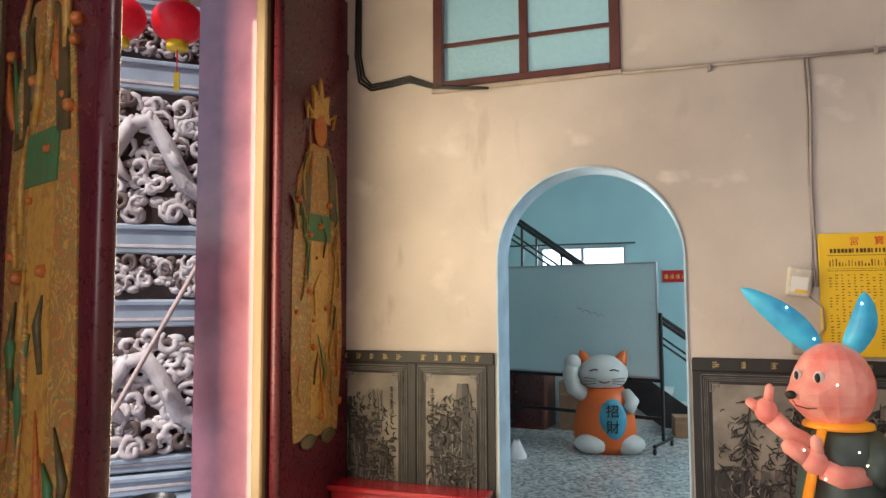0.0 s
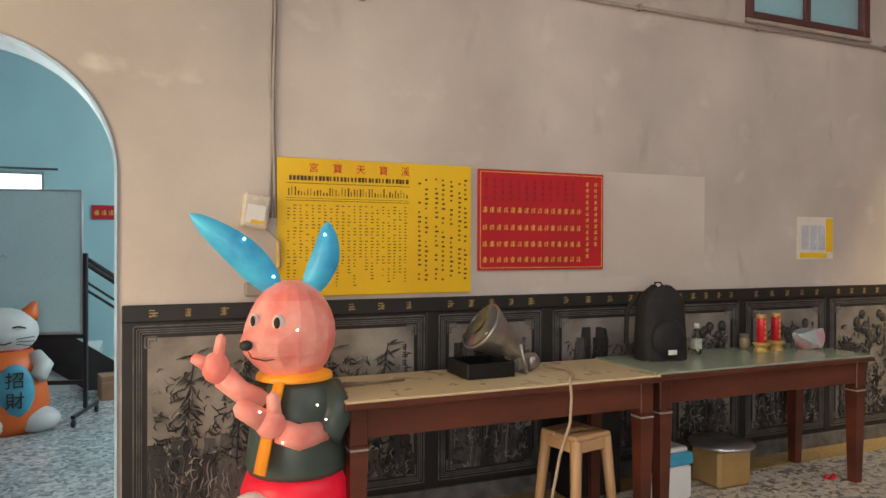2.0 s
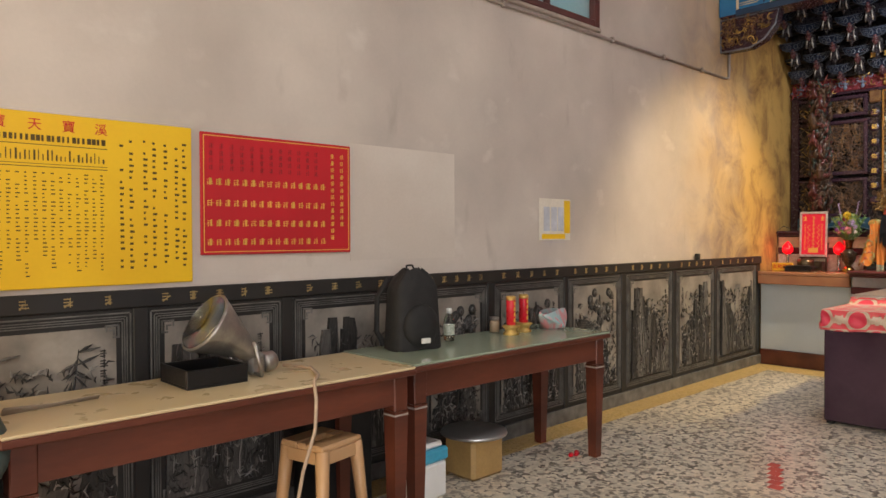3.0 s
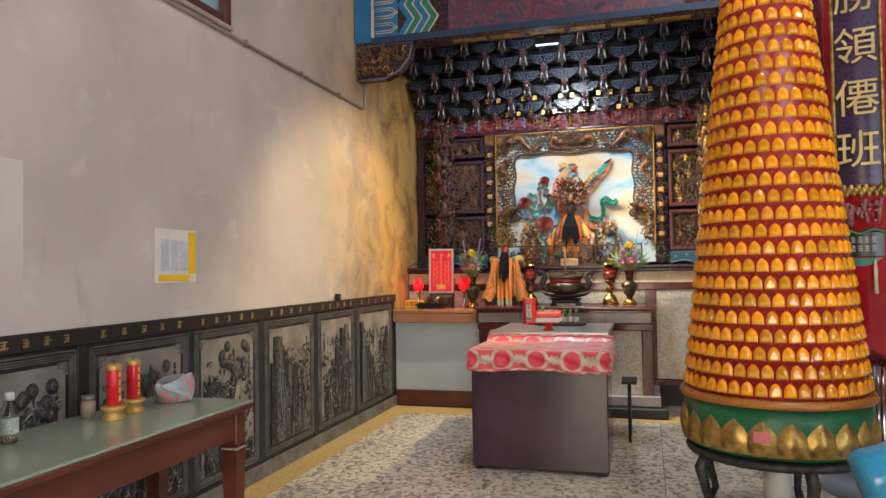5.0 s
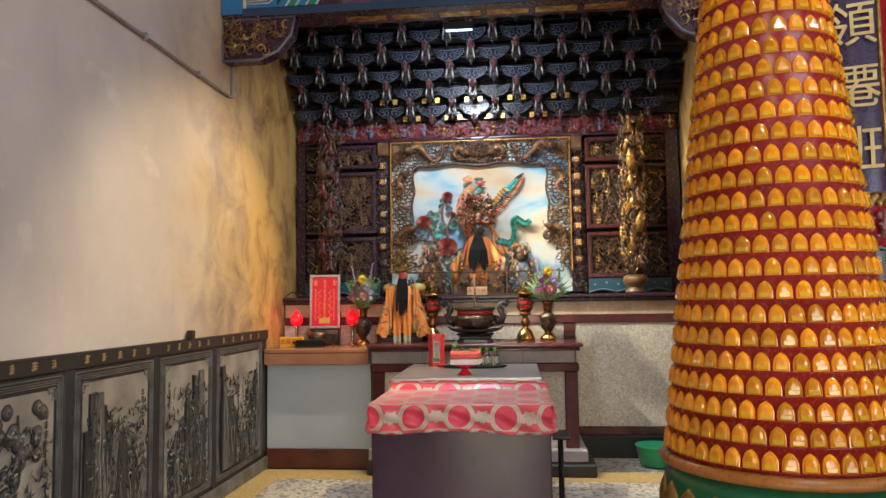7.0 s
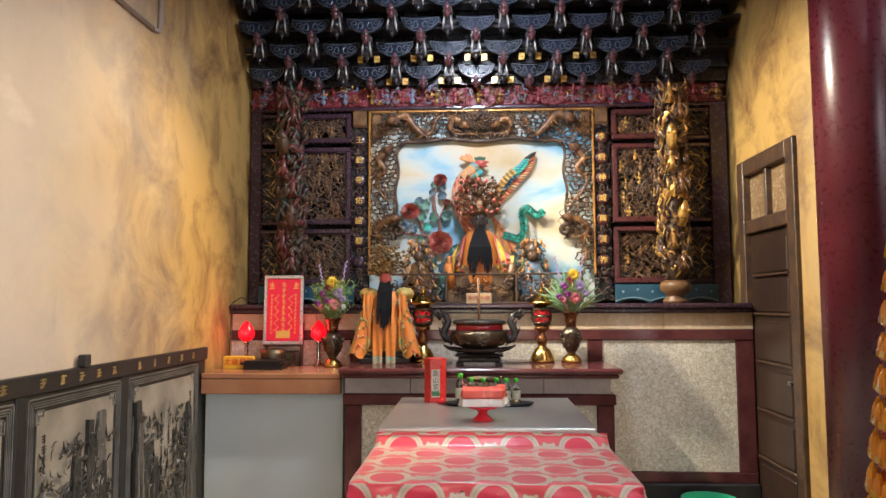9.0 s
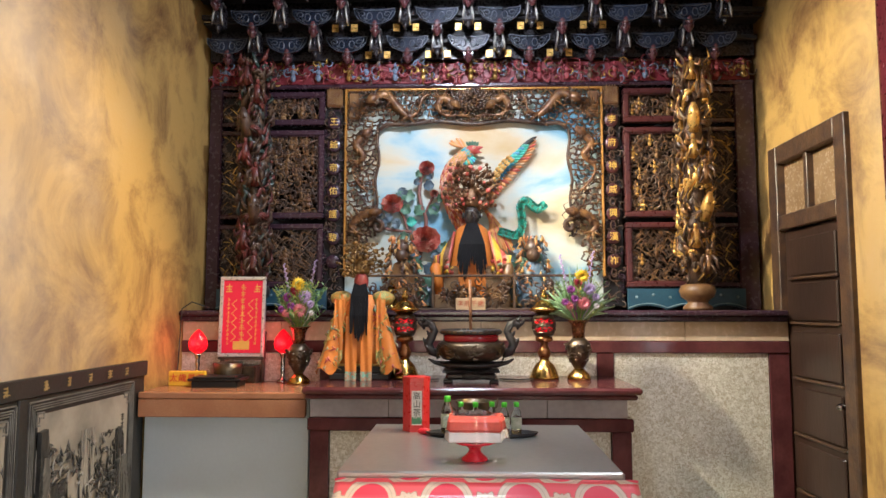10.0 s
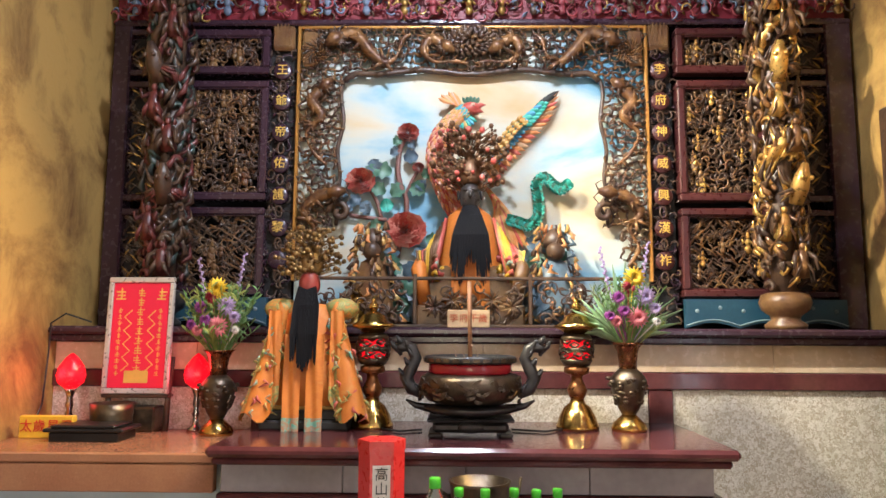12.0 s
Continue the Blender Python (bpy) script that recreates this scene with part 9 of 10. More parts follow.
s.slot = 8
s.lathe([(0.05, 0.66), (0.055, 0.69), (0.05, 0.74), (0.02, 0.80)], 14, Matrix.Translation((-0.05, 0, 0)))
for k in range(190):
    a, z = rng.uniform(0, 6.28), rng.uniform(0.66, 0.94)
    r = rng.uniform(0.06, 0.21) * (1 - abs(z - 0.78) * 2.0)
    q = (-0.05 + 0.5 * r * math.cos(a), r * math.sin(a), z)
    s.slot = 8
    s.tube([(-0.05, 0.4 * r * math.sin(a), z - 0.04), q], [0.004, 0.002], 4)
    s.slot = 8 if k % 6 else 4
    s.ball(q, rng.uniform(0.008, 0.017), 6, 4)
BLACKFACE = material("black_face_lacquer", (0.045, 0.038, 0.036), rough=0.3, bump=0.02)
DARK_CROWN = material("dark_crown_gilt", (0.22, 0.12, 0.06), (0.12, 0.06, 0.03), rough=0.4, metal=0.5, scale=30)
single("seated_deity_statue", s, [ROBE_ORANGE, BROCADE, TEAL_HEM, CARVED, COLS["red"], BLACK_INK, FACE, BEARD, DARK_CROWN, material("yellow_tassel", (0.75, 0.45, 0.03), rough=0.6), BLACKFACE], "seated black-faced deity statue in orange robes on its throne", "statue", pose(9.50, 3.01, 1.42) @ Matrix.Diagonal((1, 1, 1.0, 1)))
# small attendant statues
for y, label, kind in ((3.46, "small dark attendant statue beside the throne", 0), (2.62, "small slate-coloured attendant statue with a crest", 1)):
    s, rng = Solid(), random.Random(int(y * 100))
    s.slot = 0
    s.lathe([(0.11, 0), (0.10, 0.10), (0.08, 0.22), (0.055, 0.30), (0.02, 0.32)], 14, Matrix.Diagonal((0.7, 1, 1, 1)))
    s.slot = 1
    s.ball((-0.03, 0, 0.35), 0.045, 10, 8)
    s.lathe([(0.05, 0.37), (0.055, 0.40), (0.03, 0.45), (0.01, 0.46)], 10)
    for k in range(130):
        a, z = rng.uniform(0, 6.28), rng.uniform(0.02, 0.46)
        r = 0.11 - 0.12 * z
        s.slot = rng.choice((0, 1, 2, 3))
        x, y1 = 0.75 * r * math.cos(a), 1.2 * r * math.sin(a)
        s.tube([(x, y1, z + 0.03), (x * 1.15, y1 * 1.12 + rng.uniform(-0.015, 0.015), z), (x * 1.1, y1 * 1.1 + rng.uniform(-0.03, 0.03), z - 0.012)], [0.007, 0.014, 0.003], 6, flat=0.4)
    single("attendant_statue", s, [COLS["slate"] if kind else CARVED, CARVED_DARK, COLS["orange"], COLS["gold"]], label, "statue", pose(9.48, y, 1.42))

# pierced railing along the ledge
rail = thing("altar_railing", "low pierced dark wood railing with leaf scrolls", "railing", toward(9.30, 3.72, 1.42))
s = Solid().box(0, 0.205, -0.01, 1.44, 0.22, 0.012, 0.004).box(0, 0.0, -0.01, 1.44, 0.014, 0.012, 0.003)
part("rail", s, CARVED_DARK, rail)
for u in (0.0, 0.46, 0.96, 1.425):
    part("post", box(u, 0.014, -0.012, u + 0.016, 0.232, 0.014, 0.003), CARVED_DARK, rail)
rng = random.Random(101)
for u0, u1 in ((0.02, 0.455), (0.48, 0.955), (0.98, 1.42)):
    s = Solid()
    for k in range(34):
        u, v, a = rng.uniform(u0 + 0.03, u1 - 0.03), rng.uniform(0.03, 0.18), rng.uniform(0, 6.28)
        s.slot = 0
        pts = [(min(u1, max(u0, u + 0.035 * (1 - t / 8) * math.cos(a + 0.8 * t))), max(0.01, v + 0.035 * (1 - t / 8) * math.sin(a + 0.8 * t)), 0.0) for t in range(6)]
        s.tube(pts, 0.0045, 5)
        s.slot = 1 if k % 5 == 0 else 0
        s.tube([(u, v, 0), (u + 0.022 * math.cos(a), v + 0.022 * math.sin(a), 0.008), (u + 0.045 * math.cos(a), max(0.01, v + 0.045 * math.sin(a)), 0)], [0.003, 0.012, 0.001], 5, flat=0.4)
    if u0 < 0.9 and u0 > 0.1:
        for k in range(5):                                 # small carved birds with spread wings
            u, v = 0.55 + 0.085 * k, 0.09 + 0.03 * (k % 2)
            for j in range(9):
                a = 0.35 * (j - 4) + (math.pi if (j + k) % 2 else 0.0)
                s.slot = j % 2
                s.tube([(u, v, 0.012), (u + 0.03 * math.cos(a), v + 0.03 * math.sin(a), 0.022), (u + 0.055 * math.cos(a), v + 0.05 * math.sin(a), 0.01)], [0.006, 0.009, 0.002], 5, flat=0.5)
    part("leaf_scroll", s, [CARVED_DARK, CARVED], rail)
tag = thing("name_plate", "cream name plate with red characters on the ledge", "name plate", pose(9.25, 3.02, 1.4205))
part("plate", box(-0.006, -0.09, 0, 0.006, 0.09, 0.075, 0.003), material("cream_card", (0.66, 0.46, 0.25), rough=0.6), tag)
for i, ch in enumerate("李府千歲"):
    letters("character", ch, 0.038, material("vermilion_ink", (0.55, 0.12, 0.05), rough=0.6), tag, pose(-0.008, 0.062 - 0.041 * i, 0.038, 0, 0, -90), 0.0008)
for y, h in ((3.52, 0.17), (2.52, 0.10)):
    s = Solid().lathe([(0.05, 0), (0.055, 0.02), (0.03, 0.035), (0.05, 0.07), (0.045, h * 0.7), (0.02, h)], 14)
    single("incense_holder", s, BRASS, "small brass holder on the screen ledge", "holder", pose(9.38, y, 1.42))

# side counter: framed red tablet, lamps, plaque, tray
fr = thing("framed_tablet", "red paper tablet with gilt characters in a silver frame", "framed tablet", pose(9.18, 4.40, SIDE + 0.155, 0, 3, 0))
part("backing", box(-0.004, -0.135, 0.0, 0.012, 0.135, 0.475, 0.002), BLACK_INK, fr)
# slight emission added to the paper brightens its red; it is no lamp
part("paper", box(-0.008, -0.118, 0.02, -0.0041, 0.118, 0.455, 0), material("self_lit_crimson_paper", (0.70, 0.012, 0.05), (0.62, 0.01, 0.04), rough=0.35, scale=2, bump=0, amount=0.1, emission=0.12), fr)
s = Solid()
for y0, y1, z0, z1 in ((-0.14, 0.14, -0.005, 0.018), (-0.14, 0.14, 0.457, 0.48), (-0.14, -0.119, 0.018, 0.457), (0.119, 0.14, 0.018, 0.457)):
    s.box(-0.016, y0, z0, 0.004, y1, z1, 0.004)
part("frame", s, material("silver_frame_paint", (0.62, 0.61, 0.60), (0.50, 0.49, 0.48), rough=0.3, metal=0.5, bump=0, amount=0.2), fr)
s, rng = Solid(), random.Random(111)


def bars(s, y, z, w, rng):
    for k in range(3):
        s.box(-0.0095, y - w * rng.uniform(0.2, 0.5), z + w * 0.3 * k, -0.0081, y + w * rng.uniform(0.2, 0.5), z + w * (0.3 * k + 0.12), 0)
    s.box(-0.0095, y - 0.06 * w, z, -0.0081, y + 0.06 * w, z + w, 0)


for k in range(9):
    bars(s, 0.0, 0.40 - 0.04 * k, 0.034, rng)
for y in (-0.085, 0.085):
    for k in range(11):
        bars(s, y, 0.33 - 0.026 * k, 0.020, rng)
    bars(s, y, 0.385, 0.05, rng)
for y in (-0.05, 0.05):
    s.tube([(-0.009, y + 0.015 * (1 if k % 2 else -1), 0.34 - 0.028 * k) for k in range(10)], 0.003, 4)
s.box(-0.0095, -0.05, 0.04, -0.0081, 0.05, 0.09, 0)
tagged(part("gilt_lettering", s, GOLD_INK, fr), kind="stuff")
es = thing("easel_stand", "dark wooden stand holding up the red tablet", "stand", pose(9.20, 4.40, SIDE))
part("stand_base", box(-0.06, -0.10, 0, 0.05, 0.10, 0.10, 0.008), BRONZE, es)
for y in (-0.13, 0.12):
    part("stand_leg", Solid().tube([(-0.02, y, 0), (0.0, y, 0.15), (0.035, y, 0.30)], [0.014, 0.012, 0.010], 8), CARVED_DARK, es)
part("stand_shelf", box(-0.03, -0.14, 0.135, 0.03, 0.14, 0.15, 0.004), CARVED_DARK, es)


def red_lamp(x, y):
    la = thing("red_bulb_lamp", "glowing red lotus-bud lamp on a brass stem", "lamp", pose(x, y, SIDE), "pair of red bulb lamps")
    part("stem", Solid().lathe([(0.035, 0), (0.036, 0.01), (0.016, 0.022), (0.010, 0.05), (0.016, 0.07), (0.010, 0.09), (0.016, 0.11), (0.012, 0.14), (0.02, 0.165), (0.024, 0.175)], 16), CHROME, la)
    part("bulb", Solid().lathe([(0.022, 0.175), (0.05, 0.20), (0.056, 0.23), (0.048, 0.265), (0.024, 0.30), (0.004, 0.318)], 20), HUB, la, "glowing red bulb")
    g = bpy.data.lights.new("bulb_glow", "POINT")
    g.energy, g.color, g.shadow_soft_size = 0.9, (1.0, 0.05, 0.06), 0.05
    go = new("bulb_glow", g)
    go.matrix_world = pose(x - 0.075, y + 0.03, SIDE + 0.24)


red_lamp(9.12, 4.64)
red_lamp(9.20, 4.15)
pl = thing("yellow_name_plate", "yellow name plate with red characters on the counter", "name plate", pose(8.98, 4.66, SIDE))
part("plate", box(-0.02, -0.125, 0, 0.012, 0.085, 0.085, 0.004), material("yellow_plaque", (0.78, 0.46, 0.03), rough=0.4), pl)
for i, ch in enumerate("太歲星君"):
    letters("character", ch, 0.05, RED_INK, pl, pose(-0.022, 0.055 - 0.052 * i, 0.044, 0, 0, -90), 0.001)
tr = thing("divination_tray", "black lacquer box and tray stacked on the counter", "tray", pose(8.95, 4.45, SIDE))
part("lower_box", box(-0.075, -0.13, 0, 0.075, 0.13, 0.035, 0.004), BLACK_METAL, tr)
part("upper_tray", box(-0.085, -0.15, 0.036, 0.085, 0.15, 0.05, 0.005), BLACK_METAL, tr)
part("tray_rim", box(-0.085, -0.12, 0.051, 0.075, 0.12, 0.062, 0.004), BLACK_METAL, tr)
cup = Solid().lathe([(0.07, 0), (0.075, 0.02), (0.08, 0.08), (0.085, 0.125), (0.078, 0.125), (0.06, 0.03)], 24)
single("incense_pot", cup, BRONZE, "tarnished metal incense pot on the counter", "pot", pose(9.07, 4.44, SIDE))
s = Solid().tube([(9.0, 4.72, 1.02), (9.15, 4.77, 1.10), (9.18, 4.775, 1.30), (9.16, 4.76, 1.43), (9.16, 4.70, 1.47), (9.18, 4.6, 1.435)], 0.004, 6)
single("lamp_cable", s, BLACK_CABLE, "thin black lamp cable looped on the ledge", "cable")
s = Solid().tube([(8.98, 3.36, 1.036), (8.9, 3.28, 1.036), (8.95, 3.2, 1.036)], 0.004, 6)
single("altar_cable", s, BLACK_CABLE, "black lamp cable lying on the altar", "cable")
s = Solid().tube([(9.0, 2.66, 1.036), (8.92, 2.74, 1.036), (8.97, 2.86, 1.036)], 0.004, 6)
single("altar_cable", s, BLACK_CABLE, "black lamp cable lying on the altar", "cable")

# ---- offering tables before the altar ----
def ring_cloth(name):
    """Printed satin: rows of red discs with pale rings on pink-red ground."""
    m = bpy.data.materials.new(name)
    m.use_nodes = True
    n, l = m.node_tree.nodes, m.node_tree.links
    b = n["Principled BSDF"]
    uv = n.new("ShaderNodeUVMap")

    def calc(op, a, bb=None):
        x = n.new("ShaderNodeMath")
        x.operation = op
        for i, v in enumerate((a, bb)):
            if v is None:
                continue
            if hasattr(v, "is_linked"):
                l.new(v, x.inputs[i])
            else:
                x.inputs[i].default_value = v
        return x.outputs[0]

    sep = n.new("ShaderNodeSeparateXYZ")
    l.new(uv.outputs["UV"], sep.inputs["Vector"])
    cell, tall = 0.24, 0.54
    row = calc("FLOOR", calc("DIVIDE", sep.outputs["Y"], cell * tall))
    shift = calc("MULTIPLY", calc("MODULO", calc("ABSOLUTE", row), 2.0), 0.5)
    fu = calc("SUBTRACT", calc("FRACT", calc("ADD", calc("DIVIDE", sep.outputs["X"], cell), shift)), 0.5)
    fv = calc("MULTIPLY", calc("SUBTRACT", calc("FRACT", calc("DIVIDE", sep.outputs["Y"], cell * tall)), 0.5), tall)
    d = calc("SQRT", calc("ADD", calc("MULTIPLY", fu, fu), calc("MULTIPLY", fv, fv)))
    # smaller silver medallions halfway between the discs
    gu = calc("SUBTRACT", calc("ABSOLUTE", fu), 0.5)
    g = calc("SQRT", calc("ADD", calc("MULTIPLY", calc("MULTIPLY", gu, gu), 0.45), calc("MULTIPLY", fv, fv)))
    star = calc("MULTIPLY", calc("SINE", calc("MULTIPLY", calc("ARCTAN2", fv, gu), 8.0)), 0.02)
    d = calc("MINIMUM", d, calc("ADD", calc("MULTIPLY", calc("ADD", g, star), 0.75), 0.25))
    ramp = n.new("ShaderNodeValToRGB")
    ramp.color_ramp.interpolation = "CONSTANT"
    e = ramp.color_ramp.elements
    stops = ((0, (0.66, 0.035, 0.075)), (0.245, (0.58, 0.46, 0.36)), (0.285, (0.46, 0.36, 0.28)), (0.295, (0.58, 0.46, 0.36)), (0.340, (0.34, 0.16, 0.11)), (0.350, (0.70, 0.075, 0.095)))
    e[0].position, e[0].color = stops[0][0], (*stops[0][1], 1)
    e[1].position, e[1].color = stops[1][0], (*stops[1][1], 1)
    for p, c in stops[2:]:
        k = e.new(p)
        k.color = (*c, 1)
    l.new(d, ramp.inputs["Fac"])
    l.new(ramp.outputs["Color"], b.inputs["Base Color"])
    b.inputs["Roughness"].default_value = 0.3
    b.inputs["Sheen Weight"].default_value = 0.3
    return m


SATIN = ring_cloth("ringed_satin")
ot = thing("offering_table", "offering table skirted in glossy purple-black lacquer panels", "table", pose(6.6, 2.5, 0))
LACQUER = material("purple_black_lacquer", (0.030, 0.014, 0.026), (0.060, 0.030, 0.050), rough=0.16, scale=2, fine=30, bump=0.03, amount=0.3, coat=0.3)
for y0, y1 in ((0.01, 0.945),):
    part("front_panel", box(0.012, y0, 0.02, 0.035, y1, 0.80, 0.006), LACQUER, ot)
for y in (0.012, 0.92):
    part("side_panel", box(0.036, y, 0.02, 0.62, y + 0.023, 0.80, 0.006), LACQUER, ot)
part("back_panel", box(0.595, 0.036, 0.02, 0.62, 0.919, 0.80, 0.006), LACQUER, ot)
part("tabletop", box(0, 0, 0.80, 0.63, 0.955, 0.822, 0.006), LACQUER, ot)
for x in (0.02, 0.56):
    for y in (0.02, 0.88):
        part("foot", box(x, y, 0, x + 0.05, y + 0.05, 0.02, 0.004), BLACK_METAL, ot)

cl = Solid()
uvs = []
N, D = 70, 0.145
W, L = 0.955, 0.645


def drape(u, v):
    """Cloth over the table: flat in the middle, hanging with soft waves past the edges."""
    x, y = -D + (L + 0.02 + D) * u, -D + (W + 2 * D) * v
    uvs.append((y, x))
    fall, ox, oy = 0.0, x, y
    if x < 0:
        fall, ox = max(fall, -x), -0.006 - 0.012 * (0.5 + 0.5 * math.sin(y * 26)) * (-x / D)
    if y < 0:
        fall, oy = max(fall, -y), -0.006 - 0.012 * (0.5 + 0.5 * math.sin(x * 24)) * (-y / D)
    if y > W:
        fall, oy = max(fall, y - W), W + 0.006 + 0.012 * (0.5 + 0.5 * math.sin(x * 24)) * ((y - W) / D)
    if fall:                                              # uneven creases in the hanging hem
        w = min(1.0, fall / 0.05)
        crease = 0.008 * math.sin(31 * (y - x) + 40 * fall) + 0.006 * math.sin(57 * y - 23 * x - 30 * fall)
        if x < 0:
            ox += w * crease
        if y < 0 or y > W:
            oy += w * crease * (1 if y > W else -1)
    climb = 0.035 * max(0.0, (x - (L - 0.05)) / 0.05)      # the back edge is tucked up against the steel table
    return (min(ox, L), oy, 0.836 - fall * (1 + 0.06 * math.sin(9 * y)) + climb + 0.0025 * math.sin(17 * x + 3 * y) * math.sin(13 * y))


cl.grid(N, N, drape)
me = cl.mesh("tablecloth", [SATIN])
layer = me.uv_layers.new(name="UVMap")
for loop in me.loops:
    layer.data[loop.index].uv = uvs[loop.vertex_index]
tc = part("tablecloth", me, SATIN, None, "", pose(6.6, 2.5, 0))
tagged(tc, "pink-red satin tablecloth printed with ringed discs", "tablecloth")
sol = tc.modifiers.new("cloth_thickness", "SOLIDIFY")
sol.thickness = 0.003

stt = thing("steel_table", "stainless steel table between the cloth table and the altar", "table", pose(7.27, 2.53, 0))
part("tabletop", box(0, 0, 0.87, 0.96, 0.93, 0.90, 0.006), STEEL, stt)
part("apron", box(0.02, 0.02, 0.81, 0.94, 0.91, 0.869, 0.004), STEEL, stt)
for x in (0.03, 0.89):
    for y in (0.03, 0.86):
        part("leg", Solid().cyl((x + 0.02, y + 0.02, 0), (x + 0.02, y + 0.02, 0.81), 0.02, 12), STEEL, stt)

ca = thing("tea_canister", "red and white tea canister with black characters", "canister", pose(8.06, 3.26, 0.90, 0, 0, 6))
hexa = lambda r0, z0, z1: Solid().lathe([(r0, z0), (r0, z1)], 6, Matrix.Rotation(math.pi / 6, 4, "Z"), False)
TEA_RED = material("canister_red", (0.58, 0.03, 0.03), (0.50, 0.02, 0.02), rough=0.3, scale=5, bump=0, amount=0.15)
part("canister_body", hexa(0.058, 0, 0.205), TEA_RED, ca)
part("lid", hexa(0.0605, 0.2055, 0.232), TEA_RED, ca)
s = Solid()
s.box(-0.0535, -0.022, 0.03, -0.0507, 0.022, 0.175, 0)
part("label_panel", s, material("tea_label_white", (0.72, 0.66, 0.60), rough=0.4), ca)
s = Solid()
for k in range(10):
    s.box(-0.0545, -0.022 + 0.0044 * k, 0.035, -0.0536, -0.0176 + 0.0044 * k, 0.055 + 0.012 * abs(math.sin(1.3 * k)), 0)
part("green_hills", s, material("label_green", (0.06, 0.22, 0.10), rough=0.4), ca)
for i, ch in enumerate("高山茶"):
    letters("character", ch, 0.034, BLACK_INK, ca, pose(-0.055, 0.0, 0.152 - 0.035 * i, 0, 0, -90), 0.0006)

tray = thing("serving_tray", "black oval tray holding small drink bottles", "tray", pose(7.93, 2.977, 0.90))
part("tray_floor", Solid().lathe([(0.001, 0), (0.13, 0), (0.14, 0.008), (0.145, 0.018), (0.138, 0.018), (0.13, 0.008), (0.001, 0.006)], 36, Matrix.Diagonal((0.55, 1.62, 1, 1))), BLACK_METAL, tray)
GREEN_CAP = material("bright_green_cap", (0.10, 0.60, 0.03), rough=0.35, bump=0, amount=0.1)
first = None
for i, y in enumerate((3.121, 3.065, 3.003, 2.935, 2.884, 2.833)):
    if first is None:
        first = drink_bottle("small clear drink bottle with a bright green cap", pose(7.93 + 0.012 * (i % 2), y, 0.907) @ Matrix.Scale(0.84, 4), GREEN_CAP, "bottles on the tray")
    else:
        copy_thing(first, pose(7.93 + 0.012 * (i % 2), y, 0.907, 0, 0, 40 * i) @ Matrix.Scale(0.84, 4))
pot = thing("metal_bowl", "dark metal bowl with two thin handles", "bowl", pose(8.10, 3.01, 0.90) @ Matrix.Scale(0.88, 4))
part("bowl_body", Solid().lathe([(0.05, 0), (0.075, 0.03), (0.085, 0.09), (0.088, 0.13), (0.092, 0.14), (0.084, 0.14), (0.07, 0.04)], 24), BRONZE, pot)
for k in (-1, 1):
    part("handle", Solid().tube([(0, k * 0.085, 0.09), (0, k * 0.115, 0.11), (0, k * 0.12, 0.15)], 0.005, 6), BRONZE, pot)
pd = thing("pedestal_plate", "red plastic pedestal plate on the steel table", "plate", pose(7.46, 3.01, 0.90) @ Matrix.Scale(0.8, 4))
part("pedestal", Solid().lathe([(0.058, 0), (0.056, 0.008), (0.03, 0.03), (0.024, 0.045), (0.04, 0.062), (0.085, 0.072), (0.09, 0.08), (0.08, 0.08), (0.001, 0.072)], 26), RED_WRAP, pd)
pk = thing("cake_package", "white and red sweet package in clear wrap", "package", pose(7.46, 3.01, 0.9645) @ Matrix.Scale(0.76, 4))
part("carton", box(-0.06, -0.12, 0.0, 0.06, 0.12, 0.045, 0.004), WHITE_PAINT, pk)
part("red_top", box(-0.062, -0.125, 0.0455, 0.062, 0.125, 0.105, 0.012), material("salmon_red_paper", (0.70, 0.10, 0.07), rough=0.4, scale=9), pk)
wr = Solid().grid(26, 10, lambda u, v: (0.082 * math.cos(2 * math.pi * u) * (1 - 0.25 * v) * (1 + 0.08 * math.sin(14 * u)), 0.155 * math.sin(2 * math.pi * u) * (1 - 0.2 * v) * (1 + 0.06 * math.sin(19 * u)), 0.001 + 0.125 * v + 0.008 * math.sin(21 * u) * v))
part("clear_wrap", wr, glass("crinkled_clear_film", (0.93, 0.93, 0.95), 0.12), pk).visible_shadow = False
s = Solid().ball((7.96, 3.22, 0.914), (0.016, 0.03, 0.014), 10, 6)
single("red_fruit", s, RED_WRAP, "small dark red divination block on the table", "block")
ch = thing("folding_stool", "dark metal folding stool behind the offering table", "stool", pose(7.75, 2.40, 0))
for x in (-0.12, 0.12):
    part("stool_leg", Solid().tube([(x, 0, 0), (x, 0, 0.42), (x * 0.6, 0.0, 0.46)], 0.012, 8), BLACK_METAL, ch)
part("stool_seat", box(-0.14, -0.06, 0.46, 0.14, 0.06, 0.48, 0.006), BLACK_METAL, ch)
bs = thing("green_basin", "green plastic basin on the floor", "basin", pose(8.95, 1.55, 0))
part("basin_body", Solid().lathe([(0.10, 0), (0.14, 0.02), (0.17, 0.16), (0.18, 0.17), (0.17, 0.172), (0.13, 0.03), (0.001, 0.02)], 28), material("green_plastic", (0.04, 0.42, 0.18), rough=0.35), bs)

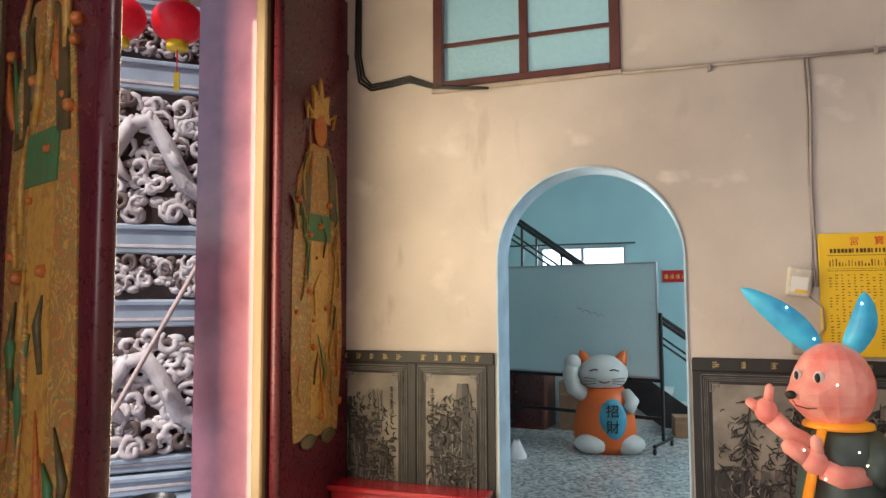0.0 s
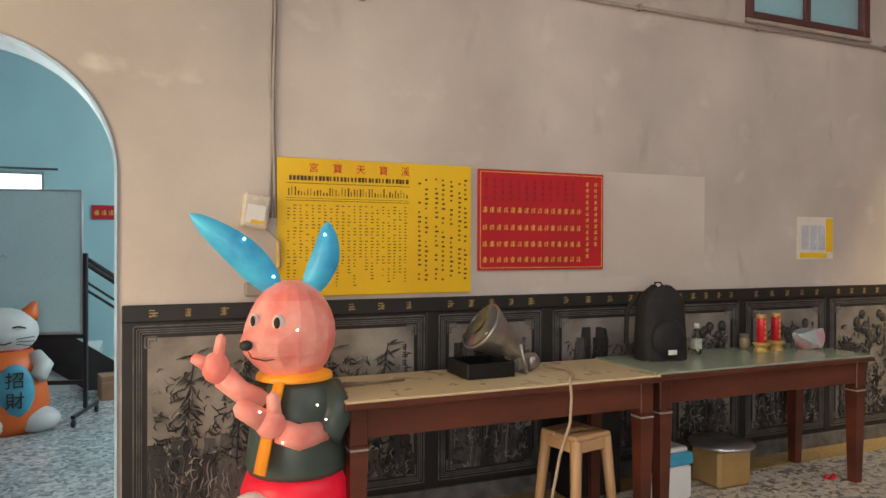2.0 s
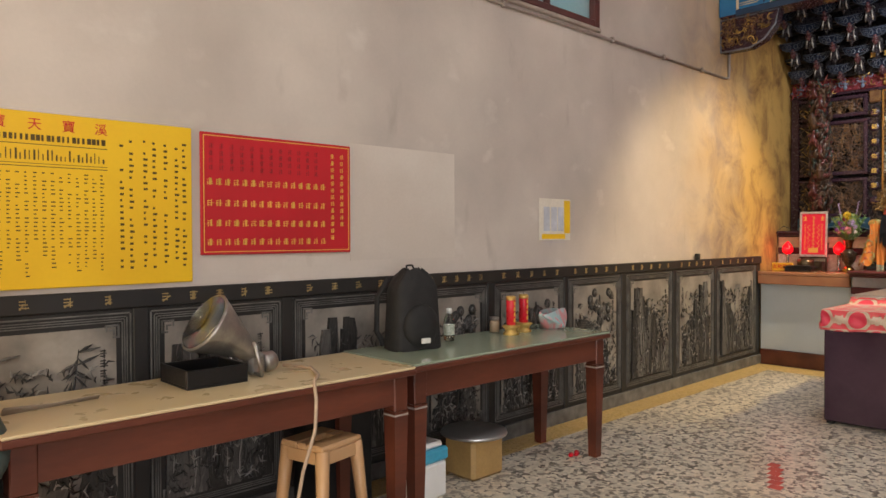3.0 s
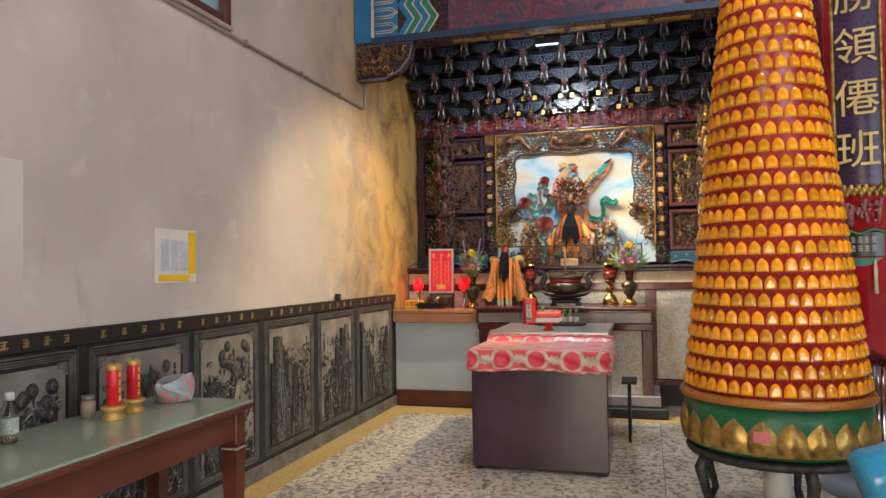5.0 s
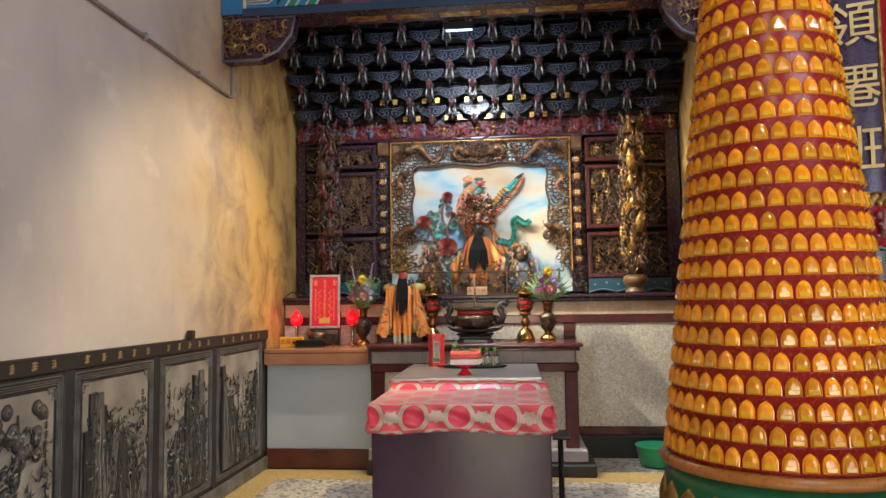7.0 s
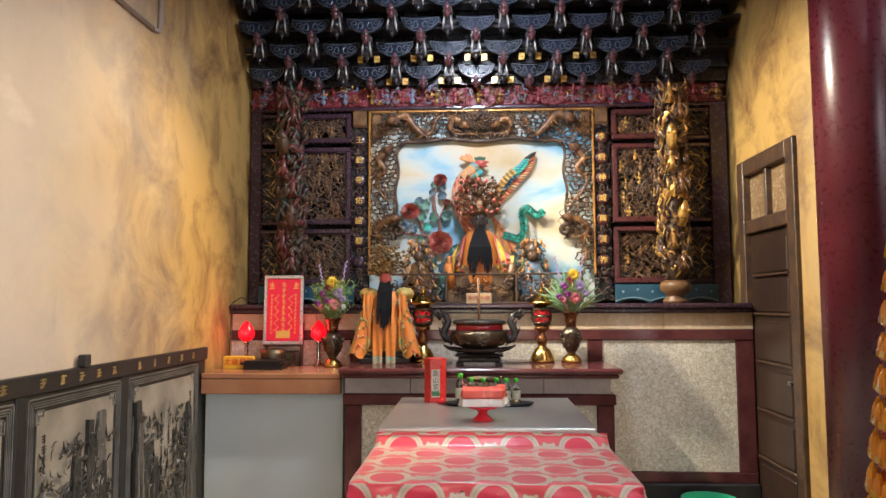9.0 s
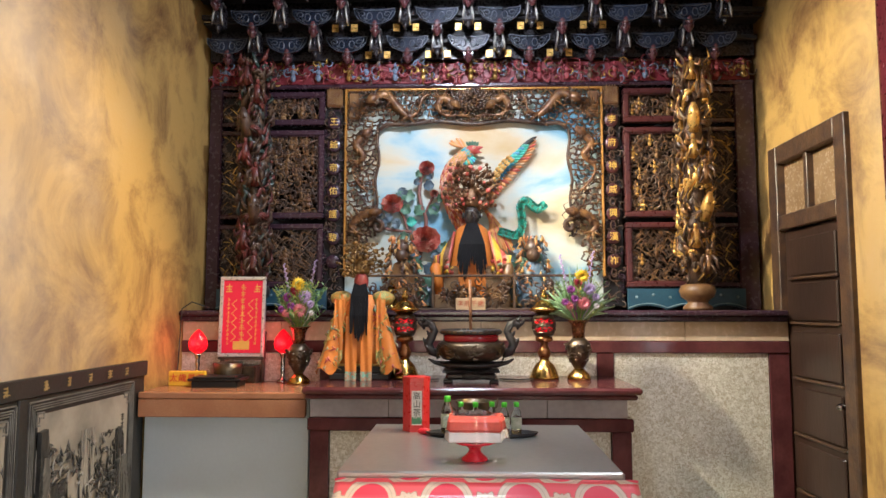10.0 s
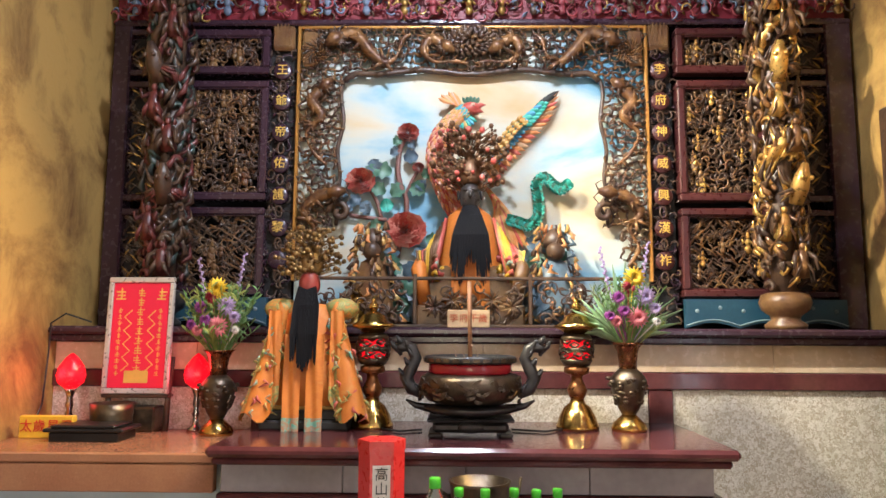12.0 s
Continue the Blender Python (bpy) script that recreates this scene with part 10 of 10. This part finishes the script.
# dark panelled door of the bay
door = thing("door_1", "dark brown panelled door with a glazed transom", "door", pose(DX0, 1.12, 0), kind="structure")
w, h = DX1 - DX0, DTOP
s = Solid()
for x0, x1, z0, z1 in ((-0.06, 0.05, 0, h + 0.06), (w - 0.05, w + 0.06, 0, h + 0.06), (0.05, w - 0.05, h - 0.05, h + 0.06), (0.05, w - 0.05, 1.90, 1.99)):
    s.box(x0, -0.08, z0, x1, 0.03, z1, 0.006)
part("door_frame", s, CARVED_DARK, door)
DOOR = material("dark_stained_door", (0.028, 0.016, 0.012), (0.045, 0.024, 0.016), rough=0.35, scale=5, fine=60, bump=0.1, stretch=(1, 1, 0.2))
leaf = part("leaf", box(0.05, -0.05, 0.01, w - 0.05, -0.012, 1.90, 0.004), DOOR, door)
for z0, z1 in ((0.08, 0.34), (0.40, 0.66), (0.72, 0.98), (1.04, 1.30), (1.36, 1.58), (1.62, 1.84)):
    part("raised_panel", box(0.13, -0.0119, z0, w - 0.13, 0.004, z1, 0.01), DOOR, leaf)
    part("panel_ledge", box(0.11, -0.0119, z0 - 0.022, w - 0.11, 0.012, z0 - 0.006, 0.004), CARVED_DARK, leaf)
part("door_handle", Solid().ball((0.10, 0.02, 0.93), (0.02, 0.03, 0.02), 10, 6), CHROME, leaf)
part("mullion", box(w / 2 - 0.02, -0.05, 1.99, w / 2 + 0.02, 0.015, h - 0.05, 0.004), CARVED_DARK, door)
for x0, x1 in ((0.05, w / 2 - 0.02), (w / 2 + 0.02, w - 0.05)):
    part("pane", box(x0, -0.03, 1.99, x1, -0.024, h - 0.05, 0), material("brown_dusty_glass", (0.30, 0.20, 0.11), (0.22, 0.14, 0.07), rough=0.25, scale=5), door)

# ---- tower of prayer lights, columns, railing and the hall beyond ----
tower = thing("prayer_light_tower", "tall red cone set with rows of amber prayer lights", "light tower", pose(6.02, 1.58, 0))
AMBER = material("amber_lamp_plastic", (0.84, 0.35, 0.005), (0.68, 0.21, 0.004), rough=0.10, scale=24, fine=60, bump=0.0, amount=0.3, emission=0.05, vary=0.28, coat=0.5)
AMBER_RIM = material("yellow_lamp_base", (0.78, 0.46, 0.02), (0.70, 0.36, 0.01), rough=0.16, scale=30, fine=60, bump=0.0, amount=0.15, vary=0.15, coat=0.4)
TOWER_RED = material("tower_red_lacquer", (0.36, 0.025, 0.022), (0.28, 0.018, 0.018), rough=0.25, scale=5, bump=0.03, amount=0.25)
R0, Z0, SLOPE = 0.462, 0.73, 0.1135


def cone_radius(z):
    return R0 - SLOPE * (z - Z0)


part("cone", Solid().lathe([(cone_radius(Z0), Z0), (cone_radius(3.9), 3.9), (0.05, 3.98)], 64), TOWER_RED, tower)
part("tower_ring", Solid().lathe([(0.40, 0.68), (0.49, 0.685), (0.497, 0.70), (0.485, 0.722), (0.45, 0.728)], 64), material("orange_brown_ring", (0.45, 0.17, 0.03), rough=0.3, scale=8), tower, "orange-brown rim")
GREEN_LOTUS = material("green_lotus_paint", (0.015, 0.12, 0.05), (0.02, 0.16, 0.07), rough=0.35, scale=8)
part("drum", Solid().lathe([(0.40, 0.42), (0.455, 0.43), (0.475, 0.47), (0.475, 0.62), (0.46, 0.678)], 64), GREEN_LOTUS, tower, "green lotus drum")
petal = Solid()
petal.grid(8, 8, lambda u, v: (0.004 - 0.030 * math.sin(math.pi * u) * math.sin(math.pi * (0.15 + 0.8 * v)), (u - 0.5) * 0.17 * (1 - 0.92 * v ** 3.0), 0.17 * v))
petal_mesh = petal.mesh("lotus_petal", [GILT])
for k in range(22):
    a = 2 * math.pi * k / 22
    part("lotus_petal", petal_mesh, GILT, tower, m=Matrix.Rotation(a, 4, "Z") @ pose(-0.476, 0, 0.45))
pk2 = Solid().box(-0.503, -0.04, 0.52, -0.498, 0.04, 0.575, 0.002)
part("pink_ticket", pk2, material("pink_ticket", (0.75, 0.22, 0.22), rough=0.5), tower, m=Matrix.Rotation(radians(-16), 4, "Z"))
part("stand_ring", Solid().lathe([(0.40, 0.37), (0.46, 0.375), (0.47, 0.395), (0.46, 0.415), (0.40, 0.418)], 48), IRON, tower)
for k in range(5):
    leg = Solid().tube([(-0.43, 0, 0.39), (-0.47, 0, 0.32), (-0.44, 0, 0.2), (-0.40, 0, 0.08), (-0.44, 0, 0.015)], [0.032, 0.034, 0.026, 0.02, 0.026], 8)
    part("stand_leg", leg, IRON, tower, m=Matrix.Rotation(2 * math.pi * k / 5 + 0.2, 4, "Z"))
part("stand_post", Solid().lathe([(0.07, 0), (0.07, 0.37)], 20), WHITE_PAINT, tower)

lamp_s = Solid()
NICHE_H = 0.070


def niche_edge(k, n, inset):
    """Point k of n round a pointed arch, drawn in by inset."""
    half = [(-1, 0.0), (-1.0, 0.28), (-0.98, 0.46), (-0.88, 0.62), (-0.70, 0.77), (-0.44, 0.89), (-0.18, 0.965), (0, 1.0)]
    ring = half + [(-x, z) for x, z in half[-2::-1]]
    x, z = ring[k]
    return (0.0290 - inset) * x, inset + (NICHE_H - 2.2 * inset) * z


def niche_rings():
    """A lamp cover: raised rim, shallow groove and a gently domed face."""
    n, v = 15, []
    for inset, out in ((0.0, 0.0), (0.0005, 0.009), (0.004, 0.011), (0.0055, 0.0085), (0.010, 0.0135), (0.020, 0.0165)):
        for k in range(n):
            x, z = niche_edge(k, n, inset)
            v.append((-out, x, z))
    return n, v


n, v = niche_rings()
for ring in range(5):
        lamp_s.add(v[ring * n:(ring + 2) * n], [(k, (k + 1) % n, n + (k + 1) % n, n + k) for k in range(n)], ring > 2)
lamp_s.slot = 0
lamp_s.add(v[5 * n:], [tuple(range(n))], True)
lamp_s.slot = 1
lamp_s.box(-0.0178, -0.020, 0.006, -0.012, 0.020, 0.023, 0.0015)
lamp_mesh = lamp_s.mesh("amber_light", [AMBER, AMBER_RIM])
rest = Solid()
rows = []
z = Z0 + 0.012
while z < 3.85:
    rows.append(z)
    z += 0.0885
near = 0
for i, z in enumerate(rows):
    r = cone_radius(z + 0.02) + 0.001
    n = max(10, int(2 * math.pi * r / 0.0655))
    for k in range(n):
        a = 2 * math.pi * (k + 0.5 * (i % 2)) / n
        m = Matrix.Rotation(a, 4, "Z") @ pose(-r, 0, z, 0, 6.5, 0)
        facing_front = -1.25 < (a if a < math.pi else a - 2 * math.pi) < 1.05
        if facing_front and near < 300:
            part("amber_light", lamp_mesh, AMBER, tower, m=m)
            near += 1
        else:
            for slot in (0, 1):
                rest.slot = slot
                rest.add(lamp_s.v, [f for f, q in zip(lamp_s.f, lamp_s.k) if q == slot], slot == 0, m)
more = part("amber_light", rest, [AMBER, AMBER_RIM], tower, "upper and rear amber prayer lights")
tagged(more, kind="stuff")
for z in rows:
    part("row_ring", Solid().lathe([(cone_radius(z) - 0.002, z - 0.006), (cone_radius(z) + 0.006, z - 0.004), (cone_radius(z) - 0.002, z - 0.001)], 56), TOWER_RED, tower)

# couplet column
def column(name, x, y, r, mat, label):
    c = thing(name, label, "column", pose(x, y, 0))
    part("shaft", Solid().lathe([(r, 0.22), (r, 4.999)], 40), mat, c)
    part("column_base", Solid().lathe([(r * 1.35, 0), (r * 1.4, 0.03), (r * 1.35, 0.09), (r * 1.15, 0.14), (r * 1.25, 0.19), (r * 1.05, 0.219)], 40), GREY_GRANITE, c)
    return c


column("round_column", 7.86, 1.09, 0.205, MAROON, "dark maroon lacquered round column beside the altar bay")
for x, y in ((6.70, -2.6), (2.4, -2.6), (2.4, -5.4), (6.7, -5.4)):
    column("hall_column", x, y, 0.2, RED_LACQUER, "red lacquered round column in the hall")
col = column("couplet_column", 6.66, 0.95, 0.20, RED_LACQUER, "red lacquered column with a dark couplet board")
BOARD = material("blue_black_board", (0.035, 0.022, 0.06), (0.05, 0.03, 0.08), rough=0.3, scale=4, amount=0.3)
board = thing("couplet_board", "curved dark couplet board with gilt characters on the column", "couplet board", pose(6.66, 0.95, 0, 0, 0, -18))
s = Solid()
s.grid(14, 2, lambda u, v: (-0.214 * math.cos(-0.62 + 1.24 * u), -0.214 * math.sin(-0.62 + 1.24 * u), 1.86 + 2.6 * v))
part("curved_board", s, BOARD, board)
s = Solid()
for z in (1.83, 4.46):
    for k in range(22):
        a = -0.62 + 1.24 * k / 21
        s.ball((-0.218 * math.cos(a), -0.218 * math.sin(a), z + 0.02 * math.sin(2.1 * k)), (0.012, 0.016, 0.022), 6, 4)
for a in (-0.62, 0.62):
    s.tube([(-0.217 * math.cos(a), -0.217 * math.sin(a), 1.84 + 0.2 * i) for i in range(14)], 0.012, 6)
part("gilt_edge", s, GILT, board)
for i, ch in enumerate("班僊領勝"):
    letters("character", ch, 0.235, material("pale_gold_leaf", (0.62, 0.50, 0.24), (0.5, 0.38, 0.16), rough=0.4, metal=0.4, scale=12), board, pose(-0.222, 0, 2.06 + 0.31 * i, 0, 0, -90), 0.004)
plq = thing("hanging_plaque", "dark hanging plaque with green trim and tassels", "plaque", pose(6.66, 0.95, 0, 0, 0, -18))
s = Solid()
for k in range(30):
    a = -0.5 + 1.0 * rng.random()
    s.tube([(-0.215 * math.cos(a), -0.215 * math.sin(a), 1.62 + 0.14 * rng.random()), (-0.226 * math.cos(a + 0.06), -0.226 * math.sin(a + 0.06), 1.64 + 0.14 * rng.random())], 0.01, 5)
part("floral_crest", s, [material("dull_pink_carving", (0.30, 0.12, 0.13), rough=0.5)], plq)
s = Solid().grid(12, 4, lambda u, v: (-0.219 * math.cos(-0.55 + 1.1 * u), -0.219 * math.sin(-0.55 + 1.1 * u), 1.44 + 0.14 * v))
part("plaque_board", s, material("black_green_board", (0.02, 0.035, 0.03), rough=0.3), plq)
s = Solid()
for r0 in range(2):
    for k in range(5):
        a = -0.35 + 0.16 * k
        m = Matrix.Rotation(a, 4, "Z") @ Matrix.Translation((-0.2205, 0, 1.47 + 0.05 * r0))
        for j in range(3):
            s.box(-0.002, -0.012, 0.013 * j, 0.0, 0.012, 0.013 * j + 0.005, 0, m)
        s.box(-0.002, -0.002, 0, 0.0, 0.002, 0.036, 0, m)
part("pale_characters", s, material("pale_script", (0.55, 0.55, 0.46), rough=0.5), plq)
s = Solid().grid(12, 3, lambda u, v: (-0.221 * math.cos(-0.5 + 1.0 * u), -0.221 * math.sin(-0.5 + 1.0 * u), 1.43 - 0.05 * v * math.sin(math.pi * u)))
s.tube([(-0.222 * math.cos(-0.55 + 0.11 * i), -0.222 * math.sin(-0.55 + 0.11 * i), 1.585 + 0.012 * math.sin(i)) for i in range(11)], 0.008, 5)
part("green_trim", s, BEAM_GREEN, plq)
for a in (-0.35, 0.3):
    p = (-0.224 * math.cos(a), -0.224 * math.sin(a))
    part("tassel", Solid().tube([(*p, 1.42), (*p, 1.36), (*p, 1.30), (*p, 1.22)], [0.003, 0.012, 0.010, 0.013], 8), BEAM_WHITE, plq)

# wooden-topped railing and the hall altar
rl = thing("hall_railing", "steel railing with a polished brown handrail", "railing", pose(0, 0, 0))
part("handrail", Solid().tube([(6.42, 1.03, 0.87), (5.4, 1.03, 0.87), (4.4, 1.03, 0.87)], 0.035, 10), MAROON_TRIM, rl)
for k in range(22):
    t = k / 21
    part("baluster", Solid().cyl((6.38 - 1.94 * t, 1.03, 0.0), (6.38 - 1.94 * t, 1.03, 0.85), 0.012, 8), CHROME, rl)
part("bottom_bar", Solid().cyl((6.40, 1.03, 0.10), (4.4, 1.03, 0.10), 0.014, 8), CHROME, rl)
wt = thing("water_jug", "large pale blue plastic water jug on a stool", "jug", pose(4.98, 1.30, 0.0))
part("jug_stand", box(-0.15, -0.15, 0, 0.15, 0.15, 0.40, 0.01), BROWN_WOOD, wt)
part("jug_body", Solid().lathe([(0.05, 0), (0.12, 0.01), (0.135, 0.05), (0.13, 0.12), (0.137, 0.2), (0.13, 0.28), (0.06, 0.34), (0.03, 0.36), (0.03, 0.38)], 24, Matrix.Translation((0, 0, 0.55)) @ Matrix.Rotation(radians(70), 4, "X") @ Matrix.Translation((0, 0, -0.15))), material("blue_water_plastic", (0.06, 0.34, 0.60), rough=0.15), wt)
main = thing("hall_altar", "main hall altar with cream stone counter and maroon trim", "altar", pose(0, 0, 0))
part("counter", box(9.35, -4.2, 0, 10.4, 0.86, 1.10, 0.01), CREAM_CHIP, main)
part("counter_trim", box(9.32, -4.2, 1.10, 10.4, 0.86, 1.19, 0.008), PURPLE_WOOD, main)
part("counter_band", box(9.33, -4.2, 0.95, 9.35, 0.86, 1.02, 0.004), MAROON_TRIM, main)
part("front_stile", box(9.335, 0.70, 0.0, 9.35, 0.86, 0.95, 0.004), GREY_MARBLE, main)
hs = thing("hall_screen", "gilded carved screen of the main hall altar", "altar screen", pose(0, 0, 0))
part("screen_back", box(10.30, -4.2, 1.19, 10.4, 0.88, 4.6, 0), BACK_DARK, hs)
s = Solid()
rng = random.Random(130)
carve(s, 3.0, 3.3, 1500, 0.10, rng, 0.10, (0, 0, 1, 2))
part("gilded_carving", s, [CARVED_DARK, GILT, CARVED], hs, "gilded dragon and cloud carving", toward(10.28, 0.86, 1.2))
s = Solid()
s.slot = 0
s.lathe([(0.24, 0), (0.22, 0.2), (0.16, 0.5), (0.10, 0.62)], 18)
s.slot = 1
for k in range(80):
    a, z = rng.uniform(0, 6.28), rng.uniform(0.05, 0.95)
    r = 0.24 - 0.12 * z
    s.slot = rng.choice((0, 1, 2, 3, 4))
    s.ball((r * math.cos(a), r * math.sin(a), z), (0.03, 0.04, 0.035), 6, 4)
single("hall_deity_statue", s, [BLACK_INK, GILT, COLS["red"], material("yellow_silk", (0.72, 0.45, 0.03), rough=0.5), COLS["teal"]], "small robed deity statue with a red pompom crown", "statue", pose(9.62, 0.55, 1.19))
s = Solid()
for k in range(5):
    pts = [(0.25 * math.sin(0.9 * t + k), 0.15 * math.cos(0.8 * t), 0.3 + 0.16 * t) for t in range(14)]
    s.slot = k % 2
    s.tube([(p[0] * (0.5 + 0.1 * k), p[1], p[2]) for p in pts], [0.05 + 0.03 * math.sin(t) for t in range(14)], 8)
single("gilded_dragon_pillar", s, [GILT, CARVED_DARK], "tall gilded dragon carving on the main altar", "carving", pose(9.95, 0.50, 1.19))

# ---- terrazzo floor slabs ----
floor = structure("floor", box(-2.31, -7.2, -0.1, 12.0, NY, -0.012, 0), GREY_LINE, "grey pebble terrazzo floor with slab joints", "floor")
cache = {}
xs = [-2.3 + 1.21 * i for i in range(10)] + [8.4]
ys = [4.56 - 1.2 * i for i in range(11)]
for xa, xb in zip(xs, xs[1:]):
    for yb, ya in zip(ys, ys[1:]):
        key = (round(xb - xa, 3), round(yb - ya, 3))
        if key not in cache:
            cache[key] = Solid().box(0.002, 0.002, -0.012, key[0] - 0.002, key[1] - 0.002, 0, 0.0015).mesh("terrazzo_slab", [TERRAZZO])
        part("terrazzo_slab", cache[key], TERRAZZO, floor, m=pose(xa, ya, 0))
part("border_strip", box(-1.8, 4.562, -0.012, ARCH_L, NY, 0.001, 0.001), YELLOW_TERRAZZO, floor, "yellow terrazzo border")
part("border_strip", box(ARCH_L, 4.562, -0.012, ARCH_R, NY + 0.25, 0.0008, 0.001), YELLOW_TERRAZZO, floor, "yellow terrazzo border")
part("border_strip", box(ARCH_R, 4.562, -0.012, 8.4, NY, 0.001, 0.001), YELLOW_TERRAZZO, floor, "yellow terrazzo border")
part("border_strip", box(8.402, 1.0, -0.012, 8.7, NY, 0.001, 0.001), YELLOW_TERRAZZO, floor, "yellow terrazzo border")
part("border_strip", box(8.402, -7.2, -0.012, 11.8, 0.998, 0.0, 0.001), TERRAZZO, floor, "grey terrazzo strip")
part("border_strip", box(8.702, 1.0, -0.012, 9.35, 2.2, 0.0, 0.001), TERRAZZO, floor, "grey terrazzo strip")
